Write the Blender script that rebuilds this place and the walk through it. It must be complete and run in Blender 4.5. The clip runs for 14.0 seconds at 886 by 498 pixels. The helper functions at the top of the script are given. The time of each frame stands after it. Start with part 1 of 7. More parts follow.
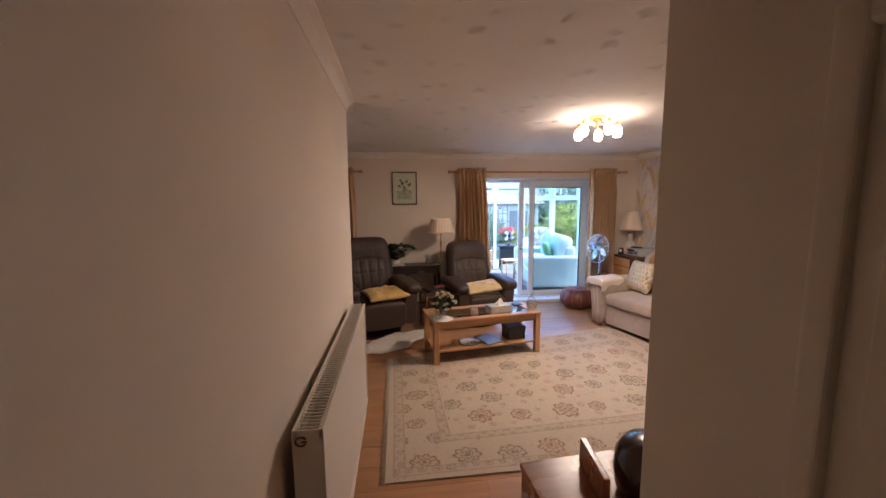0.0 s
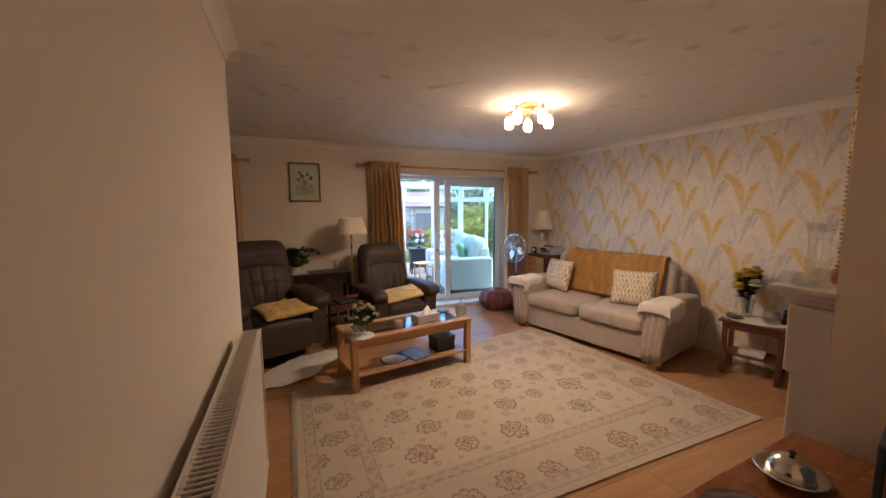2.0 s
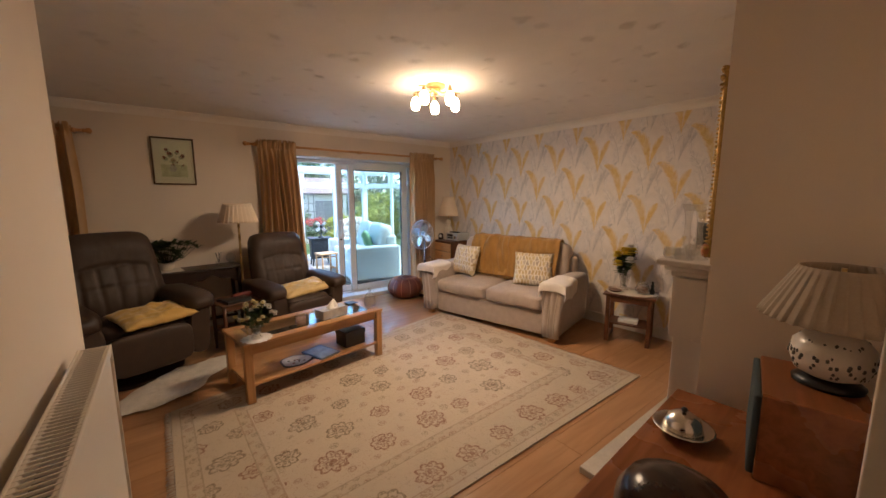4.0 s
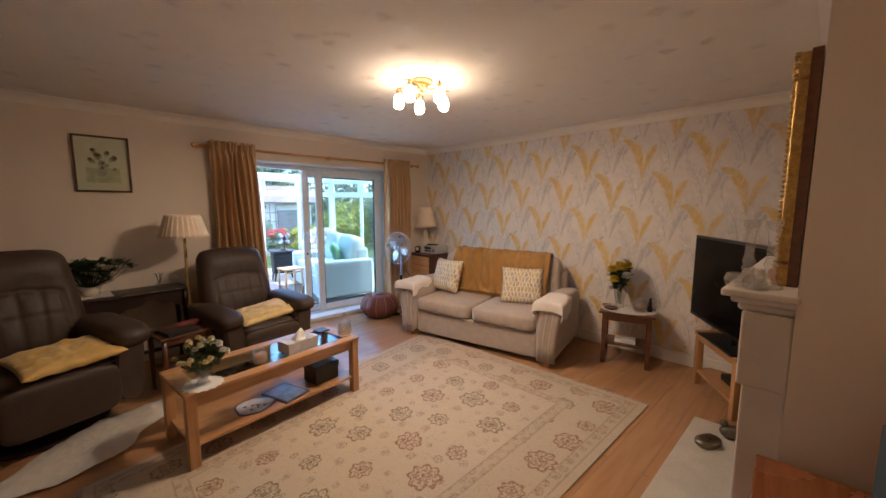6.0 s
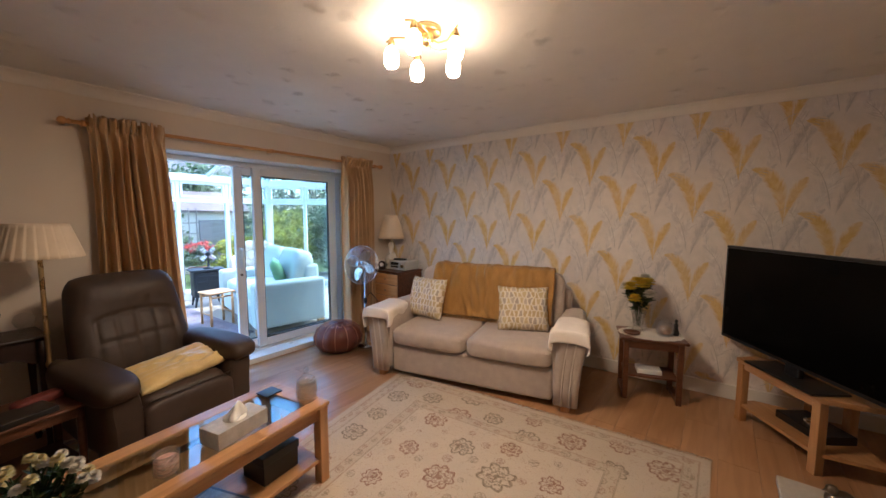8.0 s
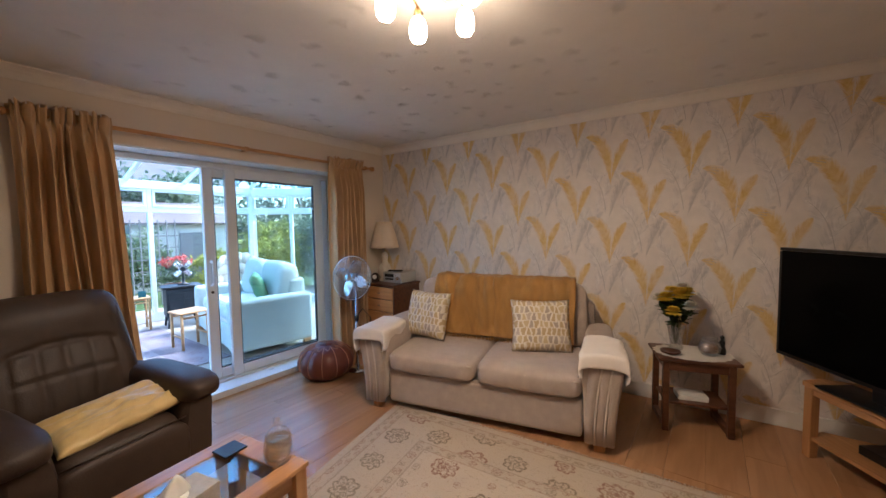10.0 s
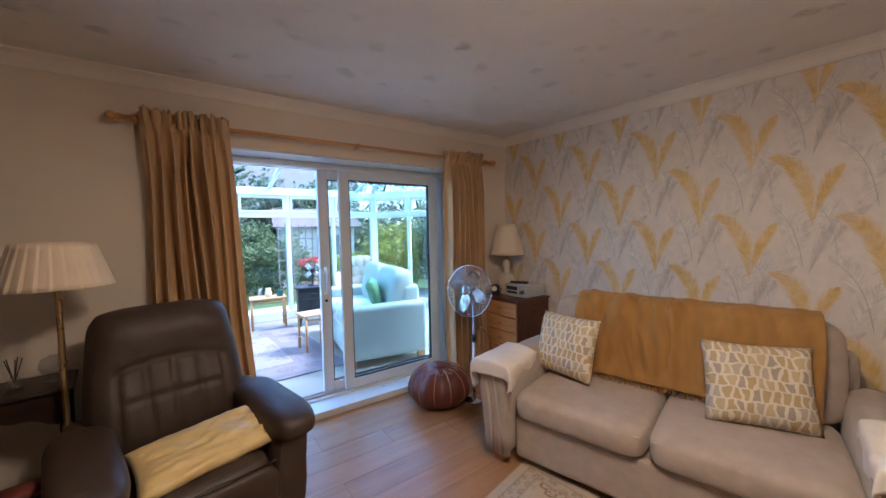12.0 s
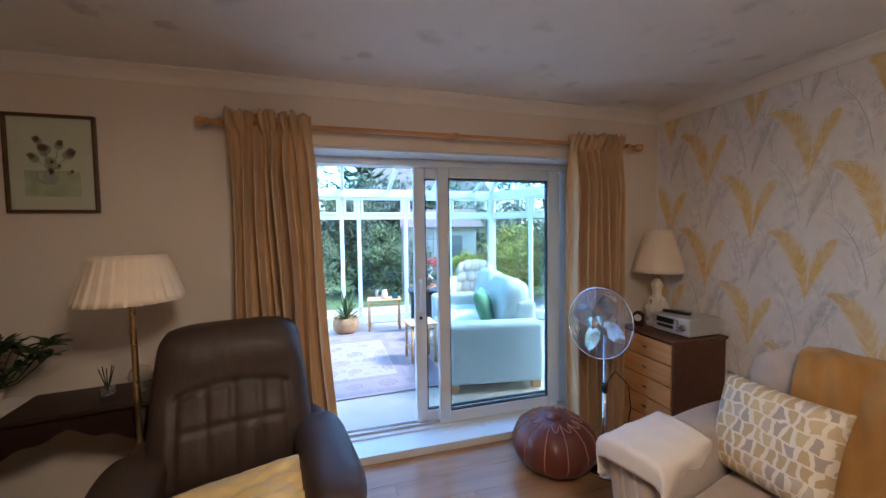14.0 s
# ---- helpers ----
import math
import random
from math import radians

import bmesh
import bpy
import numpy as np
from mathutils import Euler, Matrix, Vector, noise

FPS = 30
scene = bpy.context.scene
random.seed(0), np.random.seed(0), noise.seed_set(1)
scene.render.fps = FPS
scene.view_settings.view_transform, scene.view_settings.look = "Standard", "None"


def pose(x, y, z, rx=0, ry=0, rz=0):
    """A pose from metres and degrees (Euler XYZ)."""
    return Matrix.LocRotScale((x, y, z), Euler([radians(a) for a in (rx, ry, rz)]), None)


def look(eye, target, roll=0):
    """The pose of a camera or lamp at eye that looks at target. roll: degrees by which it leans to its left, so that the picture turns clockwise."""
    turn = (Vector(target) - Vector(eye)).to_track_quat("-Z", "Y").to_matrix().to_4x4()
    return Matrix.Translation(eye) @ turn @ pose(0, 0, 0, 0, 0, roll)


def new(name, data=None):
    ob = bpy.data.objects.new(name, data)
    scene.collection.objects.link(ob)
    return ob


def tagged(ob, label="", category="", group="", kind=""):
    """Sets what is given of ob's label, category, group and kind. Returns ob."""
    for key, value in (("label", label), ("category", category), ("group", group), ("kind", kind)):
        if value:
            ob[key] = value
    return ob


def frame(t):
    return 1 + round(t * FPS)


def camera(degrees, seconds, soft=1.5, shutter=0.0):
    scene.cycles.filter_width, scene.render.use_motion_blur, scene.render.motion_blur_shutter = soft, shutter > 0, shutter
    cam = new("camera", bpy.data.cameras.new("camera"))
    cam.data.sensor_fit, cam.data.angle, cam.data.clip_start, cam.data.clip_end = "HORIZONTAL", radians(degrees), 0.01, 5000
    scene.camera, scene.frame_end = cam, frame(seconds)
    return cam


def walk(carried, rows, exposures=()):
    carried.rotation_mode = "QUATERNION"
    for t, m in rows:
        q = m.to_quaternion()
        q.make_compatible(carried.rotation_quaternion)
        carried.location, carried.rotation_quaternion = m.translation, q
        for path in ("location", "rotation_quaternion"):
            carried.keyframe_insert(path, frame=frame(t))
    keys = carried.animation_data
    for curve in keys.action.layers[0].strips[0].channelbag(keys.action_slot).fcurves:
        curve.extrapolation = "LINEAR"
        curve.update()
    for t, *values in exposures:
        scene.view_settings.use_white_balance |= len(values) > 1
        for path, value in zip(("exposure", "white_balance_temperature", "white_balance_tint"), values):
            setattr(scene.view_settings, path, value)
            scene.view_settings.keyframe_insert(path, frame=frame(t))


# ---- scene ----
cam = camera(101.4, 14.0)
PATH = [
    (0, (0.269, 0.106, 1.605), (0.512, 2.077, 1.368), -0.5),
    (0.5, (0.265, 0.272, 1.59), (0.566, 2.235, 1.356), -0.4),
    (1, (0.24, 0.445, 1.549), (0.681, 2.384, 1.329), -0.3),
    (1.5, (0.176, 0.568, 1.537), (0.803, 2.455, 1.319), -0.2),
    (2, (0.187, 0.663, 1.514), (0.955, 2.497, 1.299), -0.3),
    (2.5, (0.208, 0.698, 1.5), (1.053, 2.495, 1.258), -0.4),
    (3, (0.208, 0.736, 1.485), (1.164, 2.469, 1.193), -0.3),
    (3.5, (0.203, 0.778, 1.485), (1.306, 2.42, 1.194), -0.1),
    (5.8, (0.351, 1.111, 1.491), (1.701, 2.565, 1.241), 0.0),
    (6, (0.348, 1.215, 1.501), (1.703, 2.668, 1.27), 0.1),
    (6.5, (0.392, 1.425, 1.498), (1.755, 2.877, 1.305), -0.0),
    (7, (0.518, 1.683, 1.475), (1.901, 3.117, 1.294), -0.1),
    (7.5, (0.6, 1.863, 1.471), (2.03, 3.25, 1.296), -0.0),
    (8, (0.64, 2.075, 1.467), (2.219, 3.29, 1.293), 0.1),
    (8.2, (0.639, 2.129, 1.48), (2.297, 3.233, 1.307), 0.1),
    (10.3, (0.989, 2.444, 1.417), (2.563, 3.674, 1.325), -1.3),
    (10.5, (1.01, 2.467, 1.417), (2.509, 3.788, 1.328), -1.3),
    (11, (1.096, 2.637, 1.421), (2.464, 4.094, 1.33), -1.3),
    (11.5, (1.132, 2.796, 1.435), (2.432, 4.314, 1.348), -1.2),
    (12, (1.342, 2.925, 1.442), (2.508, 4.547, 1.342), -1.2),
    (12.5, (1.549, 3.035, 1.477), (2.525, 4.777, 1.372), -1.0),
    (13, (1.641, 3.165, 1.474), (2.466, 4.984, 1.37), -0.8),
    (13.5, (1.704, 3.328, 1.49), (2.381, 5.207, 1.387), -0.8),
    (14, (1.76, 3.388, 1.505), (2.301, 5.311, 1.41), -0.8),
]
EXPOSURES = [(0, 3.5, 4900, 15), (1, 3.2, 4950, 14), (2, 3.15, 5400, 12), (3.5, 3.2, 5600, 11), (6, 3.3, 5250, 11), (8, 3.15, 5150, 10), (11, 3.05, 4950, 9), (14, 3.05, 4850, 9)]
walk(cam, [(t, look(eye, target, roll)) for t, eye, target, roll in PATH], exposures=EXPOSURES)
# ---- world, sun, exposure ----
world = bpy.data.worlds.new("sky")
scene.world = world
world.use_nodes = True
wn, wl = world.node_tree.nodes, world.node_tree.links
sky = wn.new("ShaderNodeTexSky")
sky.sky_type, sky.sun_disc = "NISHITA", False
sky.sun_elevation, sky.sun_rotation = radians(50), radians(103)
sky.air_density, sky.dust_density = 1.0, 2.0
wl.new(sky.outputs[0], wn["Background"].inputs[0])
wn["Background"].inputs[1].default_value = 0.15
sun = new("sun", bpy.data.lights.new("sun", "SUN"))
sun.data.energy, sun.data.angle, sun.data.color = 1.0, radians(12), (1.0, 0.95, 0.88)
sun.matrix_world = look((0, 0, 0), (-math.sin(radians(103)) * math.cos(radians(50)), -math.cos(radians(103)) * math.cos(radians(50)), -math.sin(radians(50))))


# ---- materials ----
def mat(name, col, rough=0.6, metal=0.0, var=0.12, scale=6.0, fine=140.0, bump=0.12, depth=0.002, stretch=(1, 1, 1), spec=0.5, sheen=0.0, random_hue=0.0, glow=None):
    m = bpy.data.materials.new(name)
    m.use_nodes = True
    n, k = m.node_tree.nodes, m.node_tree.links
    b = n["Principled BSDF"]
    b.inputs["Roughness"].default_value, b.inputs["Metallic"].default_value = rough, metal
    b.inputs["Specular IOR Level"].default_value = spec
    b.inputs["Sheen Weight"].default_value = sheen
    tc = n.new("ShaderNodeTexCoord")
    mp = n.new("ShaderNodeMapping")
    mp.inputs["Scale"].default_value = stretch
    k.new(tc.outputs["Object"], mp.inputs[0])
    a, c = n.new("ShaderNodeTexNoise"), n.new("ShaderNodeTexNoise")
    a.inputs["Scale"].default_value, c.inputs["Scale"].default_value = scale, fine
    a.inputs["Detail"].default_value = 5
    k.new(mp.outputs[0], a.inputs["Vector"]), k.new(mp.outputs[0], c.inputs["Vector"])
    mix = n.new("ShaderNodeMath")
    mix.operation = "MULTIPLY_ADD"
    k.new(a.outputs[0], mix.inputs[0])
    mix.inputs[1].default_value = 0.65
    s = n.new("ShaderNodeMath")
    s.operation = "MULTIPLY"
    s.inputs[1].default_value = 0.35
    k.new(c.outputs[0], s.inputs[0]), k.new(s.outputs[0], mix.inputs[2])
    ramp = n.new("ShaderNodeValToRGB")
    ramp.color_ramp.elements[0].position, ramp.color_ramp.elements[1].position = 0.3, 0.7
    ramp.color_ramp.elements[0].color = (*[v * (1 - var) for v in col], 1)
    ramp.color_ramp.elements[1].color = (*[min(1, v * (1 + var)) for v in col], 1)
    k.new(mix.outputs[0], ramp.inputs[0])
    out = ramp.outputs[0]
    if random_hue:
        oi, hs, mr = n.new("ShaderNodeObjectInfo"), n.new("ShaderNodeHueSaturation"), n.new("ShaderNodeMapRange")
        mr.inputs[3].default_value, mr.inputs[4].default_value = 1 - random_hue, 1 + random_hue
        k.new(oi.outputs["Random"], mr.inputs[0]), k.new(mr.outputs[0], hs.inputs["Value"])
        k.new(out, hs.inputs["Color"])
        out = hs.outputs[0]
    k.new(out, b.inputs["Base Color"])
    if bump:
        bp = n.new("ShaderNodeBump")
        bp.inputs["Strength"].default_value, bp.inputs["Distance"].default_value = bump, depth
        k.new(c.outputs[0], bp.inputs["Height"]), k.new(bp.outputs[0], b.inputs["Normal"])
    rr = n.new("ShaderNodeMapRange")
    rr.inputs[3].default_value, rr.inputs[4].default_value = max(0.02, rough - 0.08), min(1, rough + 0.08)
    k.new(a.outputs[0], rr.inputs[0]), k.new(rr.outputs[0], b.inputs["Roughness"])
    if glow:
        b.inputs["Emission Color"].default_value = (*glow[:3], 1)
        b.inputs["Emission Strength"].default_value = glow[3]
    return m


def island_mat(name, cols, rough=0.8, bump=0.0, trans=0.0):
    """Colour picked for each loose piece of a mesh."""
    m = bpy.data.materials.new(name)
    m.use_nodes = True
    n, k = m.node_tree.nodes, m.node_tree.links
    b = n["Principled BSDF"]
    b.inputs["Roughness"].default_value = rough
    b.inputs["Specular IOR Level"].default_value = 0.3
    g, r = n.new("ShaderNodeNewGeometry"), n.new("ShaderNodeValToRGB")
    e = r.color_ramp.elements
    e[0].color, e[1].color = (*cols[0], 1), (*cols[-1], 1)
    for i, c in enumerate(cols[1:-1], 1):
        e.new(i / (len(cols) - 1)).color = (*c, 1)
    k.new(g.outputs["Random Per Island"], r.inputs[0])
    nz, mx = n.new("ShaderNodeTexNoise"), n.new("ShaderNodeMix")
    nz.inputs["Scale"].default_value = 35
    mx.data_type, mx.blend_type = "RGBA", "MULTIPLY"
    mx.inputs["Factor"].default_value = 0.35
    k.new(r.outputs[0], mx.inputs["A"]), k.new(nz.outputs[0], mx.inputs["B"])
    k.new(mx.outputs["Result"], b.inputs["Base Color"])
    if trans:
        t, ms = n.new("ShaderNodeBsdfTranslucent"), n.new("ShaderNodeMixShader")
        ms.inputs[0].default_value = trans
        k.new(r.outputs[0], t.inputs[0]), k.new(b.outputs[0], ms.inputs[1]), k.new(t.outputs[0], ms.inputs[2])
        k.new(ms.outputs[0], n["Material Output"].inputs[0])
    return m


def glass_mat(name, tint=(1, 1, 1), rough=0.0, ior=1.45, cut=False):
    m = bpy.data.materials.new(name)
    m.use_nodes = True
    n, k = m.node_tree.nodes, m.node_tree.links
    n.remove(n["Principled BSDF"])
    t, g, ms, f = n.new("ShaderNodeBsdfTransparent"), n.new("ShaderNodeBsdfGlossy"), n.new("ShaderNodeMixShader"), n.new("ShaderNodeLayerWeight")
    t.inputs[0].default_value = (*tint, 1)
    g.inputs["Roughness"].default_value = rough
    f.inputs[0].default_value = 0.5
    pw, ma = n.new("ShaderNodeMath"), n.new("ShaderNodeMath")
    pw.operation, ma.operation = "POWER", "MULTIPLY_ADD"
    pw.inputs[1].default_value = 5
    ma.inputs[1].default_value, ma.inputs[2].default_value = 0.6 if ior > 1.1 else 0.15, 0.17 if cut else ((ior - 1) / (ior + 1)) ** 2
    k.new(f.outputs["Facing"], pw.inputs[0]), k.new(pw.outputs[0], ma.inputs[0])
    k.new(ma.outputs[0], ms.inputs[0]), k.new(t.outputs[0], ms.inputs[1]), k.new(g.outputs[0], ms.inputs[2])
    k.new(ms.outputs[0], n["Material Output"].inputs[0])
    if cut:
        tc, vo, bp = n.new("ShaderNodeTexCoord"), n.new("ShaderNodeTexVoronoi"), n.new("ShaderNodeBump")
        vo.inputs["Scale"].default_value = 60
        bp.inputs["Strength"].default_value, bp.inputs["Distance"].default_value = 0.9, 0.006
        k.new(tc.outputs["Object"], vo.inputs["Vector"]), k.new(vo.outputs["Distance"], bp.inputs["Height"])
        k.new(bp.outputs[0], g.inputs["Normal"]), k.new(bp.outputs[0], f.inputs["Normal"])
        # a little white diffuse brightens the clear crystal, in place of its glints
        df, m2 = n.new("ShaderNodeBsdfDiffuse"), n.new("ShaderNodeMixShader")
        df.inputs[0].default_value = (0.85, 0.85, 0.84, 1)
        m2.inputs[0].default_value = 0.03
        k.new(ms.outputs[0], m2.inputs[1]), k.new(df.outputs[0], m2.inputs[2]), k.new(m2.outputs[0], n["Material Output"].inputs[0])
    return m


def wood_mat(name, c1, c2, rough=0.4, axis=(1, 14, 14), hue=0.0, scale=2.2):
    m = mat(name, c1, rough, var=0.1, scale=3, fine=90, bump=0.05, random_hue=hue)
    n, k = m.node_tree.nodes, m.node_tree.links
    tc, mp, nz, ramp = n.new("ShaderNodeTexCoord"), n.new("ShaderNodeMapping"), n.new("ShaderNodeTexNoise"), n.new("ShaderNodeValToRGB")
    mp.inputs["Scale"].default_value = axis
    oi, ad = n.new("ShaderNodeObjectInfo"), n.new("ShaderNodeVectorMath")
    ad.operation = "MULTIPLY_ADD"
    ad.inputs[1].default_value, ad.inputs[2].default_value = (7, 11, 5), (0, 0, 0)
    cb = n.new("ShaderNodeCombineXYZ")
    for i in range(3):
        k.new(oi.outputs["Random"], cb.inputs[i])
    k.new(cb.outputs[0], ad.inputs[0]), k.new(tc.outputs["Object"], ad.inputs[2])
    k.new(ad.outputs[0], mp.inputs[0]), k.new(mp.outputs[0], nz.inputs["Vector"])
    nz.inputs["Scale"].default_value, nz.inputs["Detail"].default_value, nz.inputs["Distortion"].default_value = scale, 8, 0.6
    ramp.color_ramp.elements[0].color, ramp.color_ramp.elements[1].color = (*c2, 1), (*c1, 1)
    ramp.color_ramp.elements[0].position, ramp.color_ramp.elements[1].position = 0.32, 0.62
    k.new(nz.outputs[0], ramp.inputs[0])
    b = n["Principled BSDF"]
    src = b.inputs["Base Color"].links[0]
    if hue:
        k.new(ramp.outputs[0], src.from_node.inputs["Color"])
    else:
        k.new(ramp.outputs[0], b.inputs["Base Color"])
    return m


WALL = mat("wall_paint", (0.79, 0.688, 0.573), 0.75, var=0.03, scale=1.5, fine=220, bump=0.15, depth=0.001)
WHITE_TRIM = mat("white_gloss", (0.78, 0.74, 0.68), 0.35, var=0.03, bump=0.03)
UPVC = mat("white_upvc", (0.74, 0.77, 0.80), 0.3, var=0.02, bump=0.0)
PAPER = mat("wallpaper_ground", (0.79, 0.715, 0.66), 0.7, var=0.09, scale=13, fine=260, bump=0.2, depth=0.0008)
OAK = wood_mat("light_oak", (0.50, 0.27, 0.11), (0.38, 0.19, 0.07), 0.35)
OAK_Y = wood_mat("light_oak_upright", (0.50, 0.27, 0.11), (0.38, 0.19, 0.07), 0.35, axis=(14, 14, 1))
MAHOG = wood_mat("dark_mahogany", (0.03, 0.012, 0.007), (0.014, 0.006, 0.004), 0.42)
TEAK = wood_mat("teak_veneer", (0.30, 0.105, 0.035), (0.20, 0.065, 0.02), 0.28)
WALNUT = wood_mat("brown_walnut", (0.125, 0.048, 0.021), (0.075, 0.027, 0.012), 0.35)
PINE = wood_mat("honey_wood", (0.64, 0.34, 0.12), (0.50, 0.24, 0.08), 0.35)
CANE = wood_mat("cane", (0.55, 0.32, 0.14), (0.40, 0.22, 0.09), 0.45)
PLANK = wood_mat("laminate_plank", (0.42, 0.228, 0.104), (0.34, 0.172, 0.073), 0.30, axis=(1, 12, 12), hue=0.07, scale=1.6)
FLOOR_GAP = mat("plank_gap", (0.29, 0.15, 0.066), 0.7)
LEATHER = mat("brown_leather", (0.051, 0.032, 0.023), 0.54, var=0.2, scale=14, fine=160, bump=0.6, depth=0.002)
VELVET_Y = mat("yellow_satin", (0.66, 0.43, 0.10), 0.5, var=0.14, scale=10, fine=300, bump=0.15, sheen=0.4)
SATIN_Y = mat("pale_yellow_satin", (0.70, 0.51, 0.20), 0.38, var=0.12, scale=10, fine=300, bump=0.12, sheen=0.3)
SOFA = mat("taupe_chenille", (0.42, 0.34, 0.285), 0.9, var=0.12, scale=16, fine=420, bump=0.5, depth=0.0015, sheen=0.3)
SOFA_PIPE = mat("pale_piping", (0.55, 0.47, 0.40), 0.85, var=0.06)
# throw: stretched noise paints upright streaks, fold shading put into the colour
THROW = mat("mustard_throw", (0.345, 0.18, 0.038), 0.8, var=0.26, scale=5, stretch=(3, 3, 0.7), fine=300, bump=0.4, sheen=0.2)
COVER = mat("white_cotton", (0.76, 0.69, 0.63), 0.9, var=0.05, scale=12, fine=350, bump=0.3)
CURTAIN = mat("gold_beige_curtain", (0.57, 0.37, 0.18), 0.75, var=0.10, scale=5, fine=260, bump=0.2, sheen=0.25)
FUR = mat("cream_sheepskin", (0.74, 0.68, 0.60), 1.0, var=0.12, scale=22, fine=260, bump=1.0, depth=0.008)
BRASS = mat("antique_brass", (0.62, 0.44, 0.20), 0.28, metal=1.0, var=0.1)
GOLD = mat("gilt_frame", (0.42, 0.26, 0.075), 0.35, metal=0.85, var=0.35, scale=40, fine=160, bump=0.6, depth=0.004)
CHROME = mat("chrome", (0.75, 0.76, 0.77), 0.14, metal=1.0, var=0.03, bump=0.0)
SILVER = mat("silver_plate", (0.72, 0.68, 0.62), 0.2, metal=1.0, var=0.12, scale=14)
BLACK = mat("black_plastic", (0.012, 0.012, 0.013), 0.35, var=0.2, bump=0.05)
SCREEN = mat("tv_screen", (0.002, 0.002, 0.002), 0.25, var=0.05, bump=0.0, spec=0.06)
IRON = mat("cast_iron", (0.02, 0.022, 0.025), 0.5, var=0.2, fine=200)
PLASTIC_G = mat("silver_plastic", (0.48, 0.48, 0.47), 0.35, var=0.04)
POUFFE = mat("oxblood_leather", (0.13, 0.035, 0.022), 0.38, var=0.2, scale=10, fine=300, bump=0.2)
THREAD = mat("tan_stitching", (0.42, 0.22, 0.13), 0.7)
SHADE = mat("pleated_cream_silk", (0.80, 0.66, 0.50), 0.85, var=0.06, scale=8, fine=200)
CERAMIC = mat("cream_ceramic", (0.74, 0.66, 0.56), 0.3, var=0.08, scale=20)
MINT = mat("pale_mint_cotton", (0.50, 0.545, 0.51), 0.9, var=0.06, fine=320, bump=0.3)
CREAMF = mat("cream_upholstery", (0.60, 0.52, 0.42), 0.9, var=0.08, fine=320, bump=0.3)
GREENF = mat("green_leaf_print", (0.16, 0.30, 0.16), 0.9, var=0.6, scale=18)
PAPERW = mat("white_card", (0.75, 0.73, 0.70), 0.7, var=0.05)
LACE = mat("white_lace", (0.72, 0.68, 0.62), 0.9, var=0.12, scale=60, fine=200, bump=0.6)
STONE = mat("cream_hearth_stone", (0.52, 0.47, 0.40), 0.45, var=0.12, scale=7, fine=60, bump=0.1)
MANTEL = mat("painted_mantel", (0.66, 0.60, 0.54), 0.45, var=0.04, bump=0.05)
PEWTER = mat("dark_pewter", (0.20, 0.17, 0.13), 0.3, metal=0.9, var=0.3, scale=30)
WAX = mat("pink_candle_wax", (0.62, 0.36, 0.30), 0.5, var=0.06)
RED = mat("red_cloth", (0.13, 0.022, 0.016), 0.7, var=0.15)
TERRA = mat("woven_basket", (0.36, 0.20, 0.09), 0.8, var=0.3, scale=40, fine=90, bump=0.9, depth=0.008)
GLASS = glass_mat("window_glass", (0.93, 0.97, 0.97))
TABLE_GLASS = glass_mat("table_glass", (0.86, 0.93, 0.92), ior=1.9)
CRYSTAL = glass_mat("cut_crystal", (0.97, 0.97, 0.97), 0.05, ior=1.5, cut=True)
MIRROR = mat("mirror_silvering", (0.85, 0.86, 0.86), 0.03, metal=1.0, var=0.0, bump=0.0)
BULB = mat("lit_opal_glass", (0.9, 0.85, 0.75), 0.3, var=0.0, bump=0.0, glow=(1.0, 0.66, 0.37, 4.2))
FILAMENT = mat("lit_lamp", (0.9, 0.85, 0.75), 0.3, var=0.0, bump=0.0, glow=(1.0, 0.69, 0.39, 140.0))
BLUEGLOW = mat("speaker_cloth", (0.055, 0.075, 0.085), 0.95, var=0.1, fine=500, bump=0.4)
GRASS = mat("lawn", (0.075, 0.115, 0.028), 0.95, var=0.35, scale=1.2, fine=60, bump=0.6, depth=0.02)
PATIO = mat("patio_slabs", (0.36, 0.32, 0.27), 0.85, var=0.2, scale=3, fine=60, bump=0.3)
BARK = mat("bark", (0.12, 0.085, 0.06), 0.95, var=0.3, scale=12, fine=60, bump=0.8, depth=0.01)
FOLIAGE = island_mat("green_leaves", [(0.08, 0.11, 0.034), (0.11, 0.14, 0.05), (0.13, 0.17, 0.065), (0.09, 0.12, 0.05)], 0.6, trans=0.3)
DARKFOL = island_mat("dark_conifer", [(0.06, 0.08, 0.038), (0.08, 0.11, 0.05), (0.11, 0.135, 0.065)], 0.7, trans=0.3)
YELFOL = island_mat("golden_leaves", [(0.30, 0.30, 0.02), (0.42, 0.38, 0.03), (0.22, 0.26, 0.03)], 0.6, trans=0.3)
HOUSEPL = island_mat("house_plant_leaves", [(0.02, 0.045, 0.012), (0.035, 0.065, 0.02), (0.05, 0.085, 0.03)], 0.45, trans=0.15)
PETAL_Y = island_mat("yellow_petals", [(0.75, 0.50, 0.02), (0.80, 0.60, 0.05)], 0.7, trans=0.2)
PETAL_C = island_mat("cream_petals", [(0.78, 0.70, 0.34), (0.76, 0.69, 0.45), (0.72, 0.58, 0.16)], 0.7, trans=0.2)
PETAL_W = island_mat("white_petals", [(0.78, 0.74, 0.66), (0.74, 0.70, 0.60)], 0.7, trans=0.2)
PETAL_R = island_mat("red_petals", [(0.45, 0.03, 0.02), (0.52, 0.07, 0.05)], 0.7, trans=0.2)
SHED = wood_mat("weathered_timber", (0.22, 0.20, 0.18), (0.15, 0.13, 0.12), 0.9)
ROOFT = mat("roof_tiles", (0.15, 0.11, 0.10), 0.9, var=0.2, scale=12)


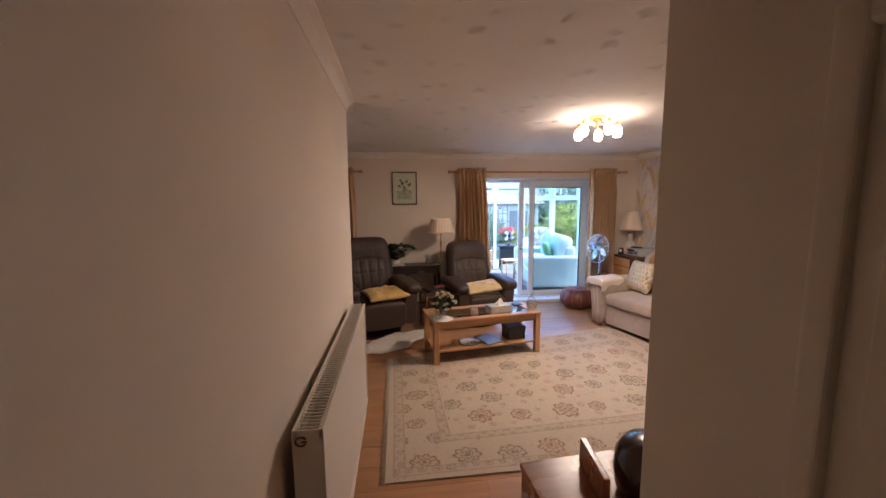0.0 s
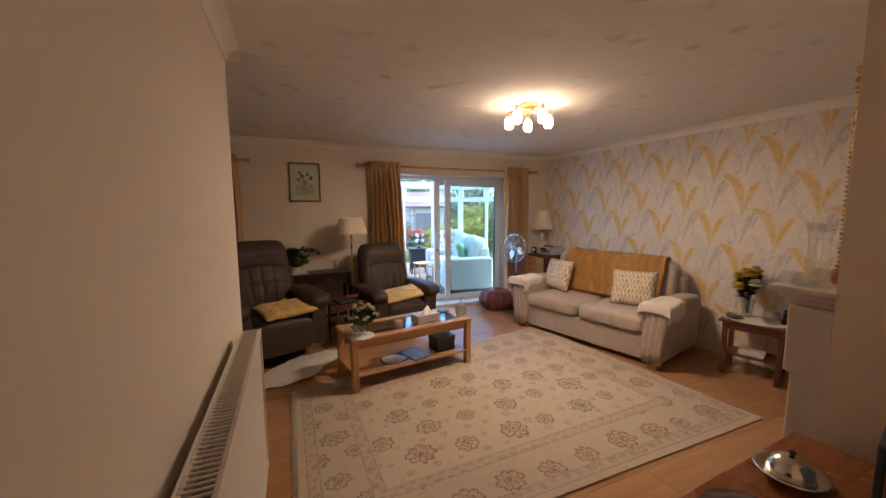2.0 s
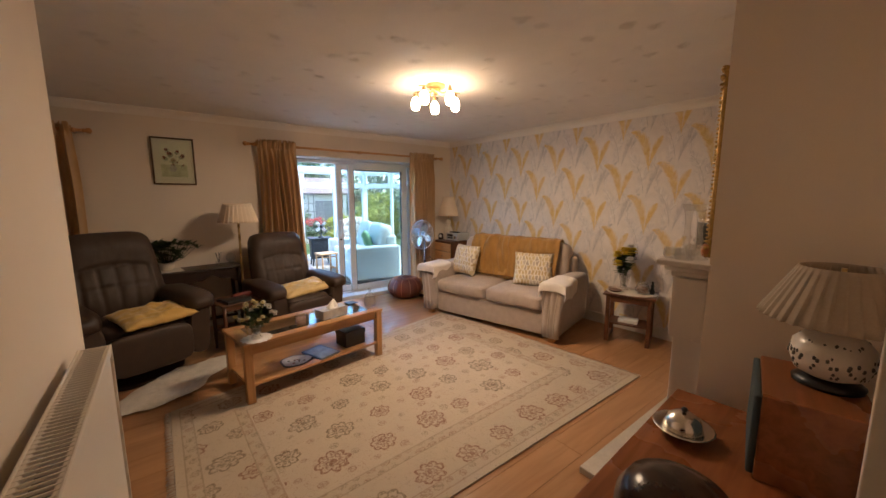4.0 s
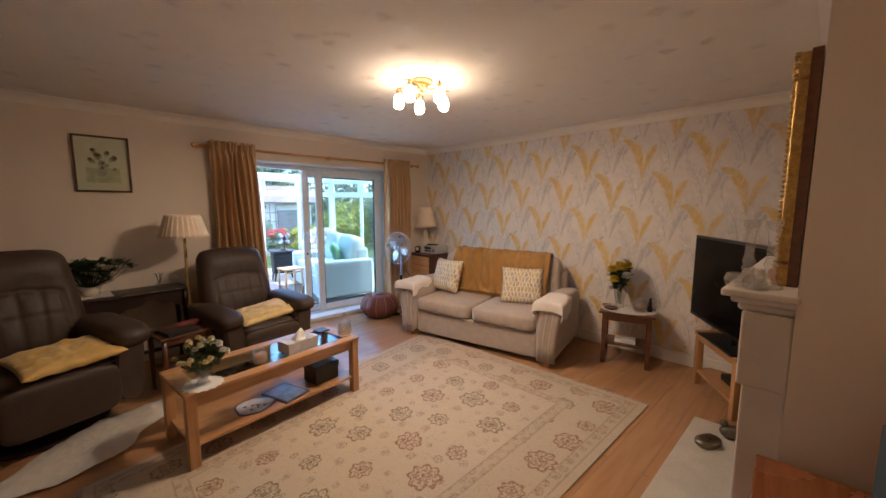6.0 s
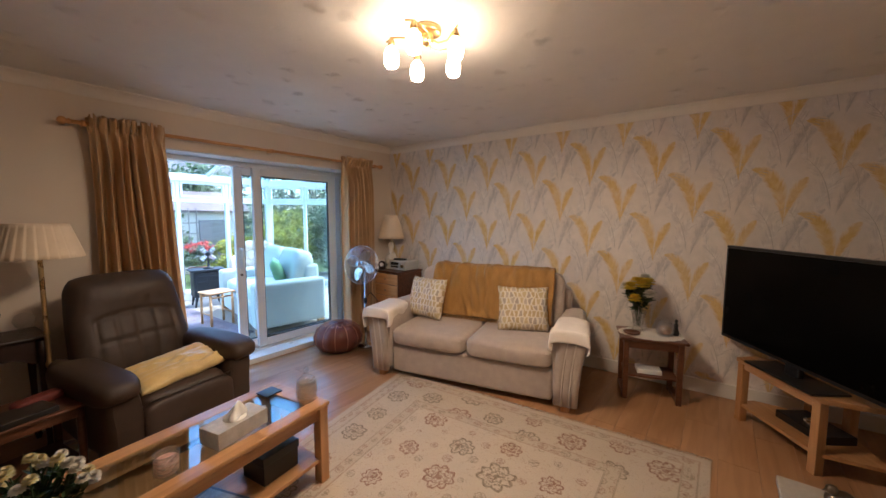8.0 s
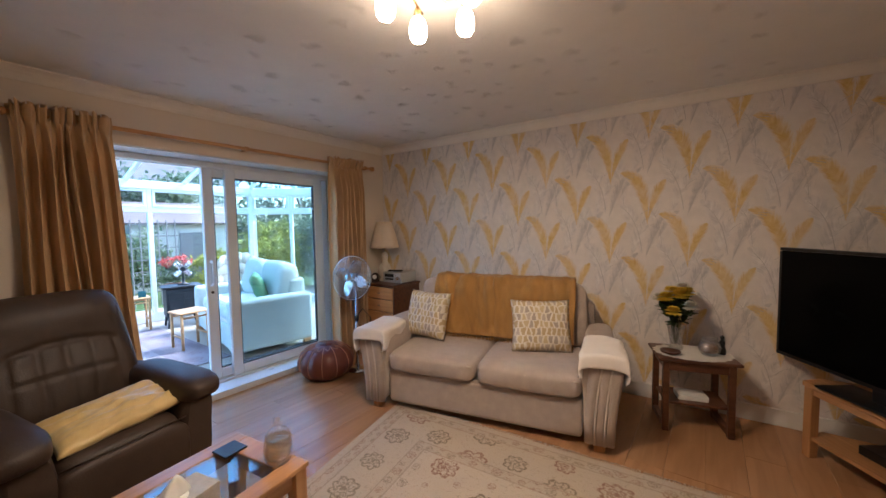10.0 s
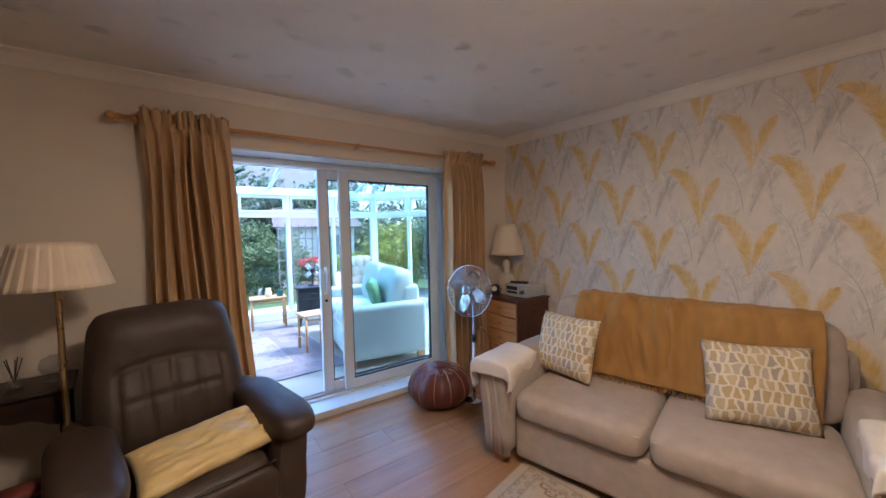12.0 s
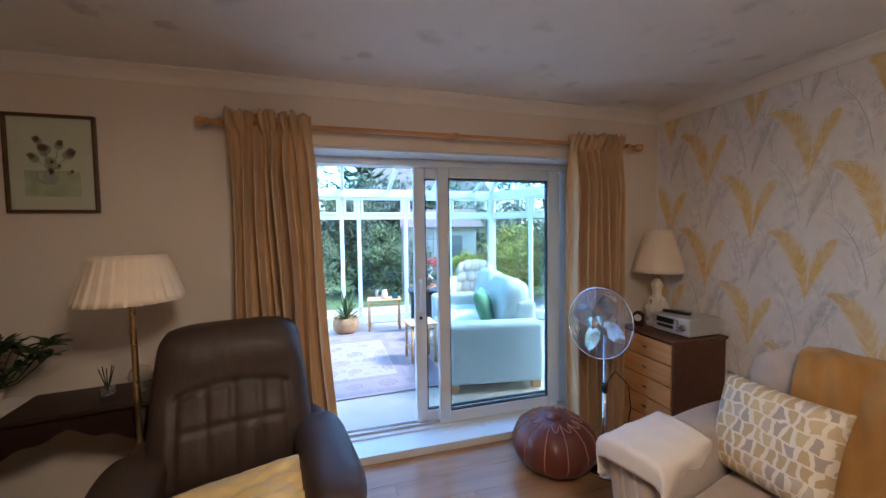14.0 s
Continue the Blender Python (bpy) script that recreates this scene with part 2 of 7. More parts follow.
def ceiling_mat():
    """White embossed paper with clumps of small raised sprigs."""
    m = mat("embossed_ceiling_paper", (0.83, 0.79, 0.73), 0.8, var=0.03, bump=0.0)
    n, k = m.node_tree.nodes, m.node_tree.links
    tc = n.new("ShaderNodeTexCoord")
    v1, v2, nz = n.new("ShaderNodeTexVoronoi"), n.new("ShaderNodeTexVoronoi"), n.new("ShaderNodeTexNoise")
    v1.inputs["Scale"].default_value, v2.inputs["Scale"].default_value, nz.inputs["Scale"].default_value = 6.2, 120, 60
    v1.inputs["Randomness"].default_value = 0.8
    v2.feature = "DISTANCE_TO_EDGE"
    wn_, va = n.new("ShaderNodeTexNoise"), n.new("ShaderNodeVectorMath")
    wn_.inputs["Scale"].default_value, wn_.inputs["Detail"].default_value = 16, 4
    va.operation = "MULTIPLY_ADD"
    va.inputs[1].default_value = (0.12, 0.12, 0.0)
    k.new(tc.outputs["Object"], wn_.inputs["Vector"])
    k.new(wn_.outputs["Color"], va.inputs[0]), k.new(tc.outputs["Object"], va.inputs[2])
    for t in (v1, v2, nz):
        k.new(va.outputs[0] if t is v1 else tc.outputs["Object"], t.inputs["Vector"])
    clump = n.new("ShaderNodeMapRange")
    clump.inputs[1].default_value, clump.inputs[2].default_value, clump.inputs[3].default_value, clump.inputs[4].default_value = 0.10, 0.34, 1, 0
    k.new(v1.outputs["Distance"], clump.inputs[0])
    sprig = n.new("ShaderNodeMapRange")
    sprig.inputs[1].default_value, sprig.inputs[2].default_value = 0.02, 0.16
    k.new(v2.outputs["Distance"], sprig.inputs[0])
    mul, add = n.new("ShaderNodeMath"), n.new("ShaderNodeMath")
    mul.operation, add.operation = "MULTIPLY", "MULTIPLY_ADD"
    k.new(clump.outputs[0], mul.inputs[0]), k.new(sprig.outputs[0], mul.inputs[1])
    k.new(nz.outputs[0], add.inputs[0])
    add.inputs[1].default_value = 0.15
    k.new(mul.outputs[0], add.inputs[2])
    bp = n.new("ShaderNodeBump")
    bp.inputs["Strength"].default_value, bp.inputs["Distance"].default_value = 1.0, 0.0040
    b = n["Principled BSDF"]
    k.new(add.outputs[0], bp.inputs["Height"]), k.new(bp.outputs[0], b.inputs["Normal"])
    # sprigs also darkened in the base colour, painted shade to strengthen the relief
    tint, am = n.new("ShaderNodeMix"), n.new("ShaderNodeMath")
    tint.data_type, am.operation = "RGBA", "MULTIPLY"
    am.inputs[1].default_value = 0.06
    tint.inputs["B"].default_value = (0.42, 0.37, 0.31, 1)
    k.new(mul.outputs[0], am.inputs[0]), k.new(am.outputs[0], tint.inputs["Factor"])
    k.new(b.inputs["Base Color"].links[0].from_socket, tint.inputs["A"]), k.new(tint.outputs["Result"], b.inputs["Base Color"])
    return m


def rug_mat(name, w, d, field, border, ink, warm):
    """Woven oriental rug: scattered medallions in a field, with a lined border. Local x, y from the rug's middle."""
    m = mat(name, field, 0.95, var=0.06, scale=5, fine=500, bump=0.4)
    n, k = m.node_tree.nodes, m.node_tree.links
    b = n["Principled BSDF"]

    def math_(op, a, c=0.0, e=0.0):
        q = n.new("ShaderNodeMath")
        q.operation = op
        for i, v in enumerate((a, c, e)):
            if hasattr(v, "is_linked"):
                k.new(v, q.inputs[i])
            else:
                q.inputs[i].default_value = v
        return q.outputs[0]

    def mix_(f, a, c):
        q = n.new("ShaderNodeMix")
        q.data_type = "RGBA"
        k.new(f, q.inputs["Factor"])
        for key, v in (("A", a), ("B", c)):
            if hasattr(v, "is_linked"):
                k.new(v, q.inputs[key])
            else:
                q.inputs[key].default_value = (*v, 1)
        return q.outputs["Result"]

    tc, sp = n.new("ShaderNodeTexCoord"), n.new("ShaderNodeSeparateXYZ")
    weave = tc.outputs["UV"]
    k.new(weave, sp.inputs[0])
    x, y = sp.outputs[0], sp.outputs[1]

    def noise_(scale, detail=3):
        q = n.new("ShaderNodeTexNoise")
        q.inputs["Scale"].default_value, q.inputs["Detail"].default_value = scale, detail
        k.new(weave, q.inputs["Vector"])
        return q.outputs[0]

    coarse, petal, big, thread = noise_(14), noise_(60), noise_(1.3), noise_(240, 1)

    def flowers(px, py, pitch, shift, radius, seed, band):
        """Rows of palmettes: petalled rings round a dark heart, each turned and sized by its cell."""
        gy = math_("DIVIDE", py, pitch * 0.82)
        row = math_("FLOOR", gy)
        gx = math_("ADD", math_("DIVIDE", px, pitch), math_("MULTIPLY", row, shift))
        cb, wn_ = n.new("ShaderNodeCombineXYZ"), n.new("ShaderNodeTexWhiteNoise")
        k.new(math_("FLOOR", gx), cb.inputs[0]), k.new(row, cb.inputs[1])
        cb.inputs[2].default_value = seed
        k.new(cb.outputs[0], wn_.inputs[0])
        rs, rc = wn_.outputs["Value"], n.new("ShaderNodeSeparateXYZ")
        k.new(wn_.outputs["Color"], rc.inputs[0])
        dx = math_("MULTIPLY", math_("SUBTRACT", math_("SUBTRACT", math_("FRACT", gx), 0.5), math_("MULTIPLY", math_("SUBTRACT", rc.outputs[0], 0.5), 0.22)), pitch)
        dy = math_("MULTIPLY", math_("SUBTRACT", math_("SUBTRACT", math_("FRACT", gy), 0.5), math_("MULTIPLY", math_("SUBTRACT", rc.outputs[1], 0.5), 0.22)), pitch * 0.82)
        r = math_("SQRT", math_("ADD", math_("MULTIPLY", dx, dx), math_("MULTIPLY", math_("MULTIPLY", dy, dy), 1.25)))
        th = math_("ARCTAN2", dy, dx)
        size = math_("MULTIPLY_ADD", rs, radius * 0.45, radius * 0.62)
        q = math_("DIVIDE", r, size)
        q = math_("ADD", q, math_("MULTIPLY", math_("SUBTRACT", coarse, 0.5), 0.55))
        lobes = math_("ABSOLUTE", math_("SINE", math_("MULTIPLY_ADD", th, 4.0, math_("MULTIPLY", rs, 6.0))))
        rim = math_("MULTIPLY_ADD", lobes, 0.24, 0.72)
        line = math_("LESS_THAN", math_("ABSOLUTE", math_("SUBTRACT", q, rim)), 0.085)
        inner = math_("LESS_THAN", math_("ABSOLUTE", math_("SUBTRACT", q, math_("MULTIPLY_ADD", lobes, -0.14, 0.48))), 0.06)
        heart = math_("LESS_THAN", q, 0.17)
        body = math_("MULTIPLY", math_("LESS_THAN", q, rim), math_("GREATER_THAN", petal, 0.53))
        out = math_("MAXIMUM", math_("MAXIMUM", line, heart), math_("MAXIMUM", math_("MULTIPLY", inner, 0.8), math_("MULTIPLY", body, 0.75)))
        worn = math_("MULTIPLY_ADD", petal, 1.5, -0.05)
        return math_("MULTIPLY", math_("MULTIPLY", out, worn), band), math_("GREATER_THAN", rc.outputs[2], 0.5)

    ex = math_("SUBTRACT", w / 2, math_("ABSOLUTE", x))
    ey = math_("SUBTRACT", d / 2, math_("ABSOLUTE", y))
    edge = math_("MINIMUM", ex, ey)
    inb = math_("LESS_THAN", edge, 0.44)
    field_ = math_("GREATER_THAN", edge, 0.46)
    main_ = math_("MULTIPLY", math_("GREATER_THAN", edge, 0.125), math_("LESS_THAN", edge, 0.37))
    f1, w1 = flowers(x, y, 0.34, 0.5, 0.105, 1.0, field_)
    f2, w2 = flowers(math_("ADD", x, 0.17), math_("ADD", y, 0.05), 0.17, 0.5, 0.034, 2.0, field_)
    f3, w3 = flowers(math_("ADD", x, 0.03), math_("ADD", y, 0.025), 0.29, 0.5, 0.095, 3.0, main_)
    guard = math_("MAXIMUM", math_("LESS_THAN", math_("ABSOLUTE", math_("SUBTRACT", edge, 0.085)), 0.032), math_("LESS_THAN", math_("ABSOLUTE", math_("SUBTRACT", edge, 0.41)), 0.032))
    f4, w4 = flowers(math_("ADD", x, 0.01), math_("ADD", y, 0.012), 0.085, 0.5, 0.034, 4.0, guard)
    vine = math_("MULTIPLY", math_("LESS_THAN", math_("ABSOLUTE", math_("SUBTRACT", coarse, 0.5)), 0.010), math_("GREATER_THAN", petal, 0.5))
    ln = 0.0
    for at, half in ((0.05, 0.004), (0.12, 0.004), (0.375, 0.004), (0.445, 0.005)):
        ln = math_("MAXIMUM", math_("LESS_THAN", math_("ABSOLUTE", math_("SUBTRACT", edge, at)), half), ln)
    base = b.inputs["Base Color"].links[0].from_socket
    c = mix_(math_("MULTIPLY", inb, 0.5), base, border)
    c = mix_(math_("MULTIPLY", guard, 0.35), c, border)
    c = mix_(math_("MULTIPLY", math_("SUBTRACT", big, 0.35), 0.5), c, border)
    for mask, wsel, k_ in ((vine, w1, 0.3), (f2, w2, 0.7), (f4, w4, 0.65), (f3, w3, 0.9), (f1, w1, 0.95), (math_("MULTIPLY", ln, petal), w1, 0.7)):
        m_ = n.new("ShaderNodeMath")
        m_.operation, m_.use_clamp = "MULTIPLY", True
        k.new(mask, m_.inputs[0])
        m_.inputs[1].default_value = k_
        c = mix_(m_.outputs[0], c, mix_(wsel, ink, warm))
    c = mix_(math_("MULTIPLY", math_("GREATER_THAN", thread, 0.56), 0.12), c, ink)
    k.new(c, b.inputs["Base Color"])
    return m


def cushion_mat():
    """Cream cotton printed with rows of grey and ochre wedge shapes."""
    m = mat("wedge_print_cotton", (0.70, 0.63, 0.52), 0.9, var=0.05, fine=400, bump=0.3)
    n, k = m.node_tree.nodes, m.node_tree.links
    b = n["Principled BSDF"]

    def op(kind, a, c=0.0):
        q = n.new("ShaderNodeMath")
        q.operation = kind
        for i, v in enumerate((a, c)):
            if hasattr(v, "is_linked"):
                k.new(v, q.inputs[i])
            else:
                q.inputs[i].default_value = v
        return q.outputs[0]

    tc, sx = n.new("ShaderNodeTexCoord"), n.new("ShaderNodeSeparateXYZ")
    k.new(tc.outputs["Object"], sx.inputs[0])
    jit = n.new("ShaderNodeTexNoise")
    jit.inputs["Scale"].default_value = 14
    k.new(tc.outputs["Object"], jit.inputs["Vector"])
    zz = op("ADD", op("MULTIPLY", sx.outputs[2], 18.0), op("MULTIPLY", jit.outputs[0], 0.9))
    row = op("FLOOR", zz)
    xx = op("ADD", op("ADD", op("MULTIPLY", sx.outputs[0], 27.0), op("MULTIPLY", jit.outputs[0], 1.3)), op("MULTIPLY", row, 1.37))
    fx, fz = op("SUBTRACT", op("FRACT", xx), 0.5), op("FRACT", zz)
    flip = op("GREATER_THAN", op("FRACT", op("MULTIPLY", op("FLOOR", xx), 0.5)), 0.25)
    up = op("ABSOLUTE", op("SUBTRACT", fz, flip))
    wedge = op("MULTIPLY", op("LESS_THAN", op("ABSOLUTE", fx), op("SUBTRACT", 0.46, op("MULTIPLY", up, 0.26))), op("MULTIPLY", op("GREATER_THAN", fz, 0.09), op("LESS_THAN", fz, 0.96)))
    cb, wn_, ramp, mx = n.new("ShaderNodeCombineXYZ"), n.new("ShaderNodeTexWhiteNoise"), n.new("ShaderNodeValToRGB"), n.new("ShaderNodeMix")
    k.new(op("FLOOR", xx), cb.inputs[0]), k.new(row, cb.inputs[1])
    k.new(cb.outputs[0], wn_.inputs[0]), k.new(wn_.outputs["Value"], ramp.inputs[0])
    e = ramp.color_ramp.elements
    ramp.color_ramp.interpolation = "CONSTANT"
    e[0].color, e[1].color = (0.42, 0.29, 0.11, 1), (0.31, 0.25, 0.21, 1)
    e[1].position = 0.3
    e.new(0.55).color = (0.50, 0.38, 0.18, 1)
    e.new(0.8).color = (0.42, 0.35, 0.29, 1)
    mx.data_type = "RGBA"
    base = b.inputs["Base Color"].links[0].from_socket
    k.new(op("MULTIPLY", wedge, 0.78), mx.inputs["Factor"]), k.new(base, mx.inputs["A"]), k.new(ramp.outputs[0], mx.inputs["B"])
    k.new(mx.outputs["Result"], b.inputs["Base Color"])
    return m


CEILING = ceiling_mat()
CUSHION = cushion_mat()


# ---- mesh tools ----
def merge(dst, src, m=None):
    if m is not None:
        src.transform(m)
    table = {v: dst.verts.new(v.co) for v in src.verts}
    for f in src.faces:
        try:
            g = dst.faces.new([table[v] for v in f.verts])
            g.smooth = f.smooth
        except ValueError:
            pass
    src.free()
    return dst


def rbox(sx, sy, sz, c=(0, 0, 0), bev=0.004, seg=2, m=None):
    bm = bmesh.new()
    bmesh.ops.create_cube(bm, size=1)
    bm.transform(Matrix.Translation(c) @ Matrix.Diagonal((sx, sy, sz, 1)))
    if bev:
        bmesh.ops.bevel(bm, geom=bm.edges[:], offset=min(bev, 0.45 * min(sx, sy, sz)), segments=seg, affect="EDGES", profile=0.5)
    if m is not None:
        bm.transform(m)
    return bm


def boxes(*items, bev=0.004):
    bm = bmesh.new()
    for s, c in items:
        merge(bm, rbox(*s, c, bev))
    return bm


def lathe(profile, n=32, c=(0, 0, 0), ribs=0, amp=0.0):
    bm = bmesh.new()
    rows = []
    for r, z in profile:
        row = []
        for i in range(n):
            a = 2 * math.pi * i / n
            q = r * (1 + (amp * math.cos(ribs * a) if ribs else 0))
            row.append(bm.verts.new((c[0] + q * math.cos(a), c[1] + q * math.sin(a), c[2] + z)))
        rows.append(row)
    for a, b in zip(rows, rows[1:]):
        for i in range(n):
            bm.faces.new((a[i], a[(i + 1) % n], b[(i + 1) % n], b[i])).smooth = True
    for row, flip in ((rows[0], True), (rows[-1], False)):
        bm.faces.new(row[::-1] if flip else row)
    return bm


def tube(pts, r=0.01, n=8):
    bm = bmesh.new()
    pts = [Vector(p) for p in pts]
    rows = []
    for i, p in enumerate(pts):
        d = (pts[min(i + 1, len(pts) - 1)] - pts[max(i - 1, 0)]).normalized()
        u = d.orthogonal().normalized() if not rows else (u0 - d * u0.dot(d)).normalized()
        u0 = u
        v = d.cross(u)
        q = r[i] if isinstance(r, (list, tuple)) else r
        rows.append([bm.verts.new(p + q * (u * math.cos(2 * math.pi * j / n) + v * math.sin(2 * math.pi * j / n))) for j in range(n)])
    for a, b in zip(rows, rows[1:]):
        for j in range(n):
            bm.faces.new((a[j], a[(j + 1) % n], b[(j + 1) % n], b[j])).smooth = True
    bm.faces.new(rows[0][::-1]), bm.faces.new(rows[-1])
    return bm


def surf(f, nu, nv, loop=False):
    bm = bmesh.new()
    g = [[bm.verts.new(f(i / nu, j / nv)) for j in range(nv + 1)] for i in range(nu if loop else nu + 1)]
    for i in range(nu):
        for j in range(nv):
            k = (i + 1) % len(g)
            bm.faces.new((g[i][j], g[k][j], g[k][j + 1], g[i][j + 1])).smooth = True
    return bm


def sgn(v, e):
    return math.copysign(abs(v) ** e, v)


def blob(sx, sy, sz, c=(0, 0, 0), e1=0.35, e2=0.35, n=28, m=None, wob=0.0):
    """Soft-edged block (superellipsoid), for upholstery."""
    def f(u, v):
        a, b = 2 * math.pi * u, math.pi * (v - 0.5)
        p = Vector((sx / 2 * sgn(math.cos(a), e1) * sgn(math.cos(b), e2), sy / 2 * sgn(math.sin(a), e1) * sgn(math.cos(b), e2), sz / 2 * sgn(math.sin(b), e2)))
        if wob:
            p *= 1 + wob * noise.noise(p * 7)
        return p + Vector(c)
    bm = surf(f, n, n // 2, True)
    bmesh.ops.remove_doubles(bm, verts=bm.verts[:], dist=1e-5)
    if m is not None:
        bm.transform(m)
    return bm


def pillow(w, h, t, wob=0.012, n=18, m=None, pinch=0.06):
    """Scatter cushion standing in x, z, thickness along y."""
    bm = bmesh.new()
    for side in (1, -1):
        def f(u, v):
            a, b = 2 * u - 1, 2 * v - 1
            puff = ((1 - a ** 4) * (1 - b ** 4)) ** 0.5
            k = 1 - pinch * (1 - a * a) * b * b, 1 - pinch * (1 - b * b) * a * a
            p = Vector((a * w / 2 * k[1], side * t / 2 * puff, b * h / 2 * k[0]))
            return p + Vector((0, 1, 0)) * wob * puff * noise.noise(Vector((a * 2.5, b * 2.5, side)))
        merge(bm, surf(f, n, n))
    bmesh.ops.remove_doubles(bm, verts=bm.verts[:], dist=1e-4)
    bmesh.ops.recalc_face_normals(bm, faces=bm.faces[:])
    if m is not None:
        bm.transform(m)
    return bm


def mesh_of(bm, material, name):
    bm.normal_update()
    me = bpy.data.meshes.new(name)
    bm.to_mesh(me)
    bm.free()
    me.materials.append(material)
    return me


def part(name, bm, material, parent, label="", kind=""):
    ob = new(name, mesh_of(bm, material, name))
    ob.parent = parent
    return tagged(ob, label, "", "", kind)


def thing(name, at, label, category, group="", kind="", rz=0.0):
    ob = new(name)
    ob.empty_display_size = 0.1
    ob.matrix_world = pose(*at, 0, 0, rz)
    return tagged(ob, label, category, group, kind)


def solo(name, bm, material, label, category, group="", kind="", at=(0, 0, 0), rz=0.0):
    ob = new(name, mesh_of(bm, material, name))
    ob.matrix_world = pose(*at, 0, 0, rz)
    return tagged(ob, label, category, group, kind)


def thick(ob, t):
    md = ob.modifiers.new("thickness", "SOLIDIFY")
    md.thickness, md.offset = t, 0
    return ob


def shape(points, z0, z1):
    """Upright prism over a plan outline."""
    bm = bmesh.new()
    lo = [bm.verts.new((x, y, z0)) for x, y in points]
    hi = [bm.verts.new((x, y, z1)) for x, y in points]
    n = len(points)
    bm.faces.new(lo[::-1]), bm.faces.new(hi)
    for i in range(n):
        bm.faces.new((lo[i], lo[(i + 1) % n], hi[(i + 1) % n], hi[i]))
    bmesh.ops.recalc_face_normals(bm, faces=bm.faces[:])
    return bm


def slab(x0, x1, y0, y1, z0, z1, bev=0.0):
    return rbox(x1 - x0, y1 - y0, z1 - z0, ((x0 + x1) / 2, (y0 + y1) / 2, (z0 + z1) / 2), bev)


def weave_uv(ob, nu, nv, w, d):
    """UVs in metres from the middle of a gridded cloth."""
    uv = ob.data.uv_layers.new(name="weave")
    for lp in ob.data.loops:
        i, j = divmod(lp.vertex_index, nv + 1)
        uv.data[lp.index].uv = ((i / nu - 0.5) * w, (j / nv - 0.5) * d)


def structure(name, bm, material, label, category="wall"):
    return solo(name, bm, material, label, category, kind="structure")


# ---- the room's shell ----
H = 2.39
FACE = 5.70          # inner face of the garden wall
WX, WY, LEANX = 4.167, 5.70, 0.04   # papered wall: x at the far corner, and its slight skew


def wx(y):
    return WX + LEANX * (WY - y)


# garden wall with the opening for the sliding doors, and the second window farther left
OX0, OX1, OZ = 1.56, 3.56, 2.03
VX0, VX1, VZ0, VZ1 = -1.75, -0.60, 0.95, 2.03
bm = bmesh.new()
for a in ((-2.2, VX0, 0, H), (VX0, VX1, 0, VZ0), (VX0, VX1, VZ1, H), (VX1, OX0, 0, H), (OX0, OX1, OZ, H), (OX1, 4.6, 0, H)):
    merge(bm, slab(a[0], a[1], FACE, FACE + 0.34, a[2], a[3]))
structure("wall_north", bm, WALL, "peach painted plaster wall with door and window openings")
structure("wall_west", slab(-2.35, -2.2, 0.66, FACE + 0.34, 0, H), WALL, "plain peach painted wall")
left = structure("wall_passage", slab(-0.24, -0.10, -1.6, 3.0, 0, H), WALL, "peach painted partition wall beside the door")
structure("wall_passage_return", slab(-2.2, -0.24, 2.86, 3.0, 0, H), WALL, "plain peach painted return wall")
structure("wall_south", boxes(((3.767, 0.12, H), (2.7165, 0.725, H / 2)), ((0.933, 0.12, H - 2.03), (0.3665, 0.725, (H + 2.03) / 2)), bev=0), WALL, "peach painted wall with the hall doorway")
structure("wall_hall_east", slab(1.05, 1.17, -1.6, 0.66, 0, H), WALL, "plain hall wall")
structure("wall_hall_south", slab(-0.24, 1.17, -1.72, -1.6, 0, H), WALL, "plain hall wall")
structure("wall_chimney", slab(1.91, 3.16, 0.785, 1.27, 0, H), WALL, "peach painted chimney breast")

# papered wall
PAPER_S, PAPER_Z = 0.40, 0.411
paper = structure("wall_east", shape([(wx(0.6), 0.6), (wx(6.04), 6.04), (wx(6.04) + 0.15, 6.04), (wx(0.6) + 0.15, 0.6)], 0, H), PAPER, "feature wall in cream paper with yellow and grey plumes")


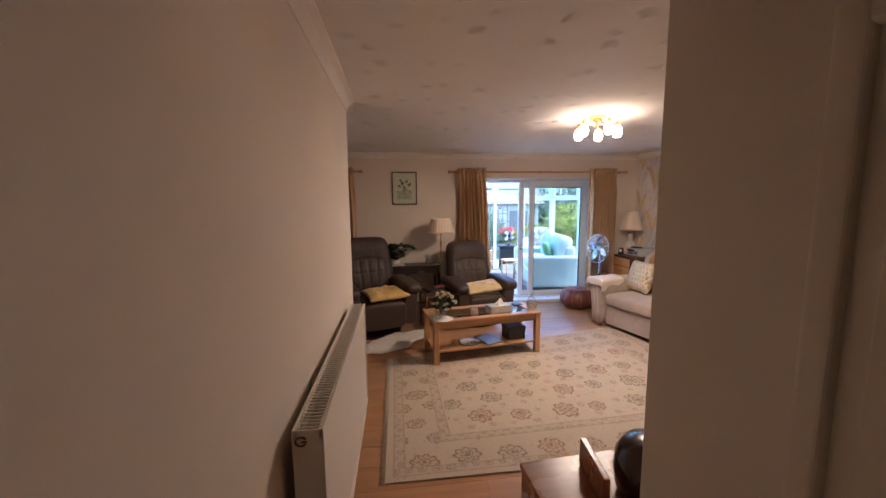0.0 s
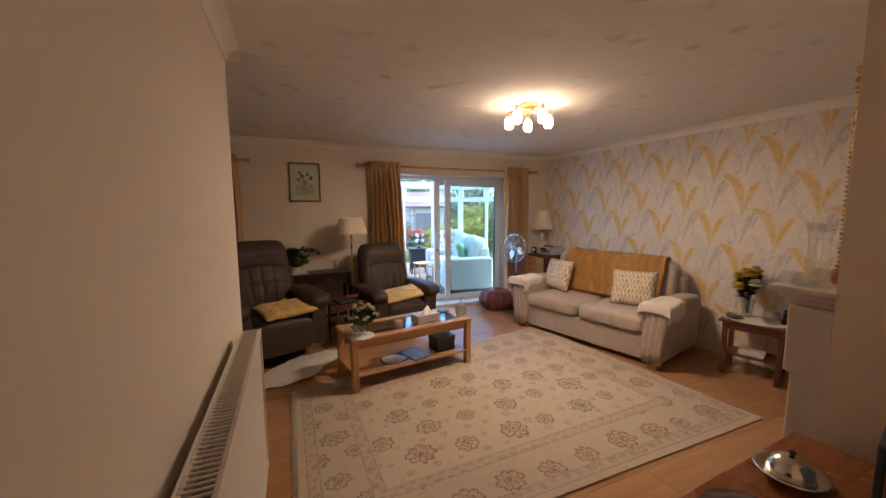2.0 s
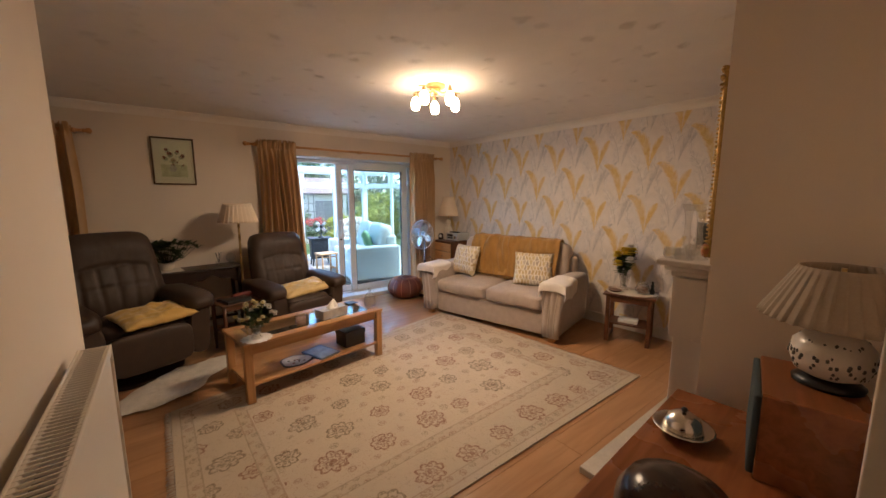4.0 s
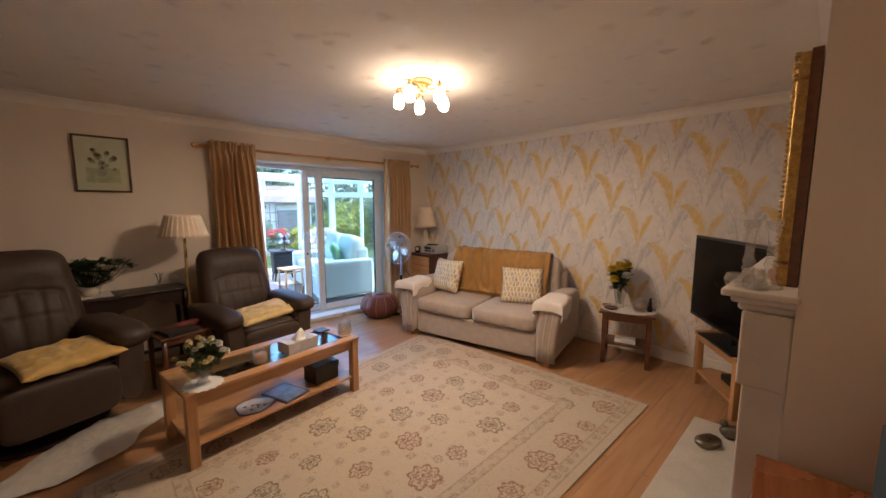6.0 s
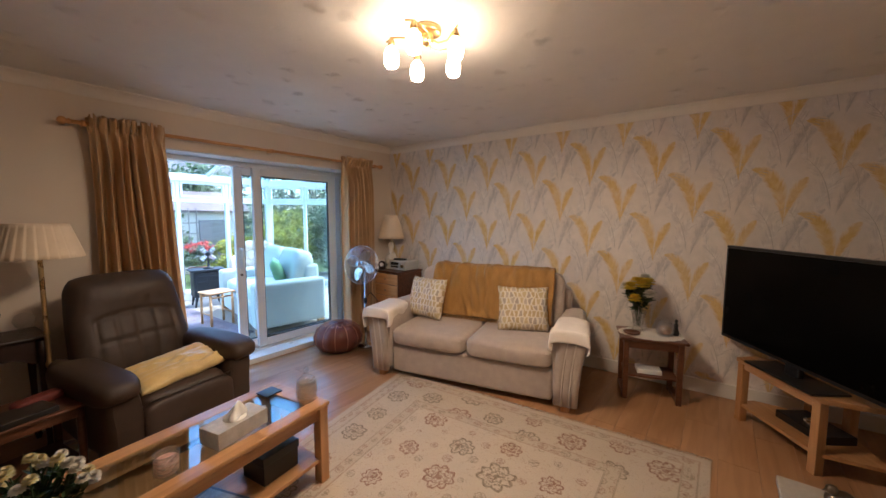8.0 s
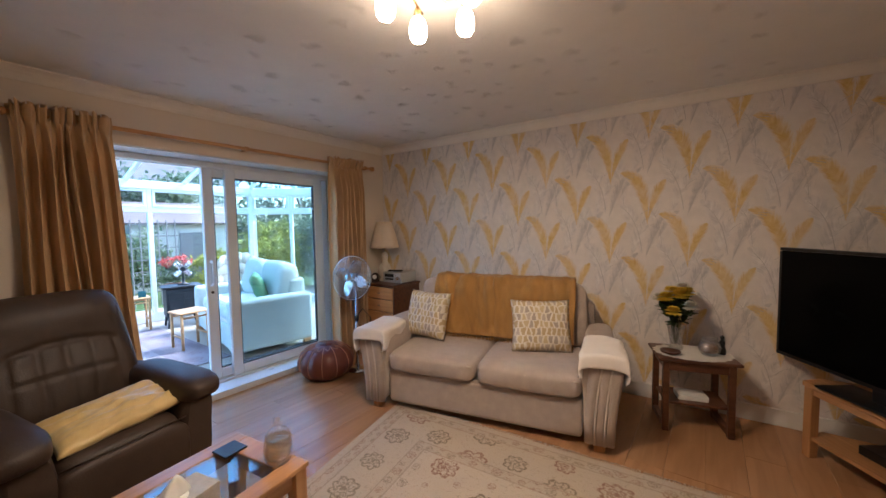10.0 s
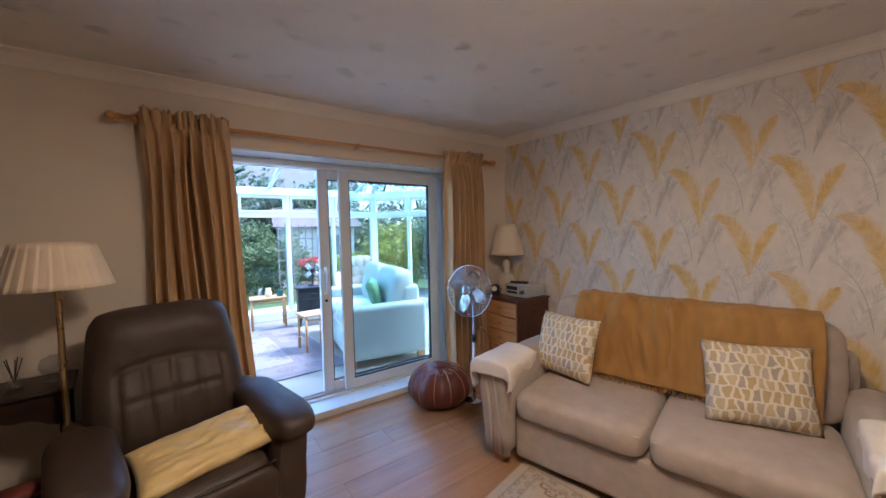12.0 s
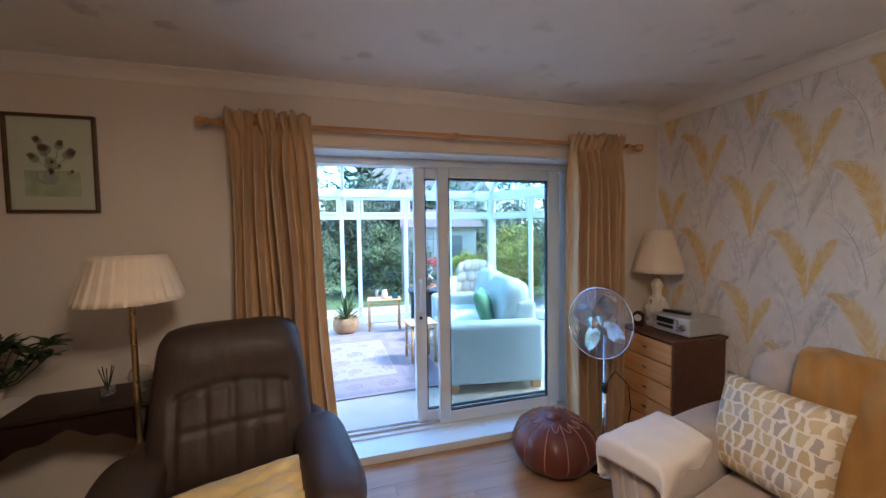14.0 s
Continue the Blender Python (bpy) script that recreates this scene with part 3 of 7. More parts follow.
def print_mat(name, ground, ink, ink2, soft=0.5, streak=0.5):
    """Watercolour leaf print: ink in slanting barbs that thins out towards the leaf's edge. UV: across -1 to 1, along in metres."""
    m = mat(name, ground, 0.7, var=0.04, bump=0.1)
    n, k = m.node_tree.nodes, m.node_tree.links

    def op(kind, a, c=0.0, e=0.0, clamp=False):
        q = n.new("ShaderNodeMath")
        q.operation, q.use_clamp = kind, clamp
        for i, v in enumerate((a, c, e)):
            if hasattr(v, "is_linked"):
                k.new(v, q.inputs[i])
            else:
                q.inputs[i].default_value = v
        return q.outputs[0]

    tc, sp, cb = n.new("ShaderNodeTexCoord"), n.new("ShaderNodeSeparateXYZ"), n.new("ShaderNodeCombineXYZ")
    k.new(tc.outputs["UV"], sp.inputs[0])
    au = op("ABSOLUTE", sp.outputs[0])
    k.new(op("MULTIPLY", sp.outputs[0], 0.5), cb.inputs[0])
    k.new(op("MULTIPLY", op("SUBTRACT", sp.outputs[1], op("MULTIPLY", au, 0.06)), 55.0), cb.inputs[1])
    barb, blot, wash = n.new("ShaderNodeTexNoise"), n.new("ShaderNodeTexNoise"), n.new("ShaderNodeTexNoise")
    g = n.new("ShaderNodeNewGeometry")
    k.new(g.outputs["Random Per Island"], cb.inputs[2])
    for q, sc, de in ((barb, 1.6, 3), (blot, 24, 4), (wash, 7, 3)):
        q.inputs["Scale"].default_value, q.inputs["Detail"].default_value = sc, de
    k.new(cb.outputs[0], barb.inputs["Vector"])
    k.new(tc.outputs["Object"], blot.inputs["Vector"]), k.new(tc.outputs["Object"], wash.inputs["Vector"])
    rim = op("ADD", au, op("MULTIPLY", op("SUBTRACT", barb.outputs[0], 0.5), 0.95))
    cover = op("DIVIDE", op("SUBTRACT", 1.0, rim), soft, clamp=True)
    cover = op("MULTIPLY", cover, op("MULTIPLY_ADD", wash.outputs[0], 1.1, 0.32, clamp=True), clamp=True)
    tone = op("MULTIPLY_ADD", op("SUBTRACT", barb.outputs[0], 0.5), 3.0 * streak, op("MULTIPLY_ADD", op("SUBTRACT", blot.outputs[0], 0.5), 2.0, 0.5), clamp=True)

    def mix(f, a, c):
        q = n.new("ShaderNodeMix")
        q.data_type = "RGBA"
        k.new(f, q.inputs["Factor"])
        for key, v in (("A", a), ("B", c)):
            if hasattr(v, "is_linked"):
                k.new(v, q.inputs[key])
            else:
                q.inputs[key].default_value = (*v, 1)
        return q.outputs["Result"]
    b = n["Principled BSDF"]
    base = b.inputs["Base Color"].links[0].from_socket
    k.new(mix(cover, base, mix(tone, ink, ink2)), b.inputs["Base Color"])
    return m


def plume(bm, s, z, length, w, a0, a1, rng, off, bend=2.0, peak=0.6, fray=0.2, n=26, lobes=9):
    """One feathered leaf printed on the paper; s runs along the wall from the far corner. Its midrib leaves
    the base at a0 degrees from upright and bends to a1 at the tip; the blade is widest at peak."""
    uv = bm.loops.layers.uv.verify()
    rows, cx, cz, ph = [], 0.0, 0.0, rng.random()
    for i in range(n + 1):
        t = i / n
        an = radians(a0 + (a1 - a0) * t ** bend)
        if i:
            cx, cz = cx + length / n * math.sin(an), cz + length / n * math.cos(an)
        g = t / peak if t < peak else 1 - (t - peak) / (1 - peak)
        half = w * (max(0.0, math.sin(math.pi / 2 * max(0.0, g))) ** (1.25 if t < peak else 0.62)) + 0.0006
        q = []
        for k, side in ((0, -1), (1, 0), (2, 1)):
            cut = 1 - fray * ((t * lobes + ph + 0.37 * k) % 1.0) * rng.uniform(0.6, 1.1)
            e = side * half * cut
            px, pz = cx + e * math.cos(an), cz - e * math.sin(an) + 0.35 * abs(e)
            y = WY - min(max(s + px, 0.02), 4.86)
            q.append((bm.verts.new((wx(y) - off, y, min(max(z + pz, 0.121), 2.312))), side, t * length))
        rows.append(q)
    for a, b in zip(rows, rows[1:]):
        for j in (0, 1):
            four = (a[j], a[j + 1], b[j + 1], b[j])
            f = bm.faces.new([v[0] for v in four])
            for lp, v in zip(f.loops, four):
                lp[uv].uv = v[1], v[2]


rng = random.Random(4)
yel, gry, dsk, rib = (bmesh.new() for _ in range(4))
PITCH, ROWH = 0.5506, 0.672
for col in range(-2, 17):
    for row in range(-1, 5):
        s = PAPER_S + col * PITCH / 2
        z = row * ROWH + (ROWH / 2 if col % 2 else 0.0) + PAPER_Z
        if s < -0.1 or s > 4.95 or z > 2.6:
            continue
        j = lambda v: v * rng.uniform(0.95, 1.05)
        # pale arching leaves and smoky upright plumes that fill the ground
        plume(gry, s + 0.10, z - 0.20, j(0.48), 0.082, -4, -58, rng, 0.0006, 2.2)
        plume(gry, s - 0.04, z - 0.24, j(0.46), 0.075, -8, -48, rng, 0.0009, 2.0)
        plume(gry, s + 0.16, z + 0.06, j(0.36), 0.065, 12, 34, rng, 0.0012, 1.4)
        plume(dsk, s - 0.01, z - 0.27, j(0.38), 0.050, 12, 34, rng, 0.0015, 1.3, 0.66, 0.35)
        plume(dsk, s + 0.07, z - 0.12, j(0.28), 0.036, 20, 48, rng, 0.0018, 1.3, 0.6, 0.35)
        # the yellow pair: a tall leaf that bends over and a shorter, rounder one
        plume(yel, s, z, j(0.49), 0.060, -6, -74, rng, 0.0024, 2.6, 0.62, 0.22)
        plume(yel, s + 0.002, z + 0.03, j(0.345), 0.042, 9, 33, rng, 0.0028, 1.2, 0.72, 0.2)
        # thin dark ribs of the pale leaves
        plume(rib, s - 0.035, z - 0.23, 0.41, 0.0016, -8, -48, rng, 0.0032, 2.0, 0.1, 0.0)
        plume(rib, s + 0.10, z - 0.17, 0.34, 0.0009, -4, -50, rng, 0.0033, 2.2, 0.1, 0.0)
        plume(rib, s + 0.0, z - 0.24, 0.25, 0.0016, 14, 32, rng, 0.0034, 1.3, 0.1, 0.0)
        for k in range(3):
            plume(rib, s - 0.03 - 0.012 * k, z - 0.06 + 0.07 * k, 0.10, 0.0008, 30 + 10 * k, 75, rng, 0.0035, 1.3, 0.1, 0.0)
            plume(rib, s - 0.12 + 0.02 * k, z + 0.36 + 0.02 * k, 0.07, 0.0012, -50 - 14 * k, -90, rng, 0.0036, 1.2, 0.1, 0.0)
GROUND = (0.79, 0.715, 0.66)
part("wallpaper_yellow_plumes", yel, print_mat("yellow_print", GROUND, (0.66, 0.43, 0.12), (0.79, 0.60, 0.27), 0.55, 0.6), paper, "ochre yellow feather plumes printed on paper", "stuff")
part("wallpaper_grey_plumes", gry, print_mat("pale_print", GROUND, (0.63, 0.575, 0.55), (0.86, 0.80, 0.755), 0.6, 0.8), paper, "silver grey and white feather plumes printed on paper", "stuff")
part("wallpaper_dusky_plumes", dsk, print_mat("dusky_print", GROUND, (0.50, 0.46, 0.45), (0.69, 0.63, 0.60), 0.8, 0.6), paper, "soft mauve grey feather plumes printed on paper", "stuff")
part("wallpaper_stems", rib, mat("grey_print", (0.54, 0.49, 0.46), 0.7), paper, "thin grey printed stems", "stuff")

structure("ceiling", slab(-2.3, 4.65, -1.7, 6.04, H, H + 0.12), CEILING, "white embossed paper ceiling with raised floral sprigs", "ceiling")


def cove(name, p0, p1, nx, ny):
    """Coving along a wall from p0 to p1; (nx, ny) points into the room."""
    prof = [(0, -0.075), (0.008, -0.075), (0.012, -0.06), (0.022, -0.04), (0.04, -0.022), (0.06, -0.012), (0.07, -0.008), (0.07, 0.0), (0, 0.0)]
    bm = bmesh.new()
    ends = [[bm.verts.new((p[0] + nx * a, p[1] + ny * a, H + b)) for a, b in prof] for p in (p0, p1)]
    n = len(prof)
    for i in range(n):
        bm.faces.new((ends[0][i], ends[0][(i + 1) % n], ends[1][(i + 1) % n], ends[1][i]))
    bm.faces.new(ends[0][::-1]), bm.faces.new(ends[1])
    bmesh.ops.recalc_face_normals(bm, faces=bm.faces[:])
    return structure(name, bm, mat_cove, "white plaster coving", "coving")


mat_cove = mat("coving_paint", (0.84, 0.77, 0.68), 0.7, var=0.03)
cove("trim_cove_north", (-2.2, FACE), (wx(FACE), FACE), 0, -1)
cove("trim_cove_east", (wx(0.785), 0.785), (wx(FACE), FACE), -1, -0.04)
cove("trim_cove_passage", (-0.10, -1.6), (-0.10, 3.0), 1, 0)
cove("trim_cove_return", (-2.2, 3.0), (-0.03, 3.0), 0, 1)
cove("trim_cove_chimney", (1.84, 1.27), (3.23, 1.27), 0, 1)
cove("trim_cove_chimney_side", (1.91, 0.785), (1.91, 1.34), -1, 0)


def skirting(name, p0, p1, nx, ny):
    d = Vector((p1[0] - p0[0], p1[1] - p0[1], 0))
    bm = rbox(d.length, 0.018, 0.12, (d.length / 2, 0.009, 0.06), 0.006)
    u, v = d.normalized(), Vector((nx, ny, 0)).normalized()
    mm = Matrix(((u.x, v.x, 0, p0[0]), (u.y, v.y, 0, p0[1]), (0, 0, 1, 0), (0, 0, 0, 1)))
    bm.transform(mm)
    bmesh.ops.recalc_face_normals(bm, faces=bm.faces[:])
    return structure(name, bm, WHITE_TRIM, "white painted skirting board", "skirting")


skirting("baseboard_east", (wx(FACE) - 0.001, FACE - 0.001), (wx(0.79) - 0.001, 0.79), -1, -0.04)
skirting("baseboard_north", (-2.2, FACE - 0.001), (OX0 - 0.02, FACE - 0.001), 0, -1)
skirting("baseboard_north_right", (OX1 + 0.02, FACE - 0.001), (4.14, FACE - 0.001), 0, -1)
skirting("baseboard_passage", (-0.099, 3.0), (-0.099, -1.6), 1, 0)

# hall doorway: lining, architrave and the open panelled door
lin = boxes(((0.028, 0.16, 2.03), (0.819, 0.725, 1.015)), ((0.905, 0.16, 0.03), (0.3525, 0.725, 2.015)), bev=0.0015)
for x in (0.855,):
    merge(lin, rbox(0.065, 0.02, 2.08, (x, 0.796, 1.04), 0.006))
structure("trim_door_lining", lin, mat("cream_door_paint", (0.74, 0.66, 0.55), 0.4, var=0.03, bump=0.03), "cream painted door lining", "door frame")
door = thing("door_hall", (0.8042, 0.655, 0.0), "cream panelled hall door standing open", "door", kind="structure", rz=0)
DOORP = mat("door_paint", (0.74, 0.66, 0.55), 0.4, var=0.03, bump=0.03)
part("door_leaf", slab(-0.0, 0.04, -0.80, 0.0, 0.01, 2.0, 0.0008), DOORP, door)
for z0, z1 in ((0.18, 0.85), (1.0, 1.82)):
    for y0, y1 in ((-0.68, -0.50), (-0.40, -0.165)):
        bm = bmesh.new()
        for s, c in (((0.020, y1 - y0, 0.042), ((y0 + y1) / 2, z0)), ((0.020, y1 - y0, 0.042), ((y0 + y1) / 2, z1)), ((0.024, 0.042, z1 - z0 + 0.042), (y0, (z0 + z1) / 2)), ((0.024, 0.042, z1 - z0 + 0.042), (y1, (z0 + z1) / 2))):
            merge(bm, rbox(*s, (-0.001, c[0], c[1]), 0.009, 4))
        merge(bm, rbox(0.008, y1 - y0 - 0.1, z1 - z0 - 0.1, (-0.003, (y0 + y1) / 2, (z0 + z1) / 2), 0.003))
        part("door_panel", bm, DOORP, door)
part("door_handle", merge(tube([(-0.055, -0.74, 1.02), (-0.055, -0.62, 1.02)], 0.009), tube([(0, -0.74, 1.02), (-0.055, -0.74, 1.02)], 0.009)), BRASS, door, "brass lever handle")

# ---- radiator ----
rad = thing("radiator", (-0.10, 1.18, 0.0), "white double panel radiator on the passage wall", "radiator")
RZ0, RZ1, RL = 0.20, 0.93, 1.45
RPAINT = mat("radiator_enamel", (0.72, 0.66, 0.58), 0.35, var=0.03, bump=0.0)


def rad_panel(x):
    def f(u, v):
        y = u * RL
        k = 0.006 * (0.5 + 0.5 * math.cos(2 * math.pi * y / 0.033)) if 0.02 < v < 0.98 else 0.0
        return Vector((x + k, y, RZ0 + v * (RZ1 - RZ0 - 0.01)))
    bm = surf(f, 260, 1)
    g = surf(lambda u, v: Vector((x - 0.008, u * RL, RZ0 + v * (RZ1 - RZ0 - 0.01))), 1, 1)
    return merge(merge(bm, g), boxes(((0.016, RL, 0.035), (x - 0.001, RL / 2, RZ1 - 0.02)), ((0.016, RL, 0.035), (x - 0.001, RL / 2, RZ0 + 0.02))))


part("front_panel", rad_panel(0.118), RPAINT, rad)
part("back_panel", rad_panel(0.045), RPAINT, rad)
for y in (0.003, RL - 0.003):
    part("end_cover", rbox(0.095, 0.006, RZ1 - RZ0, (0.08, y, (RZ0 + RZ1) / 2), 0.002), RPAINT, rad)
part("mark", merge(tube([(0.06 + 0.016 * math.cos(a / 8), -0.002, RZ1 - 0.035 + 0.014 * math.sin(a / 8)) for a in range(4, 46)], 0.003, 6), tube([(0.062, -0.002, RZ1 - 0.037), (0.078, -0.002, RZ1 - 0.037)], 0.003, 6)), mat("mark_brown", (0.12, 0.08, 0.05), 0.5), rad, "small moulded maker's mark")
grille = boxes(((0.008, RL, 0.012), (0.037, RL / 2, RZ1 - 0.004)), ((0.008, RL, 0.012), (0.123, RL / 2, RZ1 - 0.004)))
for i in range(72):
    merge(grille, rbox(0.084, 0.004, 0.006, (0.08, 0.02 + i * (RL - 0.04) / 71, RZ1 - 0.004), 0))
part("top_grille", grille, RPAINT, rad, "slotted top grille")
part("convector", slab(0.056, 0.104, 0.02, RL - 0.02, RZ0 + 0.03, RZ1 - 0.04), mat("fin_steel", (0.16, 0.14, 0.12), 0.5), rad)
for y in (0.05, RL - 0.05):
    part("pipe", tube([(0.08, y, RZ0 + 0.01), (0.08, y, 0.0)], 0.0075), CHROME, rad)
for y in (0.3, RL - 0.3):
    part("bracket", slab(0.0, 0.05, y - 0.02, y + 0.02, 0.4, 0.75), RPAINT, rad)

# ---- sliding patio door ----
pd = thing("patio_door", (0, 0, 0), "white plastic sliding patio door, half open", "door", kind="structure")
FY = 5.99
outer = boxes(((OX1 - OX0, 0.12, 0.06), ((OX0 + OX1) / 2, FY, OZ - 0.03)), ((0.06, 0.12, OZ - 0.06), (OX0 + 0.03, FY, OZ / 2)), ((0.06, 0.12, OZ - 0.06), (OX1 - 0.03, FY, OZ / 2)), ((OX1 - OX0, 0.14, 0.07), ((OX0 + OX1) / 2, FY, 0.035)))
part("outer_frame", outer, UPVC, pd)
part("track_rail", boxes(((OX1 - OX0 - 0.12, 0.012, 0.02), ((OX0 + OX1) / 2, FY - 0.03, 0.08)), ((OX1 - OX0 - 0.12, 0.012, 0.02), ((OX0 + OX1) / 2, FY + 0.03, 0.08))), PLASTIC_G, pd)


def leaf(name, x0, x1, y, st):
    z0, z1 = 0.075, OZ - 0.05
    fr = part(name, boxes(((st, 0.05, z1 - z0), (x0 + st / 2, y, (z0 + z1) / 2)), ((st, 0.05, z1 - z0), (x1 - st / 2, y, (z0 + z1) / 2)), ((x1 - x0 - 2 * st, 0.048, st), ((x0 + x1) / 2, y, z0 + st / 2)), ((x1 - x0 - 2 * st, 0.048, st), ((x0 + x1) / 2, y, z1 - st / 2)), bev=0.008), UPVC, pd)
    gl = part("pane", slab(x0 + st, x1 - st, y - 0.004, y + 0.004, z0 + st, z1 - st), GLASS, fr, "clear double glazing")
    gl.visible_shadow = False
    part("gasket", boxes(((0.008, 0.03, z1 - z0 - 2 * st), (x0 + st + 0.004, y, (z0 + z1) / 2)), ((0.008, 0.03, z1 - z0 - 2 * st), (x1 - st - 0.004, y, (z0 + z1) / 2)), ((x1 - x0 - 2 * st, 0.03, 0.008), ((x0 + x1) / 2, y, z0 + st + 0.004)), ((x1 - x0 - 2 * st, 0.03, 0.008), ((x0 + x1) / 2, y, z1 - st - 0.004)), bev=0), IRON, fr)
    return fr


leaf("fixed_panel", 2.44, 3.43, FY - 0.03, 0.085)
sl = leaf("sliding_panel", 2.275, 3.49, FY + 0.03, 0.085)
hx, hy = 2.315, FY + 0.005
part("handle", merge(tube([(hx, hy, 0.93), (hx, hy - 0.045, 0.95), (hx, hy - 0.05, 1.0), (hx, hy - 0.05, 1.08), (hx, hy - 0.045, 1.13), (hx, hy, 1.15)], 0.011), rbox(0.035, 0.012, 0.26, (hx, hy, 1.04), 0.004)), UPVC, sl, "white pull handle")
part("lock", tube([(hx, hy, 0.87), (hx, hy - 0.012, 0.87)], 0.012, 14), IRON, sl, "black key cylinder")
structure("window_sill_board", slab(OX0 - 0.0, OX1 + 0.0, FACE + 0.02, FY - 0.07, 0.0, 0.055, 0.004), UPVC, "white threshold board under the patio door", "threshold")
structure("trim_lintel", slab(OX0, OX1, FACE + 0.01, FY - 0.06, OZ - 0.012, OZ - 0.002), UPVC, "white lining board over the door", "trim")

# second window, mostly hidden behind the partition
w2 = thing("window_2", (0, 0, 0), "white framed window behind a drawn back curtain", "window", kind="structure")
part("window_frame", boxes(((VX1 - VX0, 0.06, 0.06), ((VX0 + VX1) / 2, 5.95, VZ0 + 0.03)), ((VX1 - VX0, 0.06, 0.06), ((VX0 + VX1) / 2, 5.95, VZ1 - 0.03)), ((0.06, 0.06, VZ1 - VZ0 - 0.12), (VX0 + 0.03, 5.95, (VZ0 + VZ1) / 2)), ((0.06, 0.06, VZ1 - VZ0 - 0.12), (VX1 - 0.03, 5.95, (VZ0 + VZ1) / 2))), UPVC, w2)
part("pane", slab(VX0 + 0.06, VX1 - 0.06, 5.948, 5.954, VZ0 + 0.06, VZ1 - 0.06), GLASS, w2).visible_shadow = False

# ---- curtains and poles ----
ROD_Y, ROD_Z = 5.61, 2.11


def rod(x0, x1, ends, label):
    r = thing("curtain_pole", (0, ROD_Y, ROD_Z), label, "curtain pole", "curtain poles")
    part("pole", tube([(x0, 0, 0), (x1, 0, 0)], 0.014, 14), PINE, r)
    for x, s in ends:
        part("finial", tube([(x, 0, 0), (x + s * 0.012, 0, 0), (x + s * 0.02, 0, 0), (x + s * 0.035, 0, 0), (x + s * 0.055, 0, 0), (x + s * 0.068, 0, 0)], [0.016, 0.022, 0.014, 0.026, 0.026, 0.008], 16), PINE, r, "turned wooden finial")
    for x in ([x0 + 0.06, (x0 + x1) / 2, x1 - 0.06] if x1 - x0 > 1.5 else [x1 - 0.06]):
        part("bracket", merge(tube([(x, 0.085, -0.005), (x, 0.0, -0.012)], 0.010), tube([(x - 0.012, 0, 0), (x + 0.012, 0, 0)], 0.021, 14)), PINE, r)
    return r


rod(1.10, 3.87, ((1.10, -1), (3.87, 1)), "slim honey wood curtain pole above the patio door")
rod(-2.0, -0.29, ((-0.29, 1),), "honey wood curtain pole above the window")


def curtain(x0, x1, b0, b1, z0, folds, seed, label):
    """Gathered curtain: a ruffled pinch-pleat heading over deep uneven folds."""
    rg = random.Random(seed)
    ph = [rg.uniform(0, 6.28) for _ in range(5)]
    wid = [rg.uniform(0.6, 1.5) for _ in range(folds)]
    acc = [sum(wid[:i]) / sum(wid) for i in range(folds + 1)]
    dep = [rg.uniform(0.55, 1.15) for _ in range(folds)]
    zt = ROD_Z + 0.05

    def f(u, v):
        z = zt - v * (zt - z0)
        dz = zt - z
        i = max(q for q in range(folds) if acc[q] <= u + 1e-9)
        loc = (u - acc[i]) / (acc[i + 1] - acc[i])
        x = (x0 + (x1 - x0) * u) * (1 - v) + (b0 + (b1 - b0) * u) * v
        w = 2 * math.pi * (loc + 0.05 * math.sin(3 * v + ph[1] + i))
        tape = math.exp(-((dz - 0.085) / 0.035) ** 2)
        head = 1 / (1 + math.exp((dz - 0.09) / 0.012))
        drop = min(1, max(0, (dz - 0.09) / 0.25))
        amp = 0.066 * dep[i] * (0.35 + 0.65 * drop)
        y = amp * (math.cos(w) - 0.22 * math.cos(2 * w + 0.4 * math.sin(i))) * (1 - head)
        y += head * 0.042 * (math.sin(3 * w + ph[i % 5]) * 0.6 + math.cos(w + i)) * (1 - 0.5 * tape) - 0.012 * head * (1 - tape)
        y += 0.010 * math.sin(6 * v + 2.0 * i) * drop
        x += 0.014 * math.sin(w) * drop + 0.008 * math.sin(7 * v + i) * drop + 0.012 * head * math.sin(3 * w + i)
        z += 0.014 * math.sin(2 * w + i) * (dz < 0.02)
        return Vector((x, ROD_Y - 0.022 + y, z))
    c = solo("curtain", surf(f, folds * 20, 90), CURTAIN, label, "curtain", "curtains")
    thick(c, 0.004)
    return c


curtain(1.18, 1.61, 1.19, 1.73, 0.03, 8, 1, "gold beige pleated curtain drawn back beside the patio door")
curtain(3.30, 3.75, 3.30, 3.76, 0.03, 8, 2, "gold beige pleated curtain hanging between door and papered wall")
curtain(-1.30, -0.36, -1.40, -0.33, 0.35, 13, 3, "gold beige pleated curtain beside the far window")

# ---- fireplace ----
fp = thing("fireplace", (2.53, 1.27, 0), "cream painted fireplace surround with a stone hearth", "fireplace", kind="structure")
part("mantel_shelf", merge(rbox(1.27, 0.20, 0.024, (0, 0.09, 1.2105), 0.006), merge(rbox(1.23, 0.17, 0.022, (0, 0.08, 1.1875), 0.009, 3), rbox(1.19, 0.15, 0.028, (0, 0.072, 1.1625), 0.013, 3))), MANTEL, fp)
for x in (-0.51, 0.51):
    part("pilaster", boxes(((0.17, 0.115, 0.90), (x, 0.058, 0.45)), ((0.20, 0.13, 0.26), (x, 0.066, 1.02)), ((0.20, 0.13, 0.12), (x, 0.066, 0.06)), bev=0.006), MANTEL, fp)
part("frieze", rbox(0.84, 0.09, 0.28, (0, 0.045, 1.01), 0.005), MANTEL, fp)
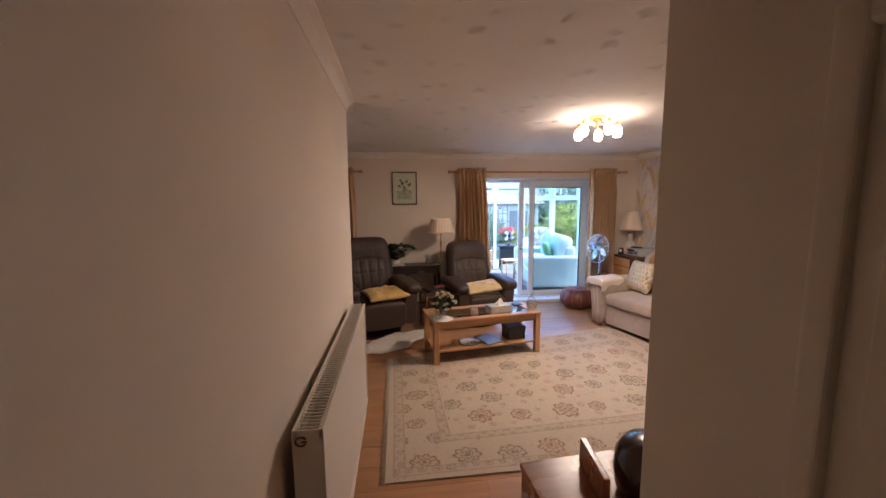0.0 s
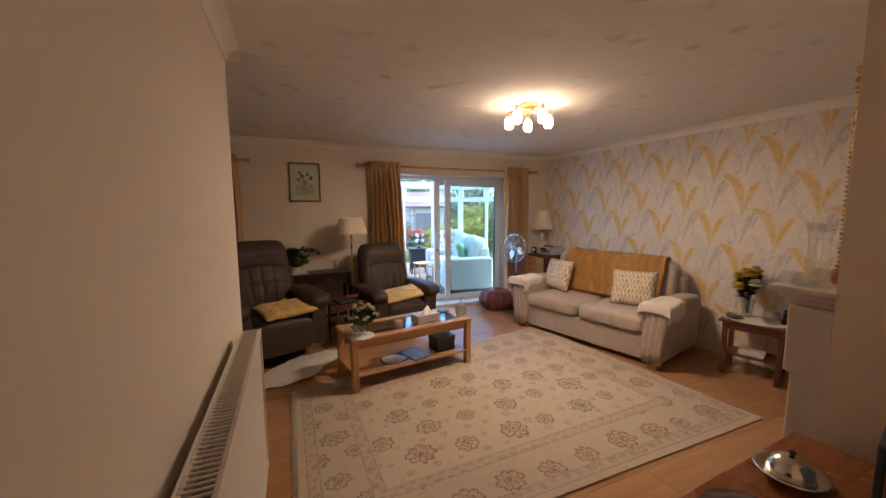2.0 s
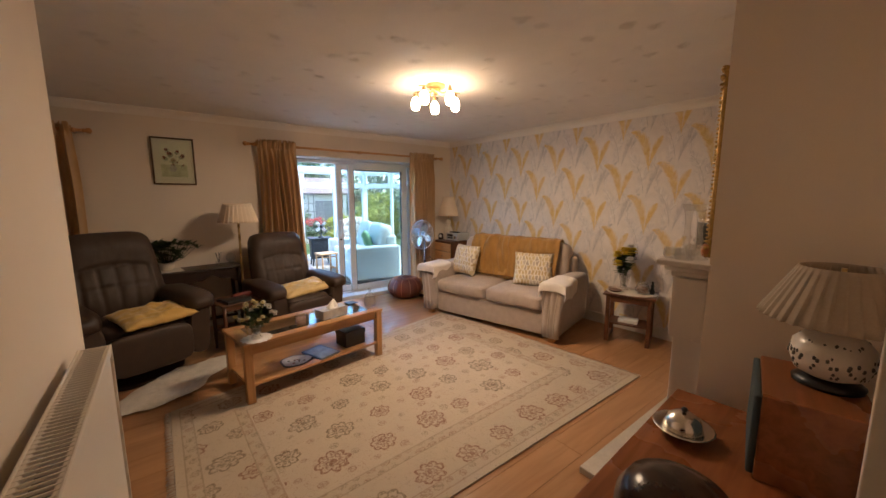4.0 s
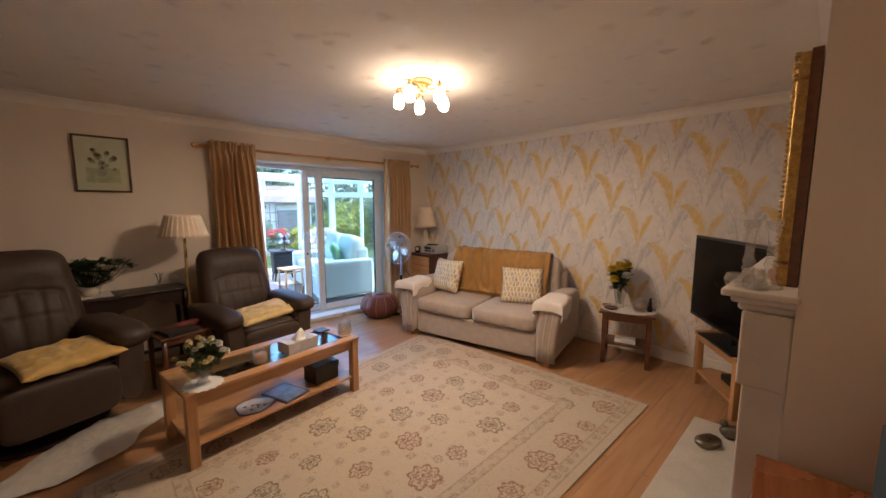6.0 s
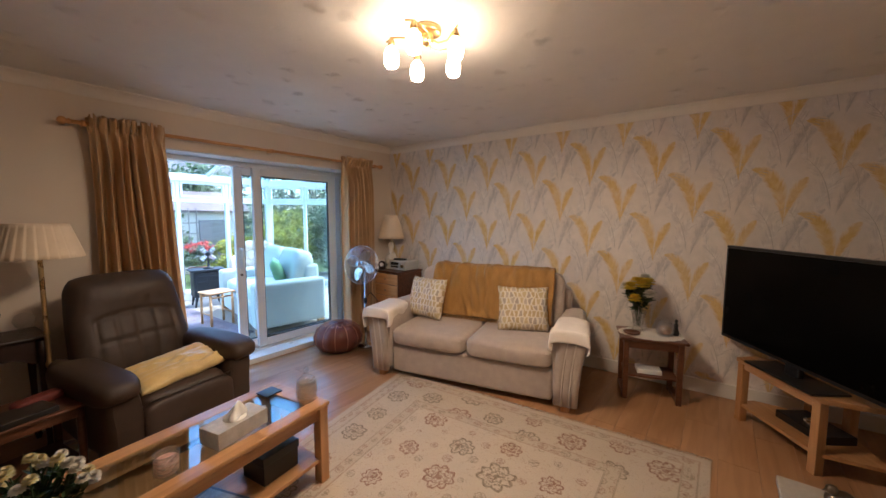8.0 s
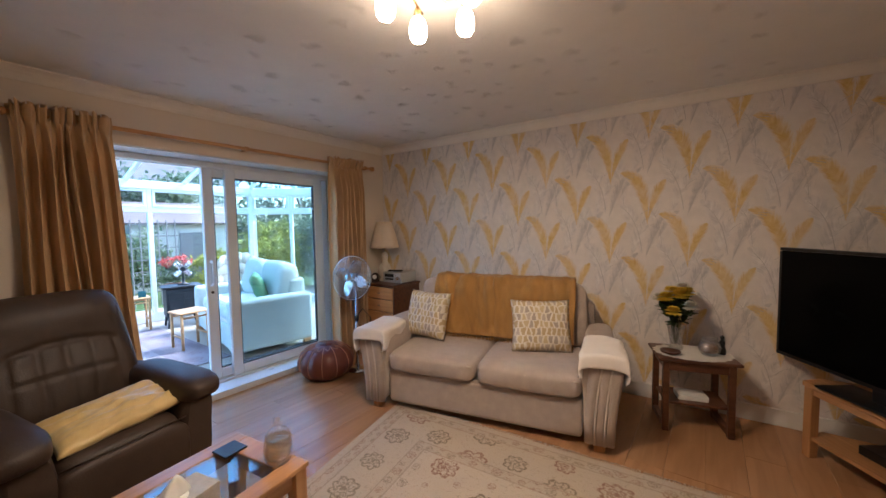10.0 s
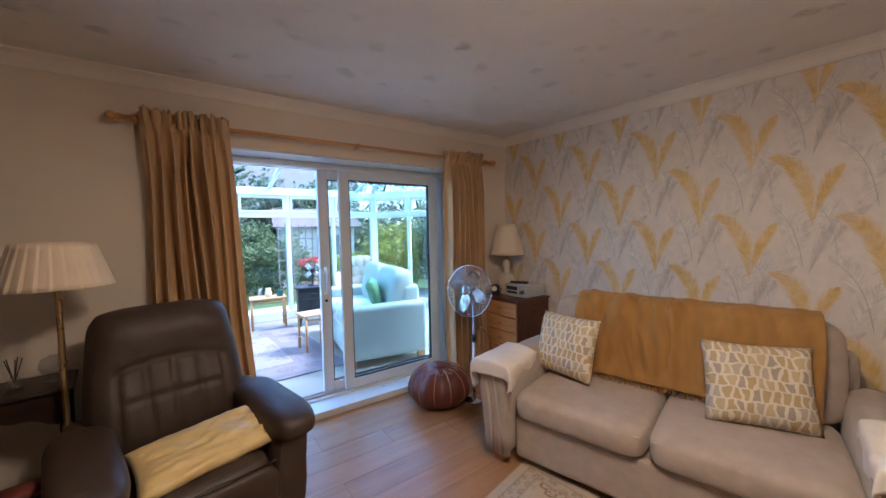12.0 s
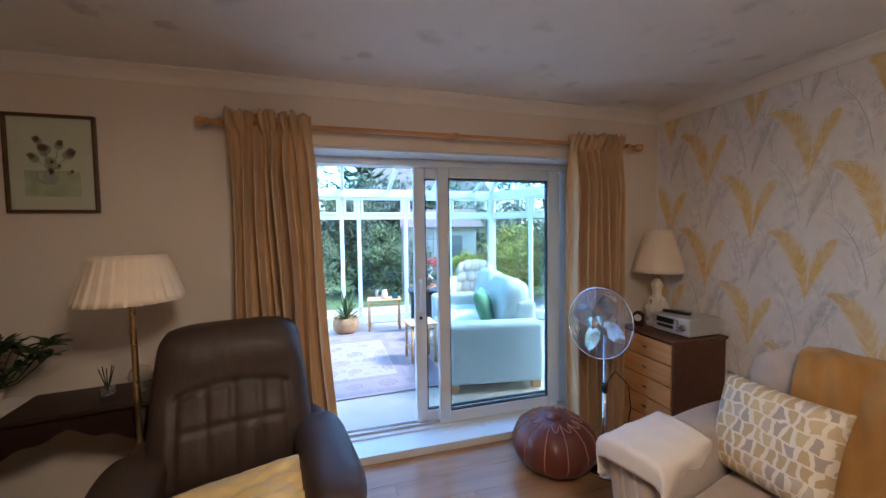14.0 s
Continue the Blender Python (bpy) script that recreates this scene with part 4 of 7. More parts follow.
part("back_panel", boxes(((0.24, 0.03, 0.87), (-0.30, 0.016, 0.435)), ((0.24, 0.03, 0.87), (0.30, 0.016, 0.435)), ((0.36, 0.03, 0.27), (0, 0.016, 0.735)), bev=0.002), STONE, fp)
part("fire_opening", rbox(0.36, 0.04, 0.60, (0, 0.005, 0.30), 0.004), IRON, fp)
part("hearth", rbox(1.39, 0.49, 0.04, (0.065, 0.247, 0.02), 0.006), STONE, fp, "polished cream stone hearth")

mir = thing("wall_mirror", (2.56, 1.29, 1.22), "large mirror in an ornate carved gilt frame on the mantel", "mirror")
MW, MH, FW = 0.92, 0.80, 0.085
fr = bmesh.new()
for s, c in (((MW, 0.045, FW), (0, 0.03, FW / 2)), ((MW, 0.045, FW), (0, 0.03, MH - FW / 2)), ((FW, 0.045, MH - 2 * FW), (-MW / 2 + FW / 2, 0.03, MH / 2)), ((FW, 0.045, MH - 2 * FW), (MW / 2 - FW / 2, 0.03, MH / 2))):
    merge(fr, rbox(*s, c, 0.012, 3))
part("frame", fr, GOLD, mir)
orn = bmesh.new()
for i in range(46):
    for j, (d, r) in enumerate(((0.014, 0.011), (0.045, 0.014), (0.074, 0.008))):
        t = i / 45
        for x, z in ((-MW / 2 + d, MH * t), (MW / 2 - d, MH * t), (-MW / 2 + MW * t, d), (-MW / 2 + MW * t, MH - d)):
            k = r * (0.7 + 0.3 * math.sin(i * 1.9 + j))
            merge(orn, blob(2 * k, 0.022, 1.6 * k, (x, 0.052, z), 1, 1, 8))
part("carving", orn, GOLD, mir, "beaded and scrolled gilt carving", "stuff")
part("mirror_glass", slab(-MW / 2 + FW, MW / 2 - FW, 0.02, 0.028, FW, MH - FW), MIRROR, mir)
part("backing", slab(-MW / 2 - 0.003, MW / 2 + 0.003, -0.01, 0.018, -0.0, MH + 0.003), WALNUT, mir, "brown wooden backing")

# ---- rug ----
RX, RY, RW, RD = 1.66, 3.06, 3.10, 2.10
RUG = rug_mat("oriental_rug", 3.10, 2.10, (0.52, 0.425, 0.325), (0.46, 0.37, 0.27), (0.15, 0.11, 0.065), (0.20, 0.075, 0.042))
rug_pts = [(0.16, 2.06), (3.26, 2.05), (3.03, 4.42), (0.155, 3.82)]
cx_, cy_ = 1.66, 3.06
rug = thing("rug", (cx_, cy_, 0), "cream oriental rug with pale floral medallions", "rug")


def rug_at(u, v):
    a, b, c, d = [Vector((p[0] - cx_, p[1] - cy_)) for p in rug_pts]
    q = (a * (1 - u) + b * u) * (1 - v) + (d * (1 - u) + c * u) * v
    return q


def rug_f(u, v):
    q = rug_at(u, v)
    return Vector((q.x, q.y, 0.010 + 0.0015 * noise.noise(Vector((q.x * 3, q.y * 3, 0)))))


rp = part("woven_field", surf(rug_f, 40, 30), RUG, rug)
weave_uv(rp, 40, 30, 3.10, 2.10)
rp.data.polygons.foreach_set("use_smooth", [False] * len(rp.data.polygons))
md = rp.modifiers.new("thickness", "SOLIDIFY")
md.thickness, md.offset = 0.009, -1
fr = bmesh.new()
rng = random.Random(8)
for i in range(420):
    t = (i % 210) / 210 + rng.uniform(-0.001, 0.001)
    u = 0.0 if i < 210 else 1.0
    q = rug_at(u, t)
    s = -1 if u == 0 else 1
    ln = 0.03 + 0.012 * rng.random()
    merge(fr, tube([(q.x, q.y, 0.006), (q.x + s * ln * 0.6, q.y + rng.uniform(-0.006, 0.006), 0.005), (q.x + s * ln, q.y + rng.uniform(-0.01, 0.01), 0.003)], 0.0022, 3))
part("fringe", fr, mat("rug_fringe", (0.60, 0.53, 0.44), 0.95), rug, "knotted cream fringe", "stuff")

# ---- coffee table ----
ct = thing("coffee_table", (1.15, 3.885, 0.012), "light oak coffee table with glass top and lower shelf", "table", rz=8.5)
L, D, TH = 1.20, 0.48, 0.45
for x in (-L / 2 + 0.035, L / 2 - 0.035):
    for y in (-D / 2 + 0.035, D / 2 - 0.035):
        part("leg", rbox(0.055, 0.055, TH - 0.02, (x, y, (TH - 0.02) / 2), 0.004), OAK_Y, ct)
for y in (-D / 2 + 0.04, D / 2 - 0.04):
    part("top_rail", rbox(L, 0.08, 0.022, (0, y, TH - 0.011), 0.005), OAK, ct)
    part("apron", rbox(L - 0.12, 0.02, 0.07, (0, y, TH - 0.06), 0.003), OAK, ct)
for x in (-L / 2 + 0.05, L / 2 - 0.05):
    part("end_rail", rbox(0.10, D - 0.16, 0.022, (x, 0, TH - 0.011), 0.005), OAK, ct)
    part("apron", rbox(0.02, D - 0.12, 0.07, (x + (0.015 if x < 0 else -0.015), 0, TH - 0.06), 0.003), OAK, ct)
g = part("glass_top", slab(-L / 2 + 0.10, L / 2 - 0.10, -D / 2 + 0.08, D / 2 - 0.08, TH - 0.012, TH - 0.004), TABLE_GLASS, ct, "clear glass inset")
g.visible_shadow = False
part("lower_shelf", rbox(L - 0.06, D - 0.05, 0.02, (0, 0, 0.125), 0.004), OAK, ct)
CT = ct.matrix_world


def on_ct(x, y, z=TH):
    return tuple(CT @ Vector((x, y, z)))


# ---- sofa ----
sf = thing("sofa", (3.087, 3.735, 0), "taupe fabric two seater sofa facing the coffee table", "sofa", rz=-76.4)
SL = 1.87


def arm_path(x, w):
    """Arm with a rolled top that sweeps down and in at the front."""
    def f(u, v):
        a = 2 * math.pi * u
        e = 0.5
        cx, cz = sgn(math.cos(a), e), sgn(math.sin(a), e)
        y = -0.02 + 0.84 * v
        top = 0.655 - 0.03 * (1 - v) - 0.10 * v * v + 0.06 * v
        bul = 1 + 0.10 * max(0, cz) * (1 - v)
        zc, hz = (top + 0.05) / 2, (top - 0.05) / 2
        nar = 0.82 + 0.18 * max(0, cz)
        return Vector((x + cx * w / 2 * nar * bul, y, zc + cz * hz))
    bm = surf(f, 28, 12, True)
    return bm


for s in (-1, 1):
    x = s * (SL / 2 - 0.12)
    arm = arm_path(x, 0.23)
    face = []
    for j in (0, 12):
        idx = [v for i, v in enumerate(arm.verts[:]) if i % 13 == j]
        arm.faces.new(idx)
    bmesh.ops.recalc_face_normals(arm, faces=arm.faces[:])
    a = part("arm", arm, SOFA, sf)
    for k, dx in enumerate((-0.075, 0.0, 0.075)):
        part("arm_roll", merge(bmesh.new(), tube([(x + dx * 0.78 + s * q * q * 0.05, 0.0, 0.06 + 0.54 * q) for q in (0, 0.25, 0.5, 0.7, 0.85, 1.0)], [0.030, 0.032, 0.036, 0.040, 0.043, 0.040], 16), Matrix.Translation((0, -0.012, 0)) @ Matrix.Diagonal((1, 0.8, 1, 1))), SOFA, a)
        if k:
            part("piping", tube([(x + (dx - 0.0375) * 0.78 + s * q * q * 0.05, -0.034, 0.06 + 0.54 * q) for q in (0, 0.25, 0.5, 0.7, 0.85, 1.0)], 0.0085, 6), SOFA_PIPE, a)
    part("foot", rbox(0.07, 0.07, 0.05, (x, 0.03, 0.025), 0.008), OAK_Y, sf)
    part("foot", rbox(0.07, 0.07, 0.05, (x, 0.76, 0.025), 0.008), OAK_Y, sf)
part("base", rbox(SL - 0.44, 0.78, 0.26, (0, 0.41, 0.18), 0.03, 3), SOFA, sf)
for s in (-1, 1):
    c = part("seat_cushion", blob((SL - 0.44) / 2 - 0.006, 0.72, 0.18, (s * (SL - 0.44) / 4, 0.335, 0.385), 0.22, 0.42, 40, wob=0.02), SOFA, sf)
    xx = s * (SL - 0.44) / 4
    hw = (SL - 0.46) / 4
    part("piping", tube([(xx - hw + 0.02, -0.005, 0.43), (xx, -0.018, 0.432), (xx + hw - 0.02, -0.005, 0.43)], 0.0045, 6), SOFA_PIPE, c)
    part("back_cushion", blob((SL - 0.40) / 2, 0.24, 0.53, (s * (SL - 0.42) / 4, 0.69, 0.70), 0.35, 0.35, 36, Matrix.Translation((0, 0.69, 0.45)) @ Matrix.Rotation(radians(-9), 4, "X") @ Matrix.Translation((0, -0.69, -0.45)), wob=0.03), SOFA, sf)
part("back_frame", rbox(SL - 0.30, 0.14, 0.72, (0, 0.80, 0.44), 0.05, 3), SOFA, sf)
SM = sf.matrix_world


def in_sofa(m):
    return SM @ m


def drape(u0, u1, seed, back=0.34, front=0.36):
    """A cloth laid over the sofa's back: from behind the top, over, and down the front."""
    def f(u, v):
        x = u0 + (u1 - u0) * u
        path = [(0.80, 0.76), (0.79, 0.93), (0.73, 0.985), (0.655, 0.965), (0.59, 0.86), (0.565, 0.70), (0.545, 0.56), (0.52, 0.49)]
        t = v * (len(path) - 1)
        i = min(int(t), len(path) - 2)
        a, b = path[i], path[i + 1]
        y, z = a[0] + (b[0] - a[0]) * (t - i), a[1] + (b[1] - a[1]) * (t - i)
        k = noise.noise(Vector((x * 7 + 1.6 * v, v * 1.1, seed))) * 0.075 + 0.008 * math.sin(x * 42 + 4 * v + seed) * noise.noise(Vector((x * 3, v, seed + 3))) + 0.034 * noise.noise(Vector((x * 17 - 4.0 * v, v * 1.2, seed + 9)))
        return Vector((x + 0.015 * noise.noise(Vector((v * 3, seed, x))), y - 0.014 - abs(k) * 0.8, z + 0.012 + 0.4 * abs(k)))
    return surf(f, 46, 34)


for u0, u1, sd in ((-0.53, 0.012, 1.0), (-0.012, 0.64, 5.0)):
    th = thing("throw", tuple(SM.translation), "mustard yellow fringed throw over the sofa back", "throw", "sofa throws", rz=-76.4)
    cl = part("cloth", drape(u0, u1, sd), THROW, th)
    thick(cl, 0.006)
    fr = bmesh.new()
    rg = random.Random(sd)
    for i in range(36):
        x = u0 + (u1 - u0) * (i + 0.5) / 36
        merge(fr, tube([(x, 0.505, 0.50), (x + rg.uniform(-0.006, 0.006), 0.495, 0.485), (x + rg.uniform(-0.008, 0.008), 0.485, 0.476)], [0.0028, 0.0042, 0.002], 5))
    part("bobble_fringe", fr, mat("ochre_fringe", (0.34, 0.17, 0.035), 0.9), th, "ochre bobble fringe", "stuff")
for x, w, rot, tilt, lift in ((-0.56, 0.43, -14, -17, 0.67), (0.40, 0.45, 16, -20, 0.655)):
    cu = solo("scatter_cushion", pillow(w, 0.40, 0.15), CUSHION, "cream cushion printed with grey and ochre wedges on the sofa", "cushion", "sofa cushions")
    cu.matrix_world = in_sofa(Matrix.Translation((x, 0.43, lift)) @ Matrix.Rotation(radians(rot), 4, "Z") @ Matrix.Rotation(radians(tilt), 4, "X"))


def arm_cover(x):
    """Cloth over the front of an arm: hangs down both sides and the front."""
    def f(u, v):
        q = (u - 0.5) * 2
        a = abs(q)
        outer = q * x > 0
        if a < 0.66:
            th = a / 0.66 * math.pi / 2
            px, pz = math.copysign(0.140 * math.sin(th) ** 0.72, q), 0.595 + 0.050 * math.cos(th) ** 0.62
        else:
            h = (a - 0.66) / 0.34
            hem = (0.125 if outer else 0.085) + 0.018 * math.sin(9 * v + x) + 0.012 * math.sin(4 * v)
            px, pz = math.copysign(0.140 + 0.008 * math.sin(11 * v + 2 * x) * h - 0.012 * h, q), 0.595 - hem * h
        if v < 0.28:
            d = (0.28 - v) / 0.28
            bend = min(1.0, d * 2.2)
            y = -0.052 - 0.020 * math.sin(bend * math.pi / 2)
            drop = 0.016 * (1 - math.cos(bend * math.pi / 2)) + 0.10 * max(0.0, d - 0.3)
            pz = max(pz - drop, 0.478 + 0.010 * math.sin(8 * u + x))
            y += 0.007 * math.sin(13 * u + x) * d
        else:
            y = -0.052 + 0.36 * (v - 0.28) / 0.72 + 0.012 * math.sin(7 * u) * (v > 0.9)
            pz += 0.012 * (v - 0.28)
            px *= 1 - 0.11 * (v - 0.28) / 0.72
        wob = 0.007 * noise.noise(Vector((u * 7, v * 6, x))) + 0.003 * noise.noise(Vector((u * 17, v * 15, x)))
        return Vector((x + 0.02 * (1 if x > 0 else -1) + px + wob, y, pz + abs(wob)))
    return f


for x in (-(SL / 2 - 0.12), SL / 2 - 0.12):
    ac = solo("arm_cover", surf(arm_cover(x), 40, 28), COVER, "white cotton cover draped over the sofa arm", "arm cover", "arm covers")
    ac.matrix_world = SM.copy()
    thick(ac, 0.004)


# ---- recliner armchairs ----
def armchair(at, rz, k, label):
    c = thing("armchair", at, label, "armchair", "recliner armchairs", rz=rz)
    W = 0.80
    part("seat", blob(0.50, 0.62, 0.20, (0, 0.36, 0.37), 0.3, 0.5, 32, wob=0.03), LEATHER, c)
    part("front_panel", blob(0.52, 0.12, 0.30, (0, 0.075, 0.28), 0.3, 0.4, 24), LEATHER, c)
    for s in (-1, 1):
        def f(u, v):
            a = 2 * math.pi * u
            cx, cz = sgn(math.cos(a), 0.55), sgn(math.sin(a), 0.55)
            y = 0.03 + 0.78 * v
            top = 0.55 + 0.05 * math.sin(math.pi * min(1, v * 1.1)) + 0.05 * v
            lo = 0.14 + 0.06 * v
            flare = 0.02 * max(0, cz) + 0.02 * math.sin(math.pi * v)
            sh = 0.75 if v in (0, 1) else 1
            return Vector((s * (0.315 + flare) + cx * 0.085 * sh, y + (0.012 if v == 0 else 0), (top + lo) / 2 + cz * (top - lo) / 2 * (0.95 if v in (0, 1) else 1)))
        bm = surf(f, 26, 14, True)
        for j in (0, 14):
            bm.faces.new([v for i, v in enumerate(bm.verts[:]) if i % 15 == j])
        bmesh.ops.recalc_face_normals(bm, faces=bm.faces[:])
        a = part("arm", bm, LEATHER, c)
        part("arm_pad", blob(0.225, 0.72, 0.17, (s * 0.347, 0.355, 0.548), 0.5, 0.72, 32, wob=0.03), LEATHER, a)
    tilt = Matrix.Translation((0, 0.62, 0.40)) @ Matrix.Rotation(radians(-17), 4, "X")

    def backf(side):
        def f(u, v):
            x, z = (2 * u - 1), v
            w = 0.335 * (1 - 0.15 * z ** 2.2) * (1 - 0.10 * max(0, z - 0.88) ** 2 / 0.0144)
            edge = max(0.0, (1 - abs(x) ** 7) * (1 - abs(2 * z - 1) ** 9))
            y = side * 0.10 * edge ** 0.5
            if side < 0:
                arch = 0.60 - 0.10 * x * x
                panel = abs(x) < 0.66 and z < arch
                y -= 0.034 * math.exp(-((z - 0.80) / 0.15) ** 2) * edge
                y -= 0.020 * math.exp(-((z - 0.34) / 0.22) ** 2) * edge
                y += 0.016 * math.exp(-((z - arch) / 0.018) ** 2) * (abs(x) < 0.68) * edge
                y += 0.016 * math.exp(-((abs(x) - 0.66) / 0.035) ** 2) * (z < arch) * edge
                if panel:
                    for q in (-0.34, 0.0, 0.34):
                        y += 0.011 * math.exp(-((x - q * (0.85 + 0.3 * z)) / 0.035) ** 2)
                    y += 0.010 * math.exp(-((z - 0.36 + 0.02 * x * x) / 0.018) ** 2)
                y += 0.005 * noise.noise(Vector((x * 3, z * 4, 2.0))) * edge + 0.0025 * noise.noise(Vector((x * 9, z * 12, 5.0))) * edge
            zz = z * 0.72 * (1 - 0.035 * x ** 4 * z)
            return Vector((x * w, y, zz))
        return f
    bm = merge(surf(backf(-1), 48, 52), surf(backf(1), 48, 52))
    bmesh.ops.remove_doubles(bm, verts=bm.verts[:], dist=1e-4)
    bmesh.ops.recalc_face_normals(bm, faces=bm.faces[:])
    bm.transform(tilt)
    part("backrest", bm, LEATHER, c)
    part("piping", tube([Vector(p) for p in ((-0.25, 0.05, 0.43), (0, 0.035, 0.435), (0.25, 0.05, 0.43))], 0.004, 6), LEATHER, c)
    part("swivel_base", lathe([(0.02, 0.0), (0.30, 0.0), (0.31, 0.015), (0.30, 0.035), (0.06, 0.05), (0.05, 0.16), (0.16, 0.17), (0.16, 0.2), (0.02, 0.2)], 32, (0, 0.42, 0)), MAHOG, c)
    part("underframe", rbox(0.5, 0.55, 0.06, (0, 0.4, 0.22), 0.01), BLACK, c)
    c.scale = (k, k, k)
    return c


armchair((1.41, 4.56, 0.0), 12, 1.0, "brown leather recliner armchair beside the floor lamp")
armchair((0.10, 4.30, 0.0), 20, 1.09, "brown leather recliner armchair on a sheepskin")


def seat_cushion(at, rz, w, d, tilt, seed, label, cloth):
    def f(side):
        def g(u, v):
            a, b = 2 * u - 1, 2 * v - 1
            puff = ((1 - a ** 4) * (1 - b ** 4)) ** 0.5
            wr = 0.022 * noise.noise(Vector((a * 2.6, b * 4.5, seed))) + 0.010 * noise.noise(Vector((a * 7, b * 7, seed)))
            return Vector((a * w / 2 * (1 - 0.07 * (1 - b * b)), b * d / 2 * (1 - 0.07 * (1 - a * a)), side * 0.045 * puff + puff * wr))
        return g
    bm = merge(surf(f(1), 36, 30), surf(f(-1), 36, 30))
    bmesh.ops.remove_doubles(bm, verts=bm.verts[:], dist=1e-4)
    bmesh.ops.recalc_face_normals(bm, faces=bm.faces[:])
    ob = solo("seat_cushion_pad", bm, cloth, label, "cushion", "yellow chair cushions")
    ob.matrix_world = pose(*at, tilt[0], tilt[1], rz)
    return ob


seat_cushion((1.40, 4.82, 0.515), 12, 0.56, 0.32, (12, -4), 3.0, "crumpled pale yellow satin cushion on the armchair seat", SATIN_Y)
seat_cushion((0.095, 4.52, 0.545), 20, 0.50, 0.46, (4, -2), 9.0, "plump mustard yellow cushion on the armchair seat", VELVET_Y)

# sheepskin
rg = random.Random(2)


def skin(u, v):
    a = 2 * math.pi * u
    r = v * (0.5 + 0.07 * math.cos(2 * a) + 0.05 * math.cos(4 * a + 1) + 0.03 * math.sin(7 * a))
    p = Vector((0.86 * r * math.cos(a), 0.52 * r * math.sin(a), 0))
    p.z = 0.03 * (1 - v ** 6) + 0.006 * noise.noise(p * 25) + 0.004 * noise.noise(p * 60) + (0.003 if v == 1 else 0)
    return p


sk = solo("sheepskin", surf(skin, 90, 22, True), FUR, "cream sheepskin on the floor by the armchair", "rug", at=(0.20, 4.28, 0.012), rz=40)

# ---- ceiling light ----
cl = thing("ceiling_light", (2.072, 3.283, H), "brass ceiling light with five lit opal glass shades", "ceiling light")
part("ceiling_plate", lathe([(0.0, 0.0), (0.075, 0.0), (0.075, -0.02), (0.06, -0.028), (0.0, -0.03)][::-1], 32), BRASS, cl)
part("hub", lathe([(0.0, -0.085), (0.012, -0.082), (0.03, -0.07), (0.034, -0.05), (0.034, -0.03), (0.0, -0.028)], 24, ribs=8, amp=0.05), BRASS, cl)
for i in range(5):
    a = radians(57 + 72 * i)
    ux, uy, tx, ty = math.cos(a), math.sin(a), -math.sin(a), math.cos(a)
    pts = [(ux * r + tx * k, uy * r + ty * k, z) for r, k, z in ((0.015, 0, -0.045), (0.05, 0.032, -0.066), (0.10, 0.038, -0.064), (0.145, 0.014, -0.05), (0.172, 0.0, -0.045), (0.20, -0.03, -0.052))]
    arm = part("arm", tube(pts, 0.005, 8), BRASS, cl)
    bx, by = ux * 0.172, uy * 0.172
    part("lamp_holder", lathe([(0.0, -0.085), (0.018, -0.085), (0.016, -0.065), (0.009, -0.045), (0.0, -0.045)], 16, (bx, by, 0)), BRASS, arm)
    part("glass_shade", lathe([(0.029, -0.182), (0.035, -0.172), (0.038, -0.152), (0.037, -0.128), (0.031, -0.104), (0.018, -0.088)], 24, (bx, by, 0)), BULB, arm, "glowing opal glass shade")
    part("bulb", lathe([(0.0, -0.1835), (0.024, -0.1835), (0.024, -0.1828), (0.0, -0.1828)], 20, (bx, by, 0)), FILAMENT, arm)

# ---- framed picture ----
pc = thing("framed_picture", (0.377, FACE - 0.004, 1.872), "framed botanical print of poppies in a jug", "picture")
PW, PH, PF = 0.375, 0.49, 0.016
part("frame", boxes(((PW, 0.02, PF), (0, -0.010, PH / 2 - PF / 2)), ((PW, 0.02, PF), (0, -0.010, -PH / 2 + PF / 2)), ((PF, 0.02, PH - 2 * PF), (-PW / 2 + PF / 2, -0.010, 0)), ((PF, 0.02, PH - 2 * PF), (PW / 2 - PF / 2, -0.010, 0)), bev=0.003), wood_mat("dark_gilt_wood", (0.13, 0.07, 0.03), (0.07, 0.035, 0.015), 0.35), pc)
part("mount", slab(-PW / 2 + PF, PW / 2 - PF, -0.008, -0.003, -PH / 2 + PF, PH / 2 - PF), mat("cream_mount", (0.80, 0.72, 0.55), 0.8, var=0.03), pc)
pr = part("print", slab(-0.115, 0.115, -0.0095, -0.0085, -0.165, 0.175), mat("print_paper", (0.80, 0.75, 0.54), 0.8, var=0.08, scale=10), pc)
part("print_ground", slab(-0.113, 0.113, -0.0105, -0.0098, -0.163, -0.035), mat("print_green_wash", (0.60, 0.59, 0.36), 0.8, var=0.25, scale=16), pr)


def petal_disc(bm, x, z, r, y, n=9, rg=random.Random(3)):
    vs = [bm.verts.new((x + r * (0.75 + 0.35 * rg.random()) * math.cos(2 * math.pi * i / n), y, z + r * (0.75 + 0.35 * rg.random()) * math.sin(2 * math.pi * i / n))) for i in range(n)]
    bm.faces.new(vs[::-1])


